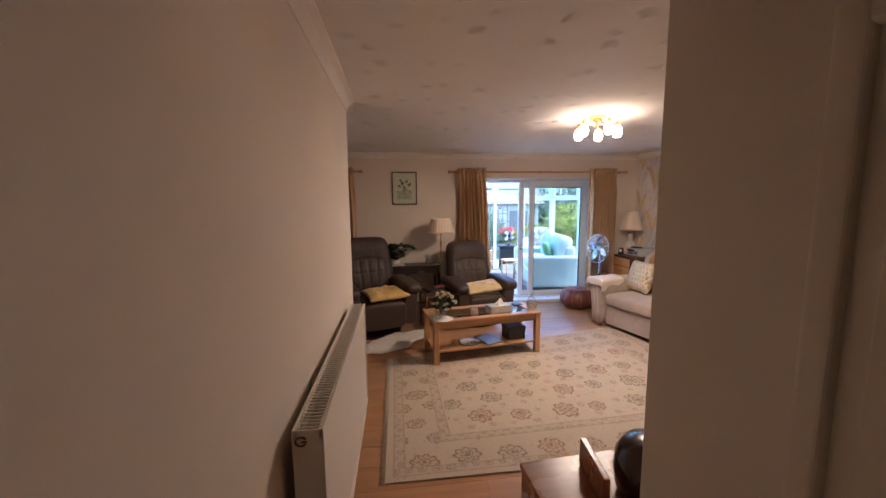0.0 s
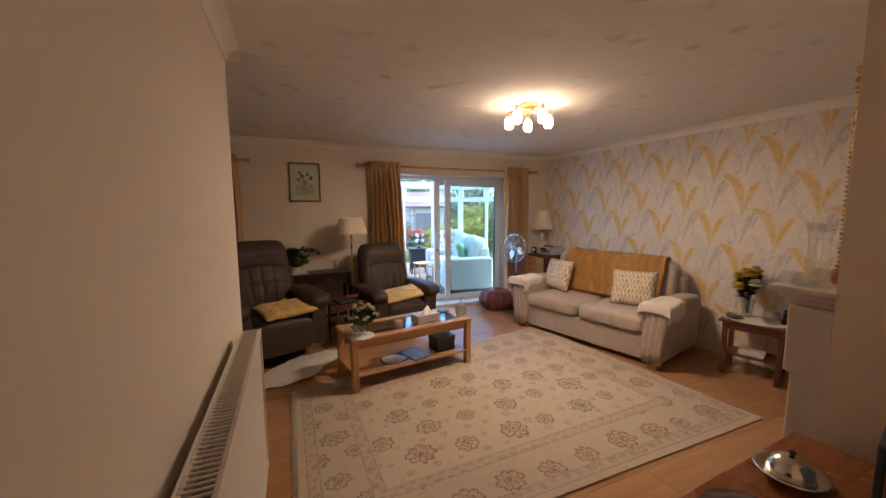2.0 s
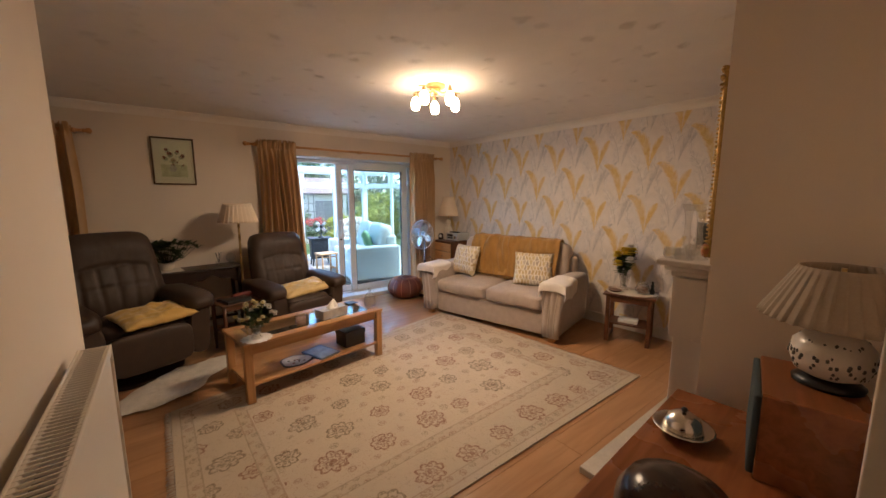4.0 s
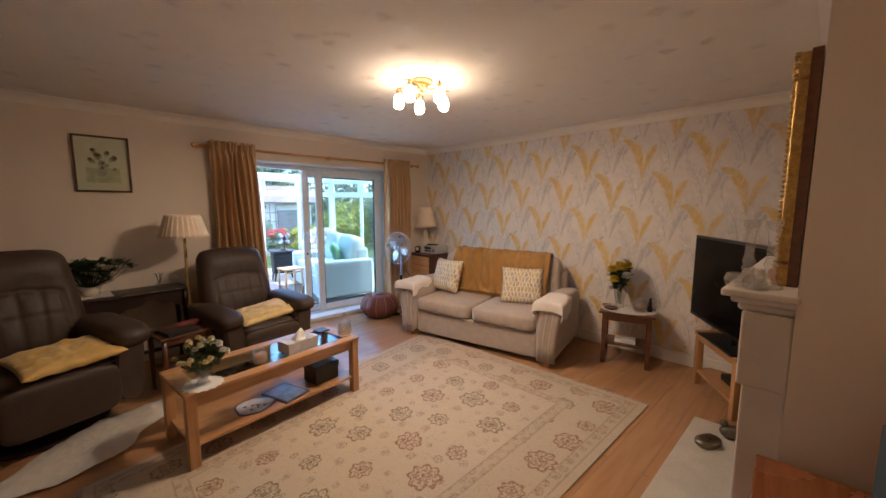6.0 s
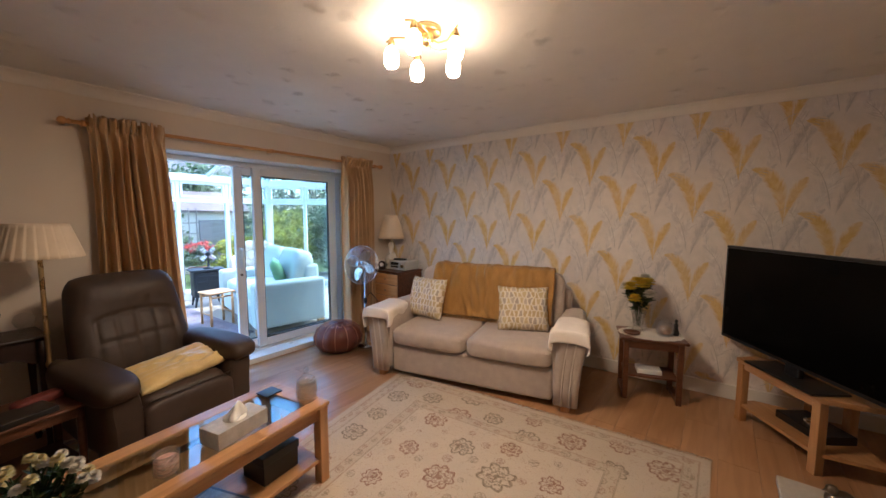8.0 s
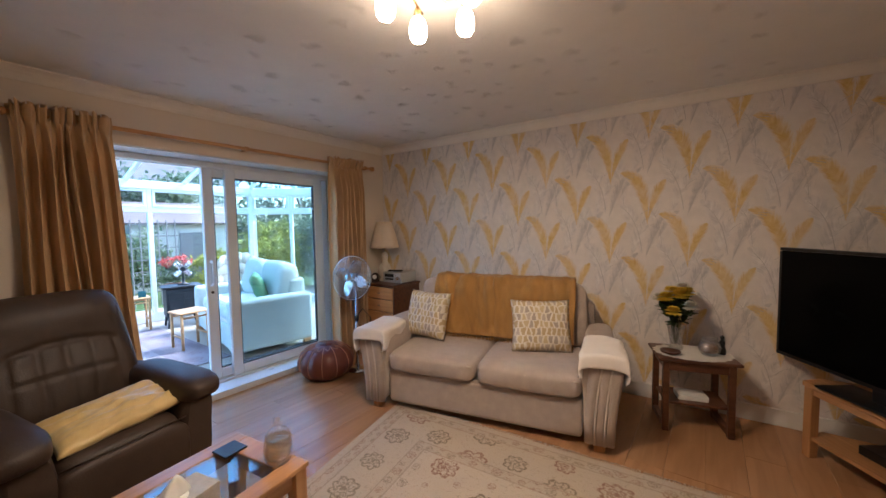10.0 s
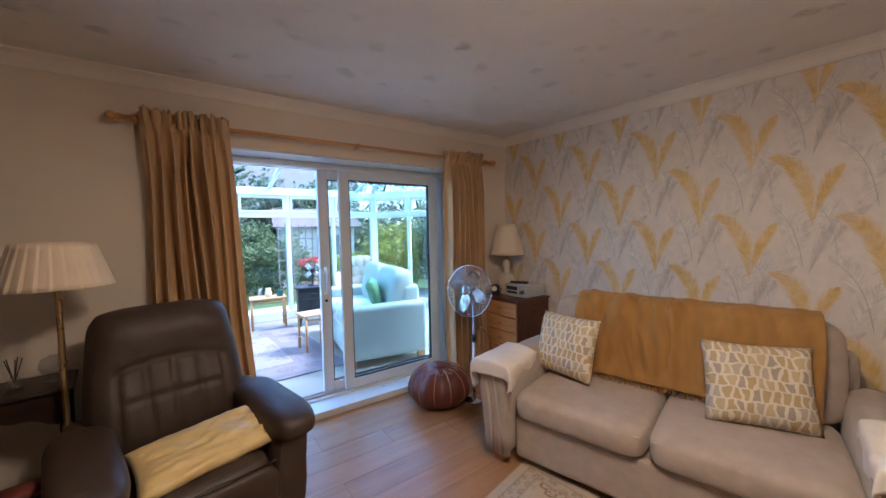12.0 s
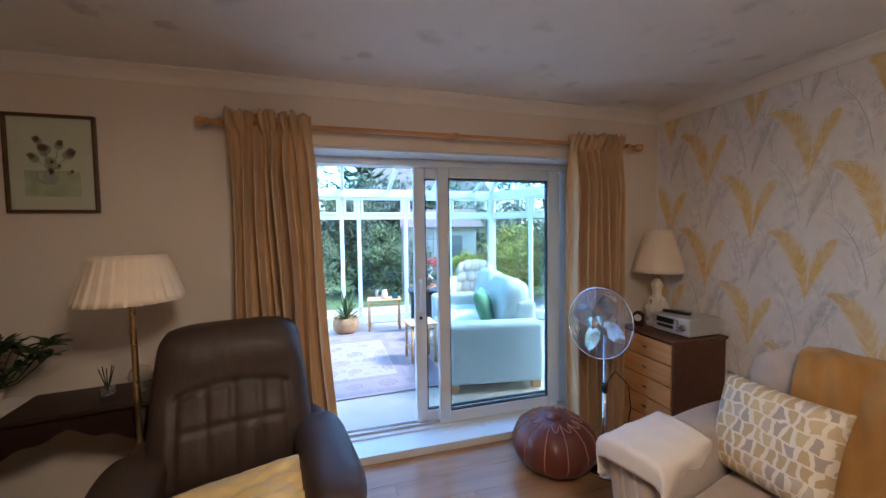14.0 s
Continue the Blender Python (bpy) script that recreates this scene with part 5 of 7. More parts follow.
stems, reds, darks, jug = bmesh.new(), bmesh.new(), bmesh.new(), bmesh.new()
rg = random.Random(12)
smudge = bmesh.new()
for x, z, r in ((-0.058, 0.122, 0.016), (-0.032, 0.079, 0.024), (0.037, 0.104, 0.018), (0.081, 0.058, 0.022), (-0.081, 0.037, 0.018), (-0.004, 0.011, 0.023), (0.031, -0.010, 0.007), (0.081, -0.037, 0.010), (-0.006, -0.033, 0.012)):
    merge(stems, tube([(-0.008, -0.0115, -0.045), (x * 0.45, -0.0115, z * 0.45 - 0.02), (x, -0.0115, z)], 0.0010, 4))
    petal_disc(smudge, x * 0.85, z - 0.012, r * 1.25, -0.0112)
    petal_disc(reds, x, z, r, -0.0125)
    petal_disc(darks, x + 0.2 * r, z - 0.1 * r, r * 0.36, -0.0132)
petal_disc(jug, -0.010, -0.078, 0.036, -0.0122, 14)
merge(jug, slab(-0.032, 0.010, -0.0122, -0.0115, -0.055, -0.030))
merge(jug, tube([(-0.036, -0.0118, -0.04), (-0.062, -0.0118, -0.045), (-0.060, -0.0118, -0.075), (-0.040, -0.0118, -0.095)], 0.0028, 5))
part("painted_leaves", smudge, island_mat("print_leaf_wash", [(0.55, 0.55, 0.36), (0.48, 0.50, 0.33), (0.62, 0.60, 0.42)], 0.8), pr, "", "stuff")
part("painted_stems", stems, mat("print_leaf_green", (0.14, 0.17, 0.07), 0.8), pr, "", "stuff")
part("painted_blooms", reds, island_mat("print_reds", [(0.32, 0.07, 0.04), (0.45, 0.22, 0.12), (0.28, 0.10, 0.08), (0.60, 0.50, 0.30)], 0.8), pr, "", "stuff")
part("painted_bloom_centres", darks, mat("print_dark", (0.06, 0.03, 0.03), 0.8), pr, "", "stuff")
part("painted_jug", jug, mat("print_jug", (0.50, 0.46, 0.38), 0.8, var=0.2, scale=30), pr)
pg = part("picture_glass", slab(-PW / 2 + PF, PW / 2 - PF, -0.0155, -0.0145, -PH / 2 + PF, PH / 2 - PF), GLASS, pc)
pg.visible_shadow = False


# ---- lamps ----
def pleated_shade(r0, r1, h, z, n=22, amp=0.035, bell=0.0):
    def f(u, v):
        a = 2 * math.pi * u
        r = r0 + (r1 - r0) * (v + bell * math.sin(math.pi * v) * -0.6)
        r *= 1 + amp * ((n * u) % 1.0 - 0.5 + 0.15 * math.sin(5 * a)) * (0.5 + 0.5 * (1 - v))
        return Vector((r * math.cos(a), r * math.sin(a), z + h * v))
    return surf(f, n * 8, 8, True)


fl = thing("floor_lamp", (0.875, 5.27, 0), "brass floor lamp with a pleated cream shade, unlit", "floor lamp")
part("base", lathe([(0.0, 0.0), (0.13, 0.0), (0.135, 0.012), (0.11, 0.025), (0.04, 0.035), (0.02, 0.06), (0.0, 0.06)], 36), BRASS, fl)
part("pole", lathe([(0.011, 0.05), (0.011, 0.55), (0.015, 0.56), (0.02, 0.58), (0.012, 0.60), (0.012, 0.75), (0.018, 0.77), (0.012, 0.79), (0.012, 1.30), (0.016, 1.31), (0.006, 1.36)], 16), BRASS, fl)
thick(part("shade", pleated_shade(0.195, 0.135, 0.20, 1.225, 26, 0.05), SHADE, fl, "pleated cream silk shade"), 0.002)
part("shade_ring", tube([(0.128 * math.cos(a / 20 * math.pi), 0.128 * math.sin(a / 20 * math.pi), 1.424) for a in range(41)], 0.003, 6), SHADE, fl)

# ---- dark console table ----
cn = thing("console_table", (0.34, 5.42, 0), "dark mahogany console table with a shaped apron", "table", rz=7)
CL, CD, CZ = 1.08, 0.32, 0.745
part("tabletop", rbox(CL, CD, 0.024, (0, 0, CZ - 0.012), 0.008), MAHOG, cn)
for y in (-CD / 2 + 0.03, CD / 2 - 0.03):
    bm = bmesh.new()
    top, bot = [], []
    for i in range(41):
        x = -CL / 2 + 0.06 + (CL - 0.12) * i / 40
        dz = 0.10 + 0.035 * math.cos(4 * math.pi * i / 40) + 0.012 * math.cos(12 * math.pi * i / 40)
        top.append(bm.verts.new((x, y, CZ - 0.024))), bot.append(bm.verts.new((x, y, CZ - 0.024 - dz)))
    for i in range(40):
        bm.faces.new((bot[i], bot[i + 1], top[i + 1], top[i]))
    thick(part("apron", bm, MAHOG, cn), 0.02)
for x in (-CL / 2 + 0.04, CL / 2 - 0.04):
    for y in (-CD / 2 + 0.03, CD / 2 - 0.03):
        part("leg", tube([(x, y, 0), (x, y, 0.03), (x, y, 0.06), (x, y, 0.4), (x, y, CZ - 0.13), (x, y, CZ - 0.024)], [0.014, 0.022, 0.016, 0.02, 0.026, 0.028], 4), MAHOG, cn)
part("stretcher", rbox(CL - 0.1, 0.03, 0.03, (0, 0, 0.16), 0.005), MAHOG, cn)


def leaf_spray(n, L, w, droop, seed, upright=0.5, segs=5):
    rgn = random.Random(seed)
    bm = bmesh.new()
    for _ in range(n):
        a = rgn.uniform(0, 6.283)
        el = rgn.uniform(0.1, 1.0) * upright * 1.5
        ln = L * rgn.uniform(0.6, 1.1)
        d = Vector((math.cos(a), math.sin(a), 0))
        side = Vector((-math.sin(a), math.cos(a), 0))
        rows = []
        for i in range(segs + 1):
            t = i / segs
            p = d * (ln * t * math.cos(el)) + Vector((0, 0, ln * (t * math.sin(el) - droop * t * t)))
            hw = w * math.sin(math.pi * min(0.98, 0.12 + 0.86 * t)) ** 0.7
            rows.append((bm.verts.new(p - side * hw), bm.verts.new(p - Vector((0, 0, 0.25 * hw))), bm.verts.new(p + side * hw)))
        for r, q in zip(rows, rows[1:]):
            bm.faces.new((r[0], r[1], q[1], q[0])), bm.faces.new((r[1], r[2], q[2], q[1]))
    return bm


tp = CZ
pp = thing("potted_plant", (0.22, 5.44, tp), "bushy dark green plant in a white pot on the console", "plant")
part("pot", lathe([(0.045, 0.0), (0.065, 0.04), (0.07, 0.085), (0.062, 0.085), (0.055, 0.07), (0.0, 0.065)], 28), CERAMIC, pp)
bm = bmesh.new()
rg = random.Random(6)
for i in range(60):
    a, r = rg.uniform(0, 6.28), rg.uniform(0.03, 0.27)
    p = (r * math.cos(a) * 1.1, r * math.sin(a) * 0.55, 0.10 + rg.uniform(0.0, 0.14) + (0.06 - 0.1 * r))
    merge(bm, leaf_spray(9, 0.085, 0.014, 0.25, i, 0.6), Matrix.Translation(p))
    merge(bm, tube([(0, 0, 0.07), (p[0] * 0.5, p[1] * 0.5, 0.11), p], 0.0025, 4))
part("foliage", bm, HOUSEPL, pp, "dense dark green foliage", "stuff")
solo("table_runner", surf(lambda u, v: Vector((0.30 * (u - 0.5), 0.27 * (v - 0.5) + 0.01 * math.sin(20 * u), 0.0015 + 0.0008 * math.sin(30 * u))), 20, 12), LACE, "small lace cloth under the plant", "cloth", at=(0.2, 5.42, tp), rz=7).location.z = tp + 0.001
df = thing("reed_diffuser", (0.68, 5.44, tp), "glass reed diffuser with dark reeds", "diffuser")
part("bottle", lathe([(0.0, 0), (0.028, 0), (0.03, 0.01), (0.028, 0.045), (0.012, 0.055), (0.012, 0.07), (0.0, 0.07)], 20), CRYSTAL, df)
for i in range(5):
    a = i * 1.3
    part("reed", tube([(0, 0, 0.03), (0.03 * math.cos(a), 0.03 * math.sin(a), 0.145)], 0.0022, 5), BLACK, df)
gb = solo("glass_ornament", lathe([(0.0, 0), (0.03, 0), (0.03, 0.006), (0.01, 0.015), (0.04, 0.05), (0.052, 0.08), (0.04, 0.115), (0.012, 0.13), (0.0, 0.132)], 24), CRYSTAL, "round clear glass ornament on the console", "ornament", at=(0.80, 5.47, tp))

# small table between the armchairs
st = thing("side_table", (0.735, 4.80, 0), "small dark brown side table between the armchairs", "table", rz=12)
part("tabletop", rbox(0.38, 0.36, 0.02, (0, 0, 0.49), 0.008), WALNUT, st)
for x in (-0.16, 0.16):
    for y in (-0.15, 0.15):
        part("leg", tube([(x, y, 0), (x, y, 0.15), (x, y, 0.3), (x, y, 0.48)], [0.012, 0.016, 0.018, 0.017], 10), WALNUT, st)
part("shelf", rbox(0.32, 0.30, 0.016, (0, 0, 0.2), 0.004), WALNUT, st)
for y in (-0.15, 0.15):
    part("apron", rbox(0.32, 0.018, 0.05, (0, y, 0.455), 0.003), WALNUT, st)
solo("remote_control", rbox(0.055, 0.19, 0.022, (0, 0, 0.011), 0.008, 3), BLACK, "black remote control on the side table", "remote", at=(0.66, 4.76, 0.5), rz=60)
solo("spectacle_case", blob(0.20, 0.08, 0.05, (0, 0, 0.025), 0.4, 0.6, 20), RED, "red soft spectacle case on the side table", "case", at=(0.79, 4.83, 0.5), rz=25)
solo("book", rbox(0.22, 0.16, 0.03, (0, 0, 0.015), 0.004), BLACK, "dark book lying on the side table", "book", at=(0.72, 4.70, 0.5), rz=18)

# ---- things on the coffee table ----
TT = 0.012 + TH


def bouquet(name, at, label, n, spread, height, petals, leafm, vase_profile, seed, bloom_r, leaves):
    b = thing(name, at, label, "flowers")
    part("vase", lathe(vase_profile, 28, ribs=14, amp=0.03), CRYSTAL, b, "cut glass vase")
    rgn = random.Random(seed)
    stems, lv = bmesh.new(), bmesh.new()
    for i in range(n):
        a, r = rgn.uniform(0, 6.28), spread * math.sqrt(rgn.random())
        z = height * (1 - 0.35 * (r / spread) ** 2) * rgn.uniform(0.86, 1.05)
        p = Vector((r * math.cos(a), r * math.sin(a), z))
        merge(stems, tube([(0.01 * math.cos(a), 0.01 * math.sin(a), 0.04), (p.x * 0.35, p.y * 0.35, z * 0.6), p], 0.002, 5))
        m, head = rgn.choice(petals), bmesh.new()
        for k in range(5):
            for j in range(11):
                q = 2 * math.pi * j / 11 + k * 0.35
                rr, lift = bloom_r * (1 - 0.06 * k), -0.3 + 0.45 * k
                d = Vector((math.cos(q), math.sin(q), lift)).normalized()
                s = Vector((-math.sin(q), math.cos(q), 0)) * rr * 0.36
                vs = [head.verts.new(v) for v in (p, p + d * rr * 0.6 - s, p + d * rr, p + d * rr * 0.6 + s)]
                head.faces.new(vs)
        part("flower_head", head, m, b)
        for _ in range(leaves):
            t = rgn.uniform(0.45, 0.95)
            merge(lv, leaf_spray(2, min(bloom_r * 2.2, 0.08), min(bloom_r * 0.42, 0.016), 0.2, rgn.random(), 0.8, 3), Matrix.Translation((p.x * t + rgn.uniform(-0.02, 0.02), p.y * t, z * (0.45 + 0.5 * t) - 0.02)))
    part("stems", stems, HOUSEPL, b, "", "stuff")
    part("leaves", lv, leafm, b, "", "stuff")
    return b


bouquet("flower_vase", (0.70, 3.66, TT), "cream carnations in a cut glass vase on the coffee table", 30, 0.135, 0.275, [PETAL_C, PETAL_C, PETAL_W], HOUSEPL, [(0.0, 0.0), (0.035, 0.0), (0.036, 0.01), (0.025, 0.025), (0.034, 0.07), (0.046, 0.11), (0.042, 0.11), (0.03, 0.07), (0.02, 0.03), (0.0, 0.028)], 21, 0.021, 4)
dl = solo("doily", surf(lambda u, v: Vector((v * 0.105 * (1 + 0.06 * math.cos(16 * 2 * math.pi * u)) * math.cos(2 * math.pi * u), v * 0.105 * (1 + 0.06 * math.cos(16 * 2 * math.pi * u)) * math.sin(2 * math.pi * u), 0.001)), 96, 4, True), LACE, "white scalloped lace doily under the vase", "doily", at=(0.70, 3.66, TT))
ph = thing("photo_block", (0.60, 3.66, TT), "clear glass photo block beside the flowers", "photo block", rz=-35)
part("sheet", rbox(0.10, 0.003, 0.10, (0, 0, 0.05), 0), GLASS, ph)
cd = thing("candle_jar", (1.045, 3.755, TT), "pink candle in a short glass jar", "candle")
part("jar", lathe([(0.0, 0), (0.043, 0), (0.045, 0.005), (0.045, 0.085), (0.041, 0.085), (0.041, 0.008), (0.0, 0.008)], 28), CRYSTAL, cd)
part("wax", lathe([(0.0, 0.009), (0.040, 0.009), (0.040, 0.06), (0.0, 0.058)], 24), WAX, cd)
tb = thing("tissue_box", (1.33, 3.83, TT), "silver grey tissue box with a tissue pulled up", "tissue box", rz=14)
part("box", rbox(0.25, 0.13, 0.075, (0, 0, 0.0375), 0.003), mat("grey_print_card", (0.42, 0.40, 0.38), 0.6, var=0.2, scale=25), tb)
part("slot", lathe([(0.0, 0.0755), (0.05, 0.0755), (0.05, 0.0765), (0.0, 0.0765)], 24), PAPERW, tb)


def tiss(u, v):
    a = 2 * math.pi * u
    r = 0.045 * (1 - v) ** 0.8 * (1 + 0.35 * math.cos(3 * a + 2 * v)) + 0.004
    return Vector((r * math.cos(a) + 0.02 * v, 0.6 * r * math.sin(a), 0.075 + 0.07 * v))


thick(part("tissue", surf(tiss, 30, 10, True), PAPERW, tb), 0.001)
solo("coaster", rbox(0.10, 0.10, 0.008, (0, 0, 0.004), 0.003), BLACK, "square dark coaster on the coffee table", "coaster", at=(1.62, 4.085, TT), rz=8)
jr = thing("biscuit_barrel", (1.705, 3.84, TT), "cut crystal lidded jar on the coffee table", "jar")
part("body", lathe([(0.0, 0.0), (0.045, 0.0), (0.052, 0.02), (0.055, 0.06), (0.05, 0.095), (0.046, 0.10), (0.042, 0.095), (0.046, 0.06), (0.044, 0.02), (0.0, 0.012)], 32, ribs=16, amp=0.035), CRYSTAL, jr)
part("lid", lathe([(0.0, 0.102), (0.05, 0.102), (0.048, 0.115), (0.03, 0.135), (0.012, 0.145), (0.009, 0.155), (0.015, 0.17), (0.012, 0.185), (0.0, 0.19)], 32, ribs=16, amp=0.03), CRYSTAL, jr, "crystal lid with a knob")
ZS = 0.012 + 0.135
bx = thing("storage_box", (1.515, 3.88, ZS), "black lidded box on the table's lower shelf", "box", rz=8.5)
part("body", rbox(0.20, 0.17, 0.13, (0, 0, 0.065), 0.004), BLACK, bx)
part("lid", rbox(0.21, 0.18, 0.045, (0, 0, 0.122), 0.004), BLACK, bx)
pl = solo("heart_placemat", surf(lambda u, v: Vector((0.13 * v * (1 + 0.12 * math.cos(3 * 2 * math.pi * u)) * math.cos(2 * math.pi * u), 0.11 * v * math.sin(2 * math.pi * u), 0.003)), 48, 6, True), mat("pictured_mat", (0.10, 0.09, 0.09), 0.4, var=0.3, scale=22), "rounded picture placemat on the lower shelf", "placemat", at=(1.00, 3.80, ZS))
thick(pl, 0.005)
pl2 = part("printed_face", surf(lambda u, v: Vector((0.115 * v * (1 + 0.12 * math.cos(3 * 2 * math.pi * u)) * math.cos(2 * math.pi * u), 0.097 * v * math.sin(2 * math.pi * u), 0.0062)), 48, 6, True), mat("mat_print", (0.55, 0.50, 0.47), 0.4, var=0.35, scale=16), pl, "pale printed centre")
blots, rg = bmesh.new(), random.Random(44)
for i in range(9):
    bx_, by_, r_ = rg.uniform(-0.06, 0.06), rg.uniform(-0.05, 0.05), rg.uniform(0.007, 0.014)
    blots.faces.new([blots.verts.new((bx_ + r_ * math.cos(a * 0.785) * rg.uniform(0.7, 1.2), by_ + r_ * math.sin(a * 0.785), 0.0068)) for a in range(8)])
part("printed_flowers", blots, island_mat("mat_flowers", [(0.32, 0.06, 0.05), (0.12, 0.14, 0.07), (0.40, 0.14, 0.09)], 0.5), pl, "small red and green printed flowers", "stuff")
mg = thing("magazine", (1.22, 3.83, ZS), "magazine with a dark blue cover on the lower shelf", "magazine", rz=20)
part("page_block", rbox(0.20, 0.27, 0.012, (0, 0, 0.006), 0.002), mat("blue_cover", (0.09, 0.10, 0.12), 0.35, var=0.5, scale=9), mg)
part("cover_panel", slab(-0.085, 0.085, -0.12, 0.12, 0.0122, 0.0128), mat("cover_photo", (0.34, 0.35, 0.37), 0.35, var=0.5, scale=14), mg)

# ---- corner: fan, pouffe, chest, lamp, stereo ----
fan = thing("pedestal_fan", (3.31, 5.24, 0), "chrome pedestal fan with four blades", "fan")
part("base", lathe([(0.0, 0.0), (0.10, 0.0), (0.105, 0.012), (0.09, 0.025), (0.03, 0.04), (0.0, 0.04)], 36), CHROME, fan)
part("pole", tube([(0, 0, 0.03), (0, 0, 0.52), (0, 0, 0.52), (0, 0, 0.89)], [0.015, 0.015, 0.011, 0.011], 14), CHROME, fan)
part("collar", tube([(0, 0, 0.50), (0, 0, 0.56)], 0.02, 14), BLACK, fan)
hd = Matrix.Translation((-0.02, 0, 0.935)) @ Matrix.Rotation(radians(-72), 4, "Z") @ Matrix.Rotation(radians(-8), 4, "X")
part("motor", merge(bmesh.new(), lathe([(0.0, -0.02), (0.045, -0.015), (0.058, 0.02), (0.055, 0.08), (0.035, 0.10), (0.0, 0.10)], 24), hd @ Matrix.Rotation(radians(-90), 4, "X")), CHROME, fan)
FR = 0.21
cage = bmesh.new()
for side in (1, -1):
    for r in np.linspace(0.05, FR, 11):
        y = side * 0.055 * (1 - (r / FR) ** 3)
        merge(cage, tube([(r * math.cos(q * math.pi / 20), y - 0.04, r * math.sin(q * math.pi / 20)) for q in range(41)], 0.0010, 4))
    for k in range(24):
        q = 2 * math.pi * k / 24
        merge(cage, tube([(r * math.cos(q + 0.6 * (1 - r / FR)), side * 0.055 * (1 - (r / FR) ** 3) - 0.04, r * math.sin(q + 0.6 * (1 - r / FR))) for r in (0.04, 0.10, 0.16, FR)], 0.0010, 4))
merge(cage, tube([((FR + 0.002) * math.cos(q * math.pi / 20), -0.04, (FR + 0.002) * math.sin(q * math.pi / 20)) for q in range(41)], 0.005, 6))
part("wire_cage", merge(bmesh.new(), cage, hd), CHROME, fan, "round chrome wire guard", "stuff")
part("hub_cap", merge(bmesh.new(), lathe([(0.0, 0.0), (0.035, 0.0), (0.035, 0.01), (0.0, 0.016)], 20), hd @ Matrix.Translation((0, -0.095, 0)) @ Matrix.Rotation(radians(90), 4, "X")), CHROME, fan)
for k in range(4):
    def blade(u, v):
        r = 0.035 + 0.145 * v
        w = 0.055 * math.sin(math.pi * (0.22 + 0.68 * v)) ** 0.6
        return Vector(((u - 0.5) * 2 * w, 0.03 * (u - 0.5) - 0.04, r))
    part("blade", merge(bmesh.new(), surf(blade, 8, 10), hd @ Matrix.Rotation(radians(20 + 90 * k), 4, "Y")), CHROME, fan)

pf = thing("pouffe", (3.05, 5.39, 0), "round oxblood leather pouffe with tan stitching", "pouffe")
part("body", lathe([(0.0, 0.0), (0.14, 0.0), (0.215, 0.04), (0.258, 0.11), (0.262, 0.17), (0.235, 0.24), (0.18, 0.285), (0.10, 0.307), (0.0, 0.31)], 96, ribs=12, amp=0.018), POUFFE, pf)
for k in range(12):
    a = 2 * math.pi * (k + 0.5) / 12
    part("seam", tube([(1.0 * r * math.cos(a) * 0.985, 1.0 * r * math.sin(a) * 0.985, z + 0.002) for r, z in ((0.215, 0.04), (0.258, 0.11), (0.262, 0.17), (0.236, 0.24), (0.182, 0.286), (0.105, 0.308))], 0.0035, 5), THREAD, pf)
part("star_stitching", tube([((0.135 + 0.035 * math.cos(12 * q * math.pi / 120)) * math.cos(q * math.pi / 120), (0.135 + 0.035 * math.cos(12 * q * math.pi / 120)) * math.sin(q * math.pi / 120), 0.303 - 0.12 * ((0.135 + 0.035 * math.cos(12 * q * math.pi / 120)) - 0.10)) for q in range(241)], 0.003, 5), THREAD, pf)
part("crown", lathe([(0.0, 0.306), (0.06, 0.308), (0.058, 0.314), (0.0, 0.316)], 28), POUFFE, pf)

ch = thing("chest_of_drawers", (3.755, 5.375, 0), "walnut chest of five drawers against the papered wall", "chest of drawers", rz=-91)
CHW, CHD, CHH = 0.45, 0.42, 0.80
part("carcass", boxes(((0.018, CHD, CHH - 0.05), (-CHW / 2 + 0.009, CHD / 2, (CHH - 0.05) / 2 + 0.05)), ((0.018, CHD, CHH - 0.05), (CHW / 2 - 0.009, CHD / 2, (CHH - 0.05) / 2 + 0.05)), ((CHW - 0.036, 0.01, CHH - 0.07), (0, CHD - 0.006, CHH / 2 + 0.02)), ((CHW, CHD, 0.03), (0, CHD / 2, 0.05)), bev=0.003), WALNUT, ch)
part("top", rbox(CHW + 0.02, CHD + 0.02, 0.022, (0, CHD / 2, CHH - 0.011), 0.005), WALNUT, ch)
for i in range(5):
    z = 0.078 + i * 0.139
    dr = part("drawer", rbox(CHW - 0.042, 0.02, 0.132, (0, 0.006, z + 0.066), 0.004), PINE, ch, "honey brown drawer front")
    part("handle", merge(rbox(0.034, 0.012, 0.011, (0, -0.014, z + 0.066), 0.005, 3), rbox(0.012, 0.014, 0.008, (0, -0.005, z + 0.066), 0.002)), PEWTER, dr, "small dark metal pull")
for x in (-CHW / 2 + 0.03, CHW / 2 - 0.03):
    for y in (0.03, CHD - 0.03):
        part("foot", rbox(0.035, 0.035, 0.04, (x, y, 0.02), 0.004), WALNUT, ch)

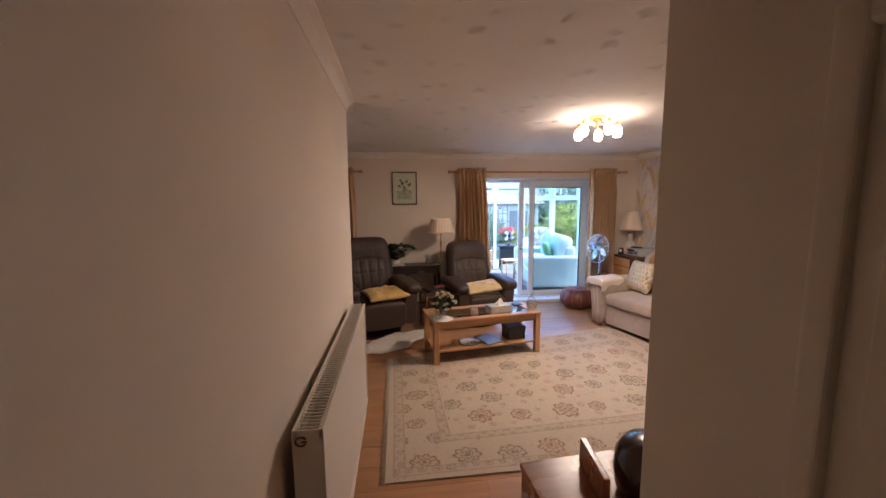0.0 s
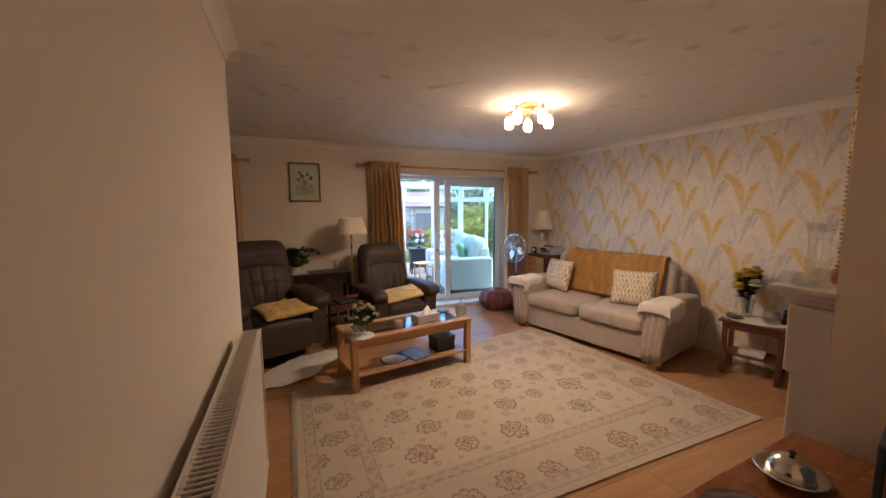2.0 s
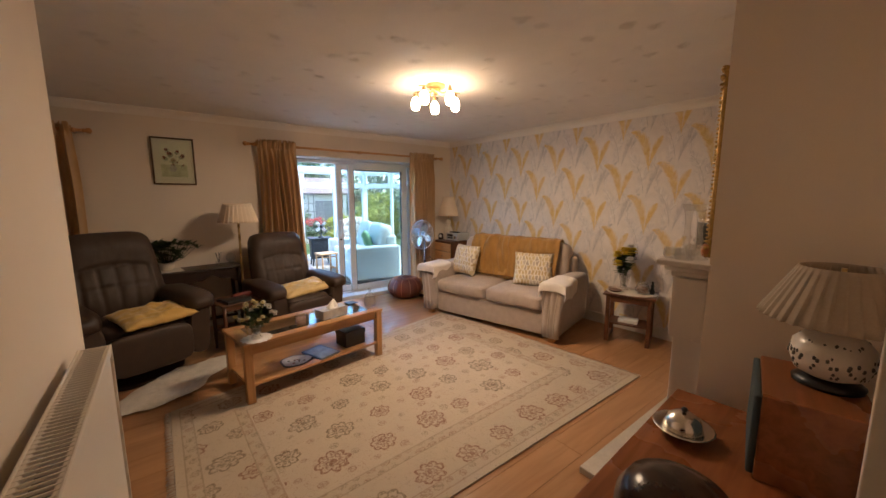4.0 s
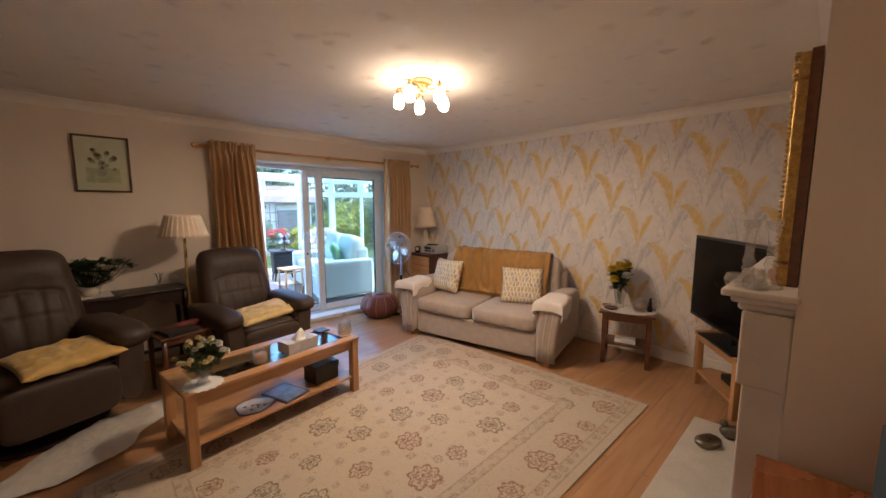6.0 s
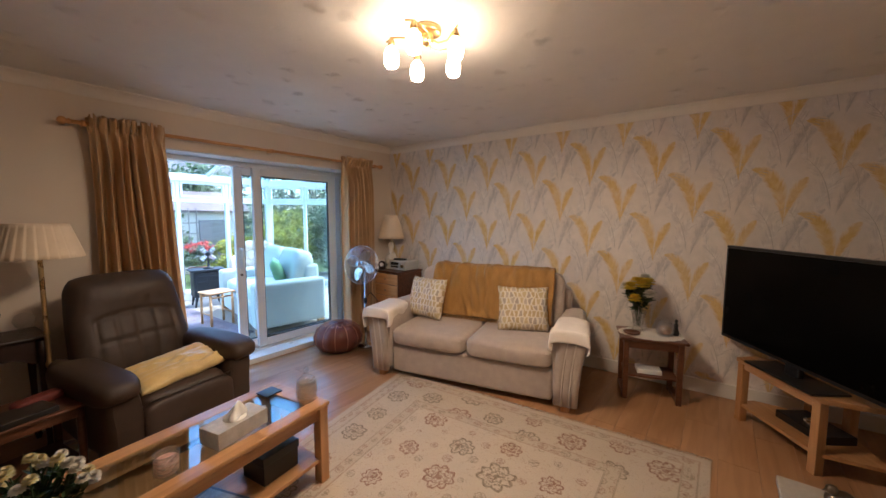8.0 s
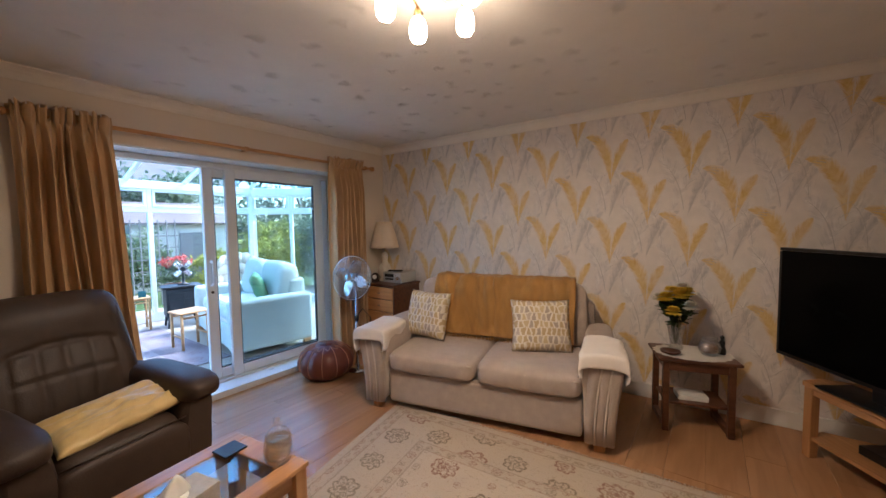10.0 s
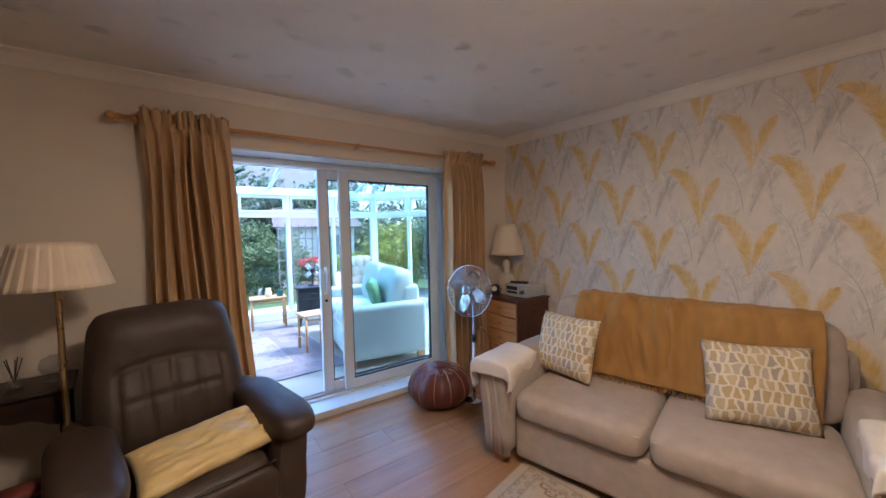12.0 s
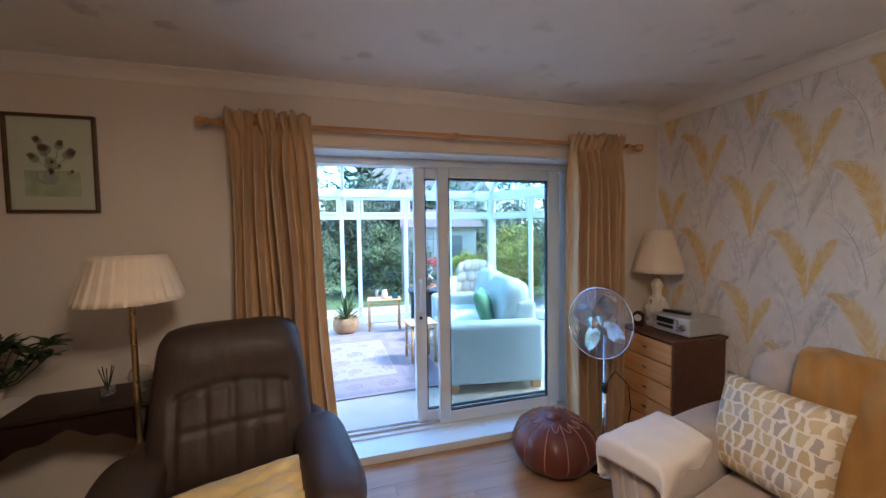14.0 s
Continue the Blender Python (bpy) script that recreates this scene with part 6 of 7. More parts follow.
tl = thing("table_lamp", (3.975, 5.50, CHH), "pierced cream ceramic table lamp with a bell shade", "table lamp")
part("base", lathe([(0.0, 0.0), (0.065, 0.0), (0.068, 0.02), (0.05, 0.035), (0.06, 0.07), (0.072, 0.12), (0.055, 0.18), (0.028, 0.225), (0.032, 0.26), (0.04, 0.30), (0.025, 0.335), (0.012, 0.345), (0.0, 0.346)], 30), CERAMIC, tl)
lat = bmesh.new()
for k in range(10):
    for s in (1, -1):
        merge(lat, tube([(r * math.cos(a0 + s * z * 9 + k * 0.628), r * math.sin(a0 + s * z * 9 + k * 0.628), z) for a0, r, z in ((0, 0.055, 0.05), (0, 0.066, 0.08), (0, 0.075, 0.12), (0, 0.068, 0.15), (0, 0.058, 0.18), (0, 0.04, 0.21))], 0.005, 5))
part("lattice", lat, CERAMIC, tl, "pierced lattice relief", "stuff")
part("stem", tube([(0, 0, 0.34), (0, 0, 0.46)], 0.006, 10), BRASS, tl)
thick(part("shade", pleated_shade(0.168, 0.082, 0.305, 0.392, 8, 0.03, 0.14), SHADE, tl, "cream bell shaped fabric shade"), 0.002)
stx = thing("stereo", (3.875, 5.315, CHH), "small silver stereo on the chest of drawers", "stereo", rz=-88)
part("case", rbox(0.27, 0.27, 0.115, (0.02, 0.137, 0.0635), 0.006), PLASTIC_G, stx)
part("display", rbox(0.13, 0.006, 0.035, (-0.02, -0.001, 0.085), 0.002), BLACK, stx)
part("disc_tray", rbox(0.12, 0.006, 0.02, (-0.02, -0.001, 0.045), 0.002), BLACK, stx)
part("volume_knob", tube([(0.115, 0.0, 0.06), (0.115, -0.018, 0.06)], 0.02, 18), CHROME, stx)
for k in range(4):
    part("button", rbox(0.012, 0.008, 0.01, (0.075, -0.002, 0.035 + 0.02 * k), 0.002), CHROME, stx)
part("foot", boxes(((0.02, 0.02, 0.006), (-0.09, 0.03, 0.003)), ((0.02, 0.02, 0.006), (0.13, 0.03, 0.003)), ((0.02, 0.02, 0.006), (-0.09, 0.17, 0.003)), ((0.02, 0.02, 0.006), (0.13, 0.17, 0.003))), BLACK, stx)
solo("remote_control", rbox(0.17, 0.045, 0.018, (0, 0, 0.009), 0.005), BLACK, "black remote control on the stereo", "remote", at=(3.97, 5.33, CHH + 0.122), rz=-70)
ck = thing("mantel_clock", (3.84, 5.53, CHH), "small dark wooden arched clock", "clock", rz=-55)
part("case", merge(rbox(0.075, 0.045, 0.07, (0, 0, 0.035), 0.005), tube([(0, -0.022, 0.07), (0, 0.022, 0.07)], 0.037, 20)), MAHOG, ck)
part("dial", tube([(0, -0.0225, 0.062), (0, -0.026, 0.062)], 0.025, 20), PAPERW, ck)
solo("fan_cable", tube([(3.33, 5.25, 0.55), (3.42, 5.28, 0.60), (3.56, 5.32, 0.48), (3.62, 5.36, 0.3), (3.64, 5.42, 0.08), (3.62, 5.5, 0.006)], 0.004, 6), BLACK, "thin black cable hanging by the chest", "cable")

# ---- side table with flowers, by the papered wall ----
s2 = thing("side_table", (4.00, 2.50, 0), "dark wooden side table by the papered wall", "table", rz=-72)
part("tabletop", rbox(0.48, 0.36, 0.022, (0, 0, 0.50), 0.01), WALNUT, s2)
for x in (-0.19, 0.19):
    for y in (-0.14, 0.14):
        part("leg", rbox(0.04, 0.04, 0.49, (x, y, 0.245), 0.006), WALNUT, s2)
    part("side_rail", rbox(0.035, 0.26, 0.04, (x, 0, 0.03), 0.004), WALNUT, s2)
    part("apron", rbox(0.02, 0.26, 0.06, (x, 0, 0.455), 0.003), WALNUT, s2)
for y in (-0.14, 0.14):
    part("apron", rbox(0.36, 0.02, 0.06, (0, y, 0.455), 0.003), WALNUT, s2)
part("lower_shelf", rbox(0.38, 0.26, 0.016, (0, 0, 0.19), 0.003), WALNUT, s2)
S2Z = 0.511
solo("doily", surf(lambda u, v: Vector((v * 0.24 * (1 + 0.03 * math.cos(20 * 2 * math.pi * u)) * math.cos(2 * math.pi * u), v * 0.175 * (1 + 0.03 * math.cos(20 * 2 * math.pi * u)) * math.sin(2 * math.pi * u), 0.0015)), 100, 4, True), LACE, "oval white lace cloth on the side table", "doily", at=(4.0, 2.5, S2Z), rz=-72)
bouquet("flower_vase", (4.05, 2.60, S2Z + 0.002), "yellow and white chrysanthemums in a glass vase", 15, 0.15, 0.45, [PETAL_Y, PETAL_Y, PETAL_W], HOUSEPL, [(0.0, 0.0), (0.045, 0.0), (0.046, 0.012), (0.036, 0.03), (0.045, 0.10), (0.058, 0.17), (0.054, 0.17), (0.04, 0.10), (0.032, 0.035), (0.0, 0.03)], 5, 0.060, 12)
pj = thing("potpourri_jar", (4.02, 2.40, S2Z + 0.002), "round glass jar of potpourri with a lid", "jar")
part("body", lathe([(0.0, 0.0), (0.045, 0.0), (0.065, 0.03), (0.068, 0.06), (0.05, 0.10), (0.045, 0.105), (0.047, 0.098), (0.063, 0.06), (0.06, 0.03), (0.0, 0.006)], 28), CRYSTAL, pj)
part("contents", blob(0.105, 0.105, 0.07, (0, 0, 0.042), 1, 0.9, 20, wob=0.2), mat("dried_petals", (0.30, 0.17, 0.10), 0.9, var=0.8, scale=60), pj)
part("lid", lathe([(0.0, 0.105), (0.05, 0.105), (0.045, 0.12), (0.012, 0.13), (0.0, 0.14)], 24), CRYSTAL, pj)
solo("figurine", lathe([(0.0, 0.0), (0.022, 0.0), (0.024, 0.03), (0.014, 0.06), (0.018, 0.085), (0.008, 0.10), (0.014, 0.12), (0.0, 0.135)], 14), BLACK, "small black carved figurine on the side table", "figurine", at=(4.08, 2.33, S2Z + 0.002))
solo("trinket_dish", lathe([(0.0, 0.004), (0.03, 0.0), (0.06, 0.012), (0.065, 0.022), (0.055, 0.018), (0.0, 0.01)], 24), WALNUT, "shallow brown trinket dish", "dish", at=(3.90, 2.62, S2Z + 0.002))
solo("book", rbox(0.18, 0.13, 0.035, (0, 0, 0.0175), 0.004), PAPERW, "pale book on the side table shelf", "book", at=(3.98, 2.5, 0.198), rz=-72)

# ---- television and its corner stand ----
P, Q = Vector((3.465, 1.59)), Vector((3.974, 1.943))
ux, uy = (Q - P).normalized()
tvs = thing("television_stand", (P.x, P.y, 0), "light oak corner television stand", "stand", rz=math.degrees(math.atan2(uy, ux)))
TW, TDp, TZ = 0.62, 0.42, 0.46
outline = [(0, 0), (TW, 0), (TW + 0.02, -0.14), (TW * 0.72, -TDp), (TW * 0.28, -TDp), (-0.14, -0.30), (-0.02, -0.05)]
bm = shape(outline, TZ - 0.03, TZ)
bmesh.ops.bevel(bm, geom=bm.edges[:], offset=0.004, segments=1, affect="EDGES")
part("top", bm, OAK, tvs)
part("lower_shelf", shape([(x * 0.95 + 0.015, y * 0.9 - 0.02) for x, y in outline], 0.11, 0.13), OAK, tvs)
for x, y in ((0.03, -0.035), (TW - 0.03, -0.035), (TW * 0.70, -TDp + 0.05), (TW * 0.30, -TDp + 0.05)):
    part("leg", rbox(0.05, 0.05, TZ - 0.03, (x, y, (TZ - 0.03) / 2), 0.004), OAK_Y, tvs)
part("front_rail", rbox(TW - 0.1, 0.022, 0.045, (TW / 2, -0.03, TZ - 0.052), 0.003), OAK, tvs)
tv = thing("television", (3.74, 1.675, TZ), "black flat screen television, switched off", "television", rz=math.degrees(math.atan2(uy, ux)))
part("screen", rbox(1.16, 0.006, 0.67, (0, 0.025, 0.44), 0.002), SCREEN, tv)
part("bezel", boxes(((1.20, 0.04, 0.02), (0, 0.005, 0.785)), ((1.20, 0.04, 0.028), (0, 0.005, 0.095)), ((0.02, 0.04, 0.662), (-0.59, 0.005, 0.44)), ((0.02, 0.04, 0.662), (0.59, 0.005, 0.44)), ((1.16, 0.03, 0.662), (0, 0.0, 0.44))), BLACK, tv)
part("neck", rbox(0.10, 0.04, 0.10, (0, -0.01, 0.06), 0.008), BLACK, tv)
part("foot", rbox(0.50, 0.22, 0.014, (0, 0.0, 0.007), 0.006), BLACK, tv)
dv = thing("media_box", (3.80, 1.55, 0.13), "black media box on the stand's lower shelf", "media box", rz=35)
part("case", rbox(0.32, 0.2, 0.05, (0, 0, 0.025), 0.005), BLACK, dv)
part("disc", lathe([(0.0, 0.05), (0.05, 0.05), (0.05, 0.056), (0.0, 0.058)], 20), SILVER, dv)

# ---- mantel and hearth ornaments ----
for x, y in ((2.09, 1.415), (2.02, 1.348)):
    cs = thing("candlestick", (x, y, 1.2225), "tall cut crystal candlestick on the mantel", "candlestick", "mantel candlesticks")
    part("stick", lathe([(0.0, 0.0), (0.048, 0.0), (0.046, 0.007), (0.028, 0.02), (0.015, 0.042), (0.026, 0.056), (0.016, 0.07), (0.025, 0.085), (0.018, 0.10), (0.015, 0.15), (0.019, 0.20), (0.029, 0.225), (0.031, 0.245), (0.026, 0.245), (0.018, 0.215), (0.0, 0.21)], 40, ribs=8, amp=0.05), CRYSTAL, cs)
    cs.scale = (0.8, 0.8, 0.95)
for x, y in ((1.955, 1.345), (1.985, 1.40), (2.16, 1.375)):
    solo("tealight_holder", lathe([(0.0, 0.0), (0.03, 0.0), (0.036, 0.02), (0.03, 0.045), (0.025, 0.045), (0.03, 0.02), (0.0, 0.01)], 16, ribs=8, amp=0.08), CRYSTAL, "small cut crystal tealight holder on the mantel", "candle holder", "tealight holders", at=(x, y + 0.03, 1.2225))
solo("ornament", blob(0.04, 0.035, 0.06, (0, 0, 0.03), 0.9, 0.8, 18, wob=0.15), mat("orange_ceramic", (0.45, 0.16, 0.05), 0.3, var=0.4, scale=30), "small orange ceramic ornament on the mantel", "ornament", at=(2.11, 1.345, 1.2225))
hd_ = thing("trinket_box", (2.98, 1.626, 0.04), "oval pewter trinket box on the hearth", "box", rz=-25)
part("body", blob(0.16, 0.10, 0.05, (0, 0, 0.022), 0.7, 0.5, 24), PEWTER, hd_)
part("rim", tube([(0.078 * math.cos(a / 20 * math.pi), 0.048 * math.sin(a / 20 * math.pi), 0.03) for a in range(41)], 0.005, 6), BRASS, hd_)
bd = solo("bird_ornament", merge(blob(0.13, 0.09, 0.085, (0, 0, 0.043), 0.9, 0.9, 20), merge(blob(0.05, 0.045, 0.05, (0.045, 0, 0.095), 1, 1, 14), tube([(0.06, 0, 0.095), (0.085, 0, 0.088)], [0.01, 0.002], 6))), PEWTER, "grey pewter bird ornament on the hearth", "ornament", at=(3.16, 1.54, 0.04), rz=120)
cb = thing("iron_ornament", (2.95, 1.42, 0.04), "small black iron fireside ornament", "ornament")
for k in range(6):
    part("scroll", tube([(0.05 * math.cos(a / 5 + k), 0.05 * math.sin(a / 5 + k) * (0.4 + 0.1 * k), 0.01 + a * 0.007) for a in range(14)], 0.008, 6), IRON, cb)

# ---- sideboard in the alcove ----
sb = thing("sideboard", (1.28, 1.056, 0), "teak sideboard in the alcove beside the chimney breast", "sideboard", rz=3.5)
SW, SD, SZ = 1.18, 0.46, 0.70
part("top", rbox(SW, SD, 0.022, (0, 0, SZ - 0.011), 0.004), TEAK, sb)
part("carcass", boxes(((0.02, SD - 0.02, 0.5), (-SW / 2 + 0.012, 0, 0.425)), ((0.02, SD - 0.02, 0.5), (SW / 2 - 0.012, 0, 0.425)), ((SW - 0.05, SD - 0.03, 0.02), (0, 0, 0.185)), ((SW - 0.05, 0.012, 0.48), (0, -SD / 2 + 0.02, 0.43))), TEAK, sb)
for i in range(3):
    x = -SW / 2 + 0.025 + (SW - 0.05) * (i + 0.5) / 3
    d = part("door", rbox((SW - 0.06) / 3, 0.02, 0.47, (x, SD / 2 - 0.015, 0.435), 0.003), TEAK, sb)
    part("handle", rbox(0.10, 0.014, 0.012, (x, SD / 2 + 0.002, 0.62), 0.004), WALNUT, d)
for x in (-SW / 2 + 0.07, SW / 2 - 0.07):
    for y in (-SD / 2 + 0.06, SD / 2 - 0.06):
        part("leg", tube([(x, y, 0), (x, y, 0.176)], [0.013, 0.02], 10), TEAK, sb)
dish = thing("butter_dish", (1.54, 1.195, SZ), "silver plated domed dish with a black knob", "dish")
part("tray", lathe([(0.0, 0.012), (0.06, 0.008), (0.07, 0.015), (0.105, 0.03), (0.115, 0.036), (0.105, 0.036), (0.07, 0.022), (0.0, 0.02)], 40, ribs=20, amp=0.012), SILVER, dish)
part("dome", lathe([(0.072, 0.02), (0.074, 0.035), (0.066, 0.06), (0.048, 0.08), (0.02, 0.09), (0.0, 0.092)], 32), SILVER, dish)
part("knob", blob(0.024, 0.024, 0.022, (0, 0, 0.103), 1, 1, 12), BLACK, dish)
for a in range(3):
    part("foot", tube([(0.06 * math.cos(a * 2.09), 0.06 * math.sin(a * 2.09), 0), (0.055 * math.cos(a * 2.09), 0.055 * math.sin(a * 2.09), 0.013)], 0.007, 8), SILVER, dish)
dish.scale = (0.78, 0.78, 0.84)
sp = thing("loudspeaker", (1.66, 0.925, SZ), "teak cased loudspeaker with a dark cloth front", "loudspeaker", rz=12)
part("cabinet", rbox(0.34, 0.22, 0.25, (0, 0, 0.125), 0.004), TEAK, sp)
part("grille", rbox(0.32, 0.018, 0.235, (0, 0.118, 0.125), 0.006), BLUEGLOW, sp, "dark blue grey speaker cloth")
lp = thing("table_lamp", (1.70, 0.90, SZ + 0.25), "pierced white ceramic lamp with a pleated taupe shade", "table lamp")
part("foot", lathe([(0.0, 0.0), (0.075, 0.0), (0.078, 0.01), (0.06, 0.025), (0.0, 0.025)], 24), BLACK, lp)
part("body", lathe([(0.045, 0.025), (0.075, 0.04), (0.088, 0.08), (0.085, 0.12), (0.06, 0.148), (0.02, 0.155), (0.0, 0.155)], 28), CERAMIC, lp)
# the body is uncut: dark blobs on it paint the shade inside its piercing
hole_shade = bmesh.new()
rg = random.Random(7)
for i in range(160):
    a, z = rg.uniform(0, 6.28), rg.uniform(0.045, 0.135)
    r = 0.089 - 0.02 * abs(z - 0.085) / 0.05
    merge(hole_shade, blob(0.010, 0.010, 0.014, (r * math.cos(a), r * math.sin(a), z), 1, 1, 6))
part("piercing", hole_shade, mat("pierced_shadow", (0.10, 0.09, 0.08), 0.8), lp, "dark blobs standing in for shaded piercing", "stuff")
thick(part("shade", pleated_shade(0.168, 0.09, 0.15, 0.192, 34, 0.07), mat("taupe_silk", (0.40, 0.32, 0.24), 0.85, var=0.1), lp, "pleated taupe fabric shade"), 0.002)
part("stem", tube([(0, 0, 0.15), (0, 0, 0.34)], 0.006, 8), BRASS, lp)
tub = thing("barrel_tub", (1.04, 1.045, SZ), "dark lacquered round tub on the sideboard", "tub")
part("body", lathe([(0.0, 0.0), (0.10, 0.0), (0.115, 0.03), (0.122, 0.08), (0.117, 0.13), (0.095, 0.168), (0.05, 0.186), (0.0, 0.19)], 48), mat("dark_lacquer", (0.03, 0.014, 0.01), 0.2, var=0.3), tub)
solo("wooden_stand", rbox(0.022, 0.20, 0.09, (0, 0, 0.045), 0.004), TEAK, "small teak upright beside the tub", "stand", at=(0.885, 1.13, SZ), rz=-8)
for x, y in ((1.27, 1.13), (1.30, 1.105), (1.262, 1.095)):
    solo("crystal_drop", lathe([(0.0, 0.0), (0.012, 0.006), (0.018, 0.018), (0.012, 0.032), (0.0, 0.038)], 8), CRYSTAL, "faceted clear crystal drop on the sideboard", "ornament", "crystal drops", at=(x, y, SZ))

# ---- conservatory ----
CX0, CX1, CY0, CY1 = 0.2, 5.4, 6.04, 9.5
FACET = [(4.40, 9.5), (5.4, 8.45)]
EAVE, TRANS = 2.12, 1.76
structure("floor_conservatory", shape([(CX0, CY0), (CX1, CY0), (CX1, 8.45), (4.40, 9.5), (CX0, 9.5)], -0.15, -0.006), mat("pale_vinyl", (0.38, 0.32, 0.25), 0.35, var=0.08, scale=4), "pale wood effect conservatory floor", "floor")
structure("wall_house_outside", boxes(((8.0, 0.10, 2.4), (1.2, 5.98, H + 0.12 + 1.2)), bev=0), mat("outside_render", (0.62, 0.58, 0.52), 0.9), "house wall above the conservatory", "wall")


def bay(name, p0, p1, cuts, thick_ends=(0.10, 0.10)):
    """A glazed side from p0 to p1 with mullions at the given fractions."""
    d = Vector((p1[0] - p0[0], p1[1] - p0[1]))
    ln = d.length
    b = thing(name, (p0[0], p0[1], 0), "white plastic glazed conservatory side", "window", kind="structure", rz=math.degrees(math.atan2(d.y, d.x)))
    part("sill_rail", rbox(ln, 0.08, 0.14, (ln / 2, 0, 0.07), 0.006), UPVC, b)
    part("transom", rbox(ln, 0.075, 0.075, (ln / 2, 0, TRANS), 0.008), UPVC, b)
    part("eaves_beam", rbox(ln + 0.05, 0.13, 0.13, (ln / 2, 0, EAVE + 0.025), 0.01), UPVC, b)
    xs = [0.0] + [c * ln for c in cuts] + [ln]
    for i, x in enumerate(xs):
        w = thick_ends[0] if i == 0 else thick_ends[1] if i == len(xs) - 1 else 0.062
        part("mullion", rbox(w, 0.078, EAVE - 0.17, (x, 0, 0.14 + (EAVE - 0.17) / 2), 0.008), UPVC, b)
    for x0, x1 in zip(xs, xs[1:]):
        m, w = (x0 + x1) / 2, x1 - x0
        pa = part("pane", slab(x0 + 0.03, x1 - 0.03, -0.004, 0.004, 0.14, TRANS - 0.035), GLASS, b)
        pa.visible_shadow = False
        z0, z1 = TRANS + 0.038, EAVE - 0.04
        fa = part("fanlight", boxes(((w - 0.07, 0.05, 0.04), (m, -0.02, z0 + 0.02)), ((w - 0.07, 0.05, 0.04), (m, -0.02, z1 - 0.02)), ((0.04, 0.05, z1 - z0 - 0.08), (x0 + 0.055, -0.02, (z0 + z1) / 2)), ((0.04, 0.05, z1 - z0 - 0.08), (x1 - 0.055, -0.02, (z0 + z1) / 2)), bev=0.005), UPVC, b)
        q = part("pane", slab(x0 + 0.07, x1 - 0.07, -0.024, -0.016, z0 + 0.04, z1 - 0.04), GLASS, fa)
        q.visible_shadow = False
    return b


bay("window_bay_garden", (CX0, 9.5), FACET[0], [(1.30 - CX0) / 4.2, (1.78 - CX0) / 4.2, (2.05 - CX0) / 4.2, (2.82 - CX0) / 4.2, (3.60 - CX0) / 4.2], (0.10, 0.14))
bay("window_bay_corner", FACET[0], FACET[1], [0.5], (0.06, 0.12))
bay("window_bay_side", FACET[1], (CX1, 6.1), [0.33, 0.66], (0.06, 0.10))
bay("window_bay_left", (CX0, 6.1), (CX0, 9.5), [0.25, 0.5, 0.75], (0.10, 0.06))
rf = thing("conservatory_roof", (0, 0, 0), "glazed conservatory roof with white bars", "roof", kind="structure")
RT = 3.1


def roof_bar(p, q):
    d = Vector(q) - Vector(p)
    m = Matrix.Translation(p) @ d.to_track_quat("X", "Z").to_matrix().to_4x4()
    return rbox(d.length, 0.05, 0.06, (d.length / 2, 0, 0), 0.006, m=m)


for x in (0.3, 1.05, 1.80, 2.55, 3.30, 4.05):
    part("glazing_bar", roof_bar((x, 9.5, EAVE + 0.08), (x, CY0 + 0.02, RT)), UPVC, rf)
part("glazing_bar", roof_bar((4.40, 9.5, EAVE + 0.08), (3.6, CY0 + 0.4, RT - 0.1)), UPVC, rf)
part("glazing_bar", roof_bar((5.4, 8.45, EAVE + 0.08), (3.7, CY0 + 0.2, RT - 0.05)), UPVC, rf)
part("glazing_bar", roof_bar((5.4, 7.2, EAVE + 0.08), (4.05, CY0 + 0.1, RT - 0.1)), UPVC, rf)
part("wall_plate", rbox(5.2, 0.08, 0.12, (2.8, CY0 + 0.05, RT), 0.01), UPVC, rf)
bm = bmesh.new()
for quad in (((0.2, 9.5, EAVE + 0.09), (4.4, 9.5, EAVE + 0.09), (3.65, CY0 + 0.02, RT), (0.2, CY0 + 0.02, RT)), ((4.4, 9.5, EAVE + 0.09), (5.4, 8.45, EAVE + 0.09), (3.65, CY0 + 0.02, RT)), ((5.4, 8.45, EAVE + 0.09), (5.4, 6.06, EAVE + 0.09), (3.65, CY0 + 0.02, RT))):
    bm.faces.new([bm.verts.new(v) for v in quad])
ro = part("roof_glass", bm, glass_mat("tinted_roof_glass", (0.84, 0.93, 0.96), ior=1.004), rf, "pale blue tinted glass")
ro.visible_shadow = False
thick(ro, 0.006)

# conservatory rug
r2 = thing("rug", (1.75, 7.85, 0), "faded mauve and cream patterned rug in the conservatory", "rug", rz=2)
cr = part("woven_field", surf(lambda u, v: Vector((-1.05 + 2.03 * u, -1.13 + 2.18 * v, 0.002)), 10, 10), rug_mat("mauve_rug", 2.03, 2.18, (0.31, 0.255, 0.25), (0.18, 0.145, 0.165), (0.10, 0.075, 0.09), (0.17, 0.09, 0.09)), r2)
weave_uv(cr, 10, 10, 2.03, 2.18)
cr.data.polygons.foreach_set("use_smooth", [False] * len(cr.data.polygons))
thick(cr, 0.006)

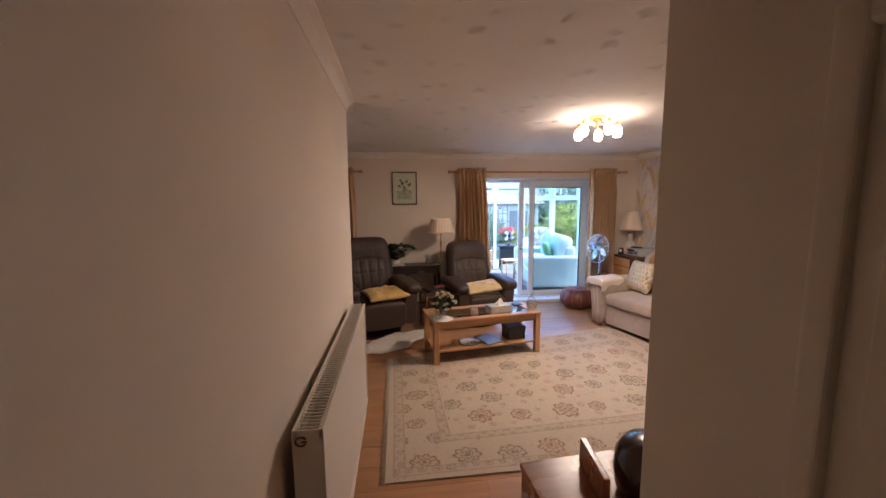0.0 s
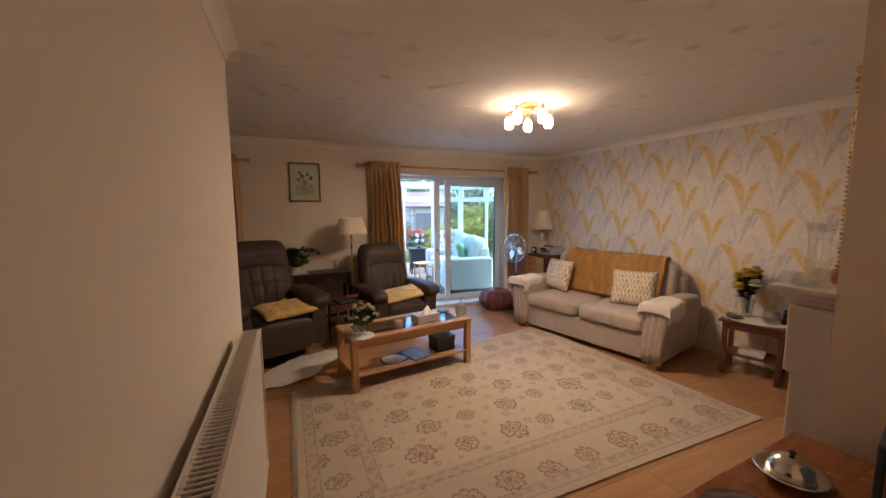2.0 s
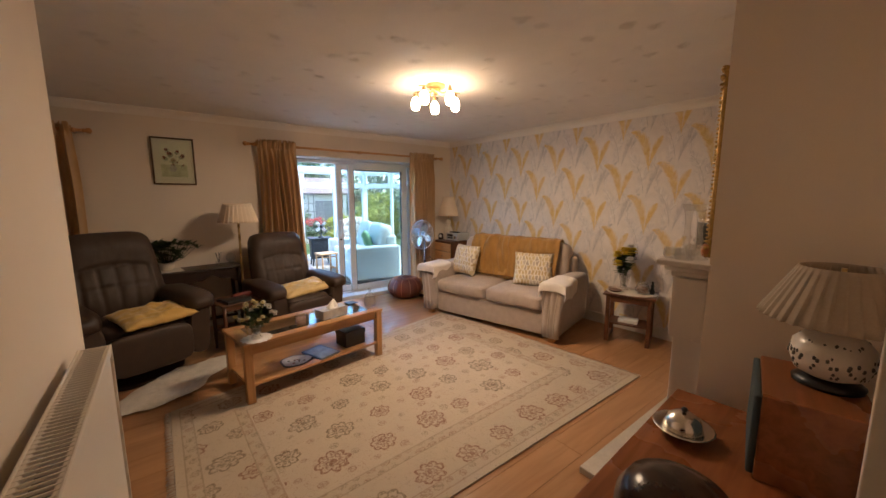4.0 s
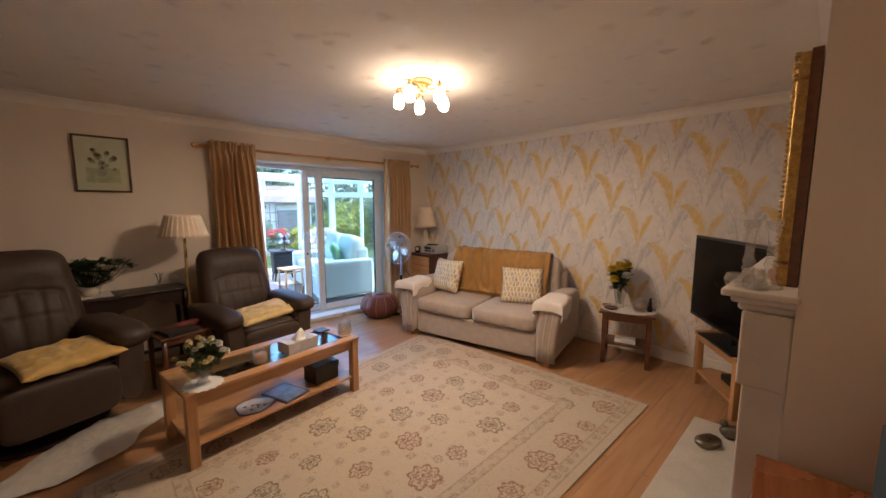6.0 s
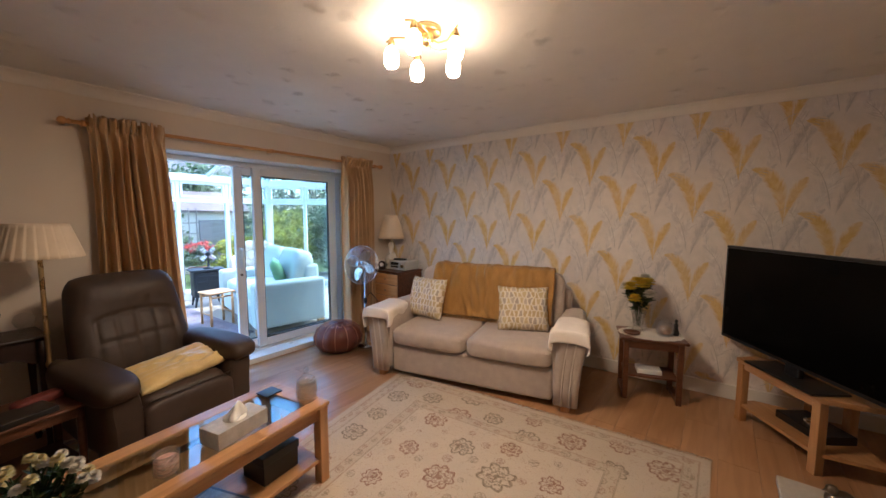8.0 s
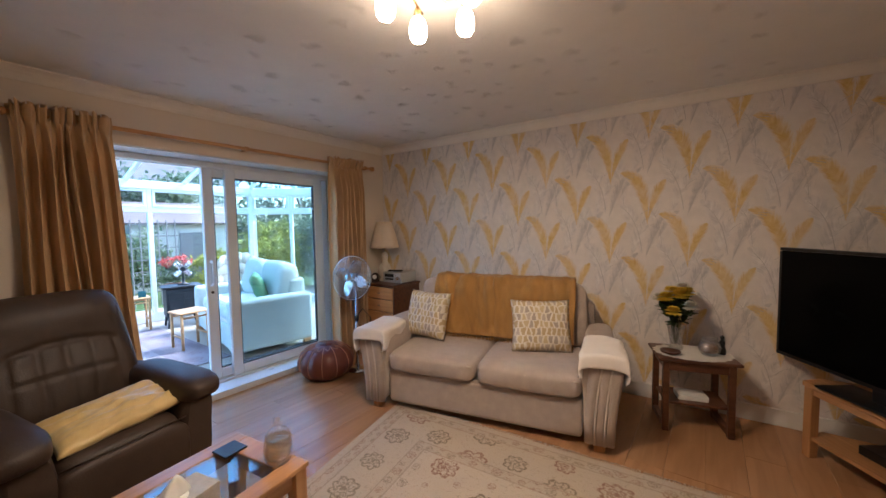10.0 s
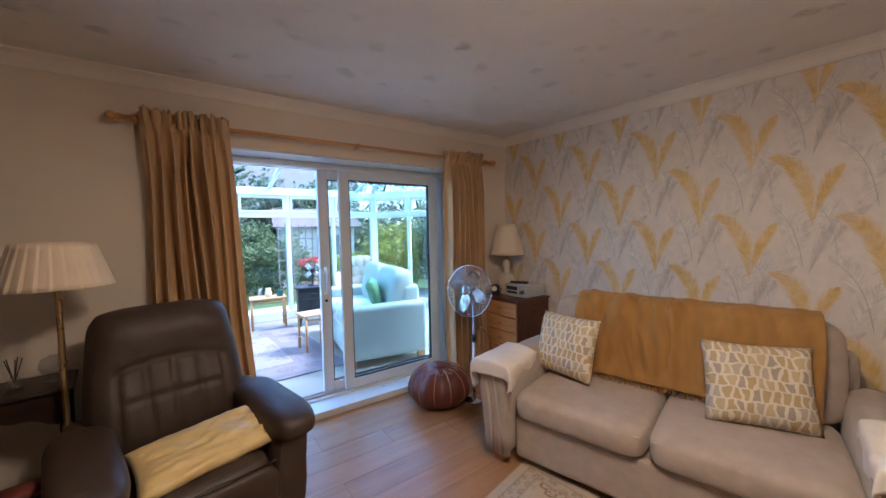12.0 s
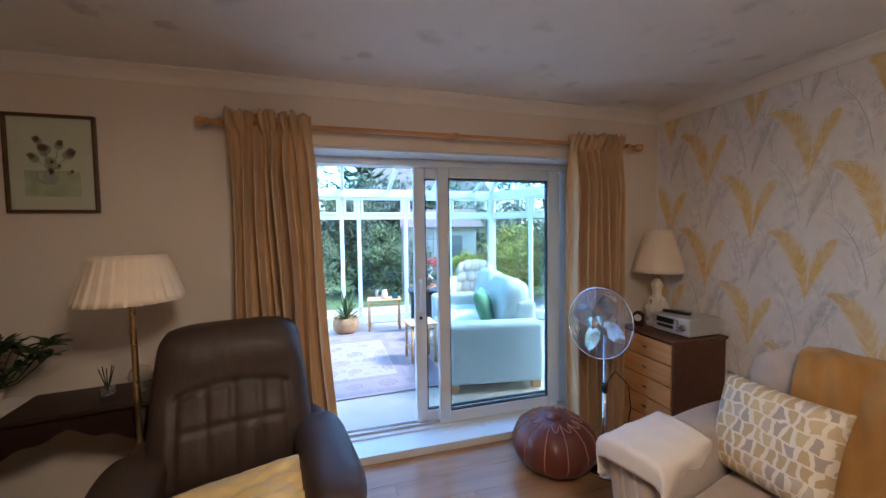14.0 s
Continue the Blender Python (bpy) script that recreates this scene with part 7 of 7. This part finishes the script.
# mint sofa, its arm towards the house
ms = thing("sofa", (3.14, 6.47, -0.006), "pale mint fabric sofa in the conservatory", "sofa", rz=-9)
part("side_panel", rbox(0.92, 0.20, 0.58, (0, 0.10, 0.36), 0.05, 4), MINT, ms)
part("side_panel", rbox(0.92, 0.20, 0.58, (0, 1.75, 0.36), 0.05, 4), MINT, ms)
part("base", rbox(0.88, 1.48, 0.28, (0, 0.93, 0.22), 0.03, 3), MINT, ms)
part("backrest", rbox(0.22, 1.48, 0.72, (0.35, 0.93, 0.46), 0.06, 4), MINT, ms)
for y in (0.56, 1.28):
    part("seat_cushion", blob(0.68, 0.72, 0.18, (-0.08, y, 0.44), 0.3, 0.5, 28, wob=0.03), MINT, ms)
    part("back_cushion", blob(0.30, 0.70, 0.56, (0.20, y, 0.74), 0.5, 0.5, 28, Matrix.Translation((0.2, y, 0.5)) @ Matrix.Rotation(radians(12), 4, "Y") @ Matrix.Translation((-0.2, -y, -0.5)), wob=0.08), MINT, ms)
for x in (-0.4, 0.4):
    for y in (0.07, 1.78):
        part("foot", rbox(0.09, 0.06, 0.075, (x, y, 0.0375), 0.006), CANE, ms)
gc = solo("scatter_cushion", pillow(0.42, 0.40, 0.14), GREENF, "leaf green printed cushion on the mint sofa", "cushion")
gc.matrix_world = ms.matrix_world @ Matrix.Translation((0.0, 0.50, 0.70)) @ Matrix.Rotation(radians(70), 4, "Z") @ Matrix.Rotation(radians(-20), 4, "X")
tw = solo("throw", surf(lambda u, v: Vector((-0.42 + 0.5 * u, 0.3 + 0.75 * v, 0.555 + 0.02 * noise.noise(Vector((u * 4, v * 4, 0))) - (0.25 * (0.12 - u) / 0.12 if u < 0.12 else 0))), 24, 24), COVER, "white throw spread on the mint sofa seat", "throw")
tw.matrix_world = ms.matrix_world.copy()
thick(tw, 0.012)

# tufted cream armchair
ta = thing("armchair", (3.72, 8.78, -0.006), "cream button tufted wing armchair in the conservatory", "armchair", rz=-35)


def tuft(u, v):
    x, z = (u - 0.5) * 0.62 * (1 - 0.12 * v), 0.35 + 0.66 * v
    k = abs(math.sin(math.pi * 4 * u + math.pi * (int(v * 4) % 2) * 0.5)) * abs(math.sin(math.pi * 4 * v))
    return Vector((x, 0.22 - 0.05 * k + 0.16 * v + 0.10 * (2 * u - 1) ** 4 * -1, z - 0.05 * (2 * u - 1) ** 2 * v))


thick(part("backrest", surf(tuft, 40, 40), CREAMF, ta), 0.10)
part("seat", blob(0.60, 0.60, 0.2, (0, 0.0, 0.40), 0.3, 0.5, 26), CREAMF, ta)
part("base", rbox(0.62, 0.6, 0.2, (0, 0.0, 0.23), 0.03), CREAMF, ta)
for s in (-1, 1):
    part("wing", blob(0.11, 0.5, 0.52, (s * 0.32, 0.08, 0.52), 0.6, 0.6, 24), CREAMF, ta)
    for y in (-0.25, 0.28):
        part("leg", tube([(s * 0.26, y, 0.0), (s * 0.26, y, 0.14)], [0.014, 0.024], 8), WALNUT, ta)

# stove with a small fan
sv = thing("electric_stove", (2.99, 8.88, -0.006), "black cast iron style stove on curved legs", "stove", rz=-8)
part("body", rbox(0.42, 0.30, 0.42, (0, 0, 0.37), 0.02), IRON, sv)
part("top", rbox(0.50, 0.36, 0.03, (0, 0, 0.60), 0.012), IRON, sv)
part("door", boxes(((0.34, 0.02, 0.30), (0, -0.155, 0.36)), ((0.30, 0.012, 0.008), (0, -0.168, 0.42)), ((0.008, 0.012, 0.26), (0, -0.168, 0.36))), IRON, sv)
for x in (-0.17, 0.17):
    for y in (-0.12, 0.12):
        part("leg", tube([(x * 1.15, y * 1.15, 0.0), (x * 1.1, y * 1.1, 0.06), (x, y, 0.17)], [0.012, 0.016, 0.026], 8), IRON, sv)
for k in range(7):
    part("rib", rbox(0.012, 0.31, 0.38, (-0.18 + 0.06 * k, 0.004, 0.37), 0.003), IRON, sv)
tf = thing("desk_fan", (3.02, 8.86, 0.609), "small dark metal desk fan on the stove", "fan", rz=-20)
part("base", lathe([(0.0, 0.0), (0.08, 0.0), (0.082, 0.015), (0.02, 0.03), (0.015, 0.10), (0.0, 0.10)], 22), IRON, tf)
part("hub", tube([(0, -0.06, 0.24), (0, 0.06, 0.24)], 0.035, 16), IRON, tf)
cg = bmesh.new()
for r in (0.06, 0.10, 0.14, 0.165):
    merge(cg, tube([(r * math.cos(q * math.pi / 16), -0.05, 0.24 + r * math.sin(q * math.pi / 16)) for q in range(33)], 0.003, 5))
for k in range(10):
    merge(cg, tube([(0.03 * math.cos(k * 0.628), -0.055, 0.24 + 0.03 * math.sin(k * 0.628)), (0.165 * math.cos(k * 0.628), -0.05, 0.24 + 0.165 * math.sin(k * 0.628))], 0.003, 5))
part("guard", cg, IRON, tf, "", "stuff")
part("stem", tube([(0, 0.02, 0.09), (0, 0.02, 0.22)], 0.012, 10), IRON, tf)
for k in range(4):
    part("blade", merge(bmesh.new(), rbox(0.07, 0.008, 0.11, (0, 0, 0.085), 0.004), Matrix.Translation((0, 0, 0.24)) @ Matrix.Rotation(radians(45 + 90 * k), 4, "Y") @ Matrix.Rotation(radians(20), 4, "Z")), CHROME, tf)


def cane_table(at, rz, w, d, h, label, r=0.016):
    t = thing("cane_table", at, label, "table", "cane tables", rz=rz)
    part("tabletop", rbox(w, d, 0.022, (0, 0, h - 0.011), 0.008), CANE, t)
    for x in (-w / 2 + 0.03, w / 2 - 0.03):
        for y in (-d / 2 + 0.03, d / 2 - 0.03):
            part("leg", tube([(x, y, 0), (x, y, h - 0.02)], r, 10), CANE, t)
        part("rail", tube([(x, -d / 2 + 0.03, 0.16), (x, d / 2 - 0.03, 0.16)], r * 0.7, 8), CANE, t)
    for y in (-d / 2 + 0.03, d / 2 - 0.03):
        part("rail", tube([(-w / 2 + 0.03, y, h - 0.07), (w / 2 - 0.03, y, h - 0.07)], r * 0.7, 8), CANE, t)
    return t


cane_table((2.39, 9.09, -0.006), -6, 0.52, 0.34, 0.48, "slim cane console table by the conservatory windows")
cane_table((2.64, 7.55, -0.006), 5, 0.34, 0.32, 0.46, "small square cane stool table beside the mint sofa")
solo("framed_photo", rbox(0.09, 0.012, 0.09, (0, 0, 0.045), 0.004), mat("teal_frame", (0.03, 0.12, 0.14), 0.4), "small teal photo frame on the cane table", "photo frame", at=(2.55, 9.02, 0.474), rz=-15)
solo("glass_vase", lathe([(0.0, 0), (0.03, 0), (0.035, 0.06), (0.02, 0.1), (0.03, 0.14), (0.025, 0.14), (0.0, 0.01)], 16), CRYSTAL, "clear glass vase on the cane table", "vase", at=(2.28, 9.08, 0.474))
solo("white_jug", lathe([(0.0, 0), (0.04, 0), (0.055, 0.05), (0.035, 0.10), (0.04, 0.13), (0.0, 0.13)], 18), CERAMIC, "small cream jug on the cane table", "jug", at=(2.40, 9.10, 0.474))
al = thing("potted_plant", (1.80, 9.05, -0.006), "spiky aloe in a woven basket on the conservatory floor", "plant")
part("basket", lathe([(0.0, 0.0), (0.13, 0.0), (0.18, 0.06), (0.19, 0.15), (0.17, 0.24), (0.155, 0.24), (0.16, 0.20), (0.0, 0.2)], 40, ribs=20, amp=0.012), TERRA, al, "round woven basket pot")
lv = leaf_spray(34, 0.46, 0.02, 0.05, 3, 1.0, 6)
part("leaves", merge(bmesh.new(), lv, Matrix.Translation((0, 0, 0.2))), FOLIAGE, al, "long pointed green leaves", "stuff")
ft = thing("footstool", (1.35, 8.05, 0.005), "white fabric footstool on the conservatory rug", "footstool")
part("cushion", blob(0.45, 0.45, 0.28, (0, 0, 0.24), 0.5, 0.5, 24), COVER, ft)
for x in (-0.15, 0.15):
    for y in (-0.15, 0.15):
        part("leg", tube([(x, y, 0), (x, y, 0.12)], 0.018, 8), CANE, ft)

# ---- garden ----
def ground_f(u, v):
    x, y = -600 + 1200 * u, -600 + 1200 * v
    return Vector((x, y, -0.22))


structure("ground", surf(ground_f, 12, 12), GRASS, "mown green lawn", "lawn")
structure("pavement_patio", slab(-1.0, 7.5, 9.4, 11.6, -0.215, -0.17), PATIO, "pale paved patio outside the conservatory", "patio")


def crown(n, size, clump, seed, leaf=0.09, squash=1.0, cone=False):
    rgn = random.Random(seed)
    verts, faces = [], []
    cl_ = []
    for _ in range(clump):
        while True:
            p = Vector((rgn.uniform(-1, 1), rgn.uniform(-1, 1), rgn.uniform(-1, 1)))
            if 0.35 < p.length < 1:
                break
        if cone:
            p.x *= (1 - p.z) / 2
            p.y *= (1 - p.z) / 2
        cl_.append(p)
    for i in range(n):
        c = rgn.choice(cl_)
        o = Vector((rgn.gauss(0, 1), rgn.gauss(0, 1), rgn.gauss(0, 1))) * 0.13
        p = Vector(((c.x + o.x) * size[0], (c.y + o.y) * size[1], (c.z + o.z) * size[2]))
        d = Vector((rgn.gauss(0, 1), rgn.gauss(0, 1), rgn.gauss(0, 1))).normalized()
        e = d.orthogonal().normalized()
        s = leaf * rgn.uniform(0.5, 1.3)
        k = len(verts)
        verts += [p - d * s, p + e * s * 0.5, p + d * s, p - e * s * 0.5]
        faces.append((k, k + 1, k + 2, k + 3))
    me = bpy.data.meshes.new("crown")
    me.from_pydata([tuple(v) for v in verts], [], faces)
    return me


def tree(name, at, h, size, n, m, label, seed, leaf=0.1, clump=60, cone=False, category="tree"):
    t = thing(name, at, label, category)
    rgn = random.Random(seed)
    part("trunk", tube([(0, 0, -0.1), (0.03 * h, 0, h * 0.3), (0.0, 0.02 * h, h * 0.7)], [0.03 * h, 0.022 * h, 0.008 * h], 8), BARK, t)
    for k in range(5):
        a = k * 1.3 + rgn.random()
        part("limb", tube([(0.02 * h, 0, h * (0.25 + 0.07 * k)), (size[0] * 0.4 * math.cos(a), size[1] * 0.4 * math.sin(a), h * (0.4 + 0.08 * k)), (size[0] * 0.75 * math.cos(a), size[1] * 0.75 * math.sin(a), h * (0.45 + 0.09 * k))], [0.012 * h, 0.008 * h, 0.003 * h], 6), BARK, t)
    me = crown(n, size, clump, seed, leaf, cone=cone)
    me.materials.append(m)
    c = new("crown", me)
    c.parent = t
    c.location = (0, 0, h - size[2])
    tagged(c, kind="stuff")
    return t


tree("tree", (0.2, 16.5, -0.22), 4.2, (2.0, 1.3, 1.9), 7000, FOLIAGE, "leafy green garden tree", 1)
tree("tree", (3.0, 17.5, -0.22), 3.9, (2.2, 1.3, 1.7), 7000, DARKFOL, "dark leafy tree behind the lawn", 2)
tree("tree", (6.0, 17.0, -0.22), 3.6, (2.0, 1.3, 1.6), 6000, FOLIAGE, "leafy green garden tree", 3)
tree("tree", (9.0, 15.0, -0.22), 4.4, (2.2, 1.6, 2.0), 7000, FOLIAGE, "leafy green garden tree", 4)
tree("tree", (12.0, 12.5, -0.22), 4.0, (2.2, 1.6, 1.9), 6000, DARKFOL, "dark leafy tree by the boundary", 5)
tree("tree", (-2.6, 15.0, -0.22), 4.0, (2.0, 1.4, 1.8), 6000, DARKFOL, "dark leafy tree by the boundary", 6)
tree("shrub", (6.2, 11.9, -0.22), 1.75, (0.95, 0.8, 0.85), 5000, YELFOL, "golden yellow garden shrub", 7, 0.06, category="shrub")
tree("shrub", (5.0, 12.4, -0.22), 1.15, (0.7, 0.6, 0.55), 3500, YELFOL, "low golden yellow garden shrub", 8, 0.05, category="shrub")
tree("shrub", (7.3, 11.0, -0.22), 2.4, (1.0, 0.9, 1.15), 5000, FOLIAGE, "tall green garden shrub", 9, 0.07, category="shrub")
tree("shrub", (3.2, 13.2, -0.22), 1.9, (0.9, 0.7, 0.95), 5000, FOLIAGE, "bushy green garden shrub", 10, 0.06, category="shrub")
tree("shrub", (2.2, 14.0, -0.22), 2.6, (0.9, 0.7, 1.3), 5000, DARKFOL, "dark upright conifer by the lawn", 11, 0.06, cone=True, category="shrub")
tree("shrub", (0.9, 13.4, -0.22), 1.7, (0.8, 0.6, 0.85), 4000, FOLIAGE, "bushy green garden shrub", 12, 0.06, category="shrub")
tree("shrub", (8.6, 9.6, -0.22), 2.2, (0.9, 0.9, 1.05), 4500, FOLIAGE, "green garden shrub by the fence", 13, 0.07, category="shrub")

# monkey puzzle tree
mp = thing("monkey_puzzle_tree", (3.1, 26.0, -0.22), "tall monkey puzzle tree beyond the garden", "tree")
part("trunk", tube([(0, 0, 0), (0, 0, 4), (0, 0, 7.2)], [0.22, 0.16, 0.05], 8), BARK, mp)
rg = random.Random(31)
bm = bmesh.new()
for k in range(46):
    a, z = rg.uniform(0, 6.28), rg.uniform(3.4, 7.2)
    ln = 2.3 * (1 - 0.75 * (z - 3.4) / 3.8)
    tip = (ln * math.cos(a), ln * math.sin(a), z + 0.45)
    mid = (0.55 * ln * math.cos(a), 0.55 * ln * math.sin(a), z - 0.12)
    merge(bm, tube([(0, 0, z), mid, tip], [0.09, 0.10, 0.05], 6))
    for j in range(3):
        b2 = a + rg.uniform(-0.9, 0.9)
        merge(bm, tube([mid, (mid[0] + 0.55 * math.cos(b2), mid[1] + 0.55 * math.sin(b2), mid[2] + 0.25)], [0.08, 0.04], 5))
part("spiny_branches", bm, DARKFOL, mp, "rope like spiny dark branches", "stuff")

hg = thing("hedge", (0, 0, 0), "tall clipped boundary hedge", "hedge")
me = crown(16000, (14, 0.9, 1.25), 500, 77, 0.12)
me.materials.append(DARKFOL)
ho = new("hedge_foliage", me)
ho.parent = hg
ho.location = (3.0, 20.0, 1.0)
tagged(ho, kind="stuff")

shd = thing("garden_shed", (4.95, 15.3, -0.22), "pale timber garden shed with a dark roof", "shed", rz=-8)
part("walls", rbox(2.2, 1.8, 1.9, (0, 0, 0.95), 0.01), mat("cream_timber", (0.50, 0.46, 0.38), 0.85, var=0.12, scale=5), shd)
part("door", rbox(0.7, 0.04, 1.6, (0.3, -0.92, 0.8), 0.01), SHED, shd)
bm = bmesh.new()
v = [bm.verts.new(p) for p in ((-1.3, -1.1, 1.85), (1.3, -1.1, 1.85), (1.3, 0, 2.45), (-1.3, 0, 2.45), (-1.3, 1.1, 1.85), (1.3, 1.1, 1.85))]
bm.faces.new((v[0], v[1], v[2], v[3])), bm.faces.new((v[3], v[2], v[5], v[4]))
thick(part("roof", bm, ROOFT, shd), 0.06)
hs = thing("neighbouring_house", (8.5, 34, -0.22), "distant house with a dark tiled roof", "house")
part("wall", rbox(9, 7, 4.6, (0, 0, 2.3), 0.02), mat("far_render", (0.5, 0.46, 0.42), 0.9), hs)
bm = bmesh.new()
v = [bm.verts.new(p) for p in ((-5, -4, 4.5), (5, -4, 4.5), (5, 0, 7.2), (-5, 0, 7.2), (-5, 4, 4.5), (5, 4, 4.5))]
bm.faces.new((v[0], v[1], v[2], v[3])), bm.faces.new((v[3], v[2], v[5], v[4])), bm.faces.new((v[0], v[3], v[4])), bm.faces.new((v[1], v[5], v[2]))
part("roof", bm, ROOFT, hs)
for x in (-2.5, 0.5, 2.8):
    part("window", rbox(1.1, 0.08, 1.2, (x, -3.52, 3.2), 0.01), UPVC, hs)
tr = thing("garden_trellis", (3.62, 12.3, -0.22), "grey timber garden trellis panel", "trellis")
for k in range(6):
    part("upright", rbox(0.025, 0.02, 1.9, (-0.4 + 0.16 * k, 0, 0.95), 0.003), SHED, tr)
    part("slat", rbox(0.9, 0.02, 0.025, (0, 0.02, 0.5 + 0.26 * k), 0.003), SHED, tr)
pt = thing("flower_pot", (3.45, 10.6, -0.17), "tall planter of red flowers on the patio", "planter")
part("pot", lathe([(0.0, 0.0), (0.13, 0.0), (0.17, 0.55), (0.18, 0.60), (0.15, 0.60), (0.0, 0.55)], 24), mat("terracotta", (0.36, 0.15, 0.08), 0.85), pt)
me = crown(900, (0.28, 0.28, 0.2), 30, 90, 0.04)
me.materials.append(FOLIAGE)
po = new("leaves", me)
po.parent, po.location = pt, (0, 0, 0.8)
tagged(po, kind="stuff")
me = crown(260, (0.26, 0.26, 0.14), 14, 91, 0.04)
me.materials.append(PETAL_R)
po = new("red_blooms", me)
po.parent, po.location = pt, (0, 0, 1.0)
tagged(po, kind="stuff")

# ---- laminate floor: planks with real joints ----
fl_ = structure("floor", slab(-2.3, 4.65, -1.7, 5.99, -0.15, -0.010), FLOOR_GAP, "warm honey laminate plank floor", "floor")
PWD, PLN = 0.193, 1.286
base = rbox(PLN - 0.0012, PWD - 0.0010, 0.010, (0, 0, -0.005), 0.0008, 1)
pm = mesh_of(base, PLANK, "plank")
rg = random.Random(17)
row, y = 0, -1.55
while y < 5.95:
    x = -2.25 + PLN / 2 - rg.choice((0.0, 0.43, 0.86))
    lo = -2.22 if y > 2.95 else -0.12
    hi = wx(y) + 0.01 if y > 0.72 else 1.06
    while x < 5.2:
        x0, x1 = max(x - PLN / 2, lo), min(x + PLN / 2, hi)
        if x1 - x0 > 0.05:
            p = new("plank", pm)
            p.parent = fl_
            p.location = ((x0 + x1) / 2, y, 0)
            p.scale.x = (x1 - x0) / PLN
        x += PLN
    y += PWD
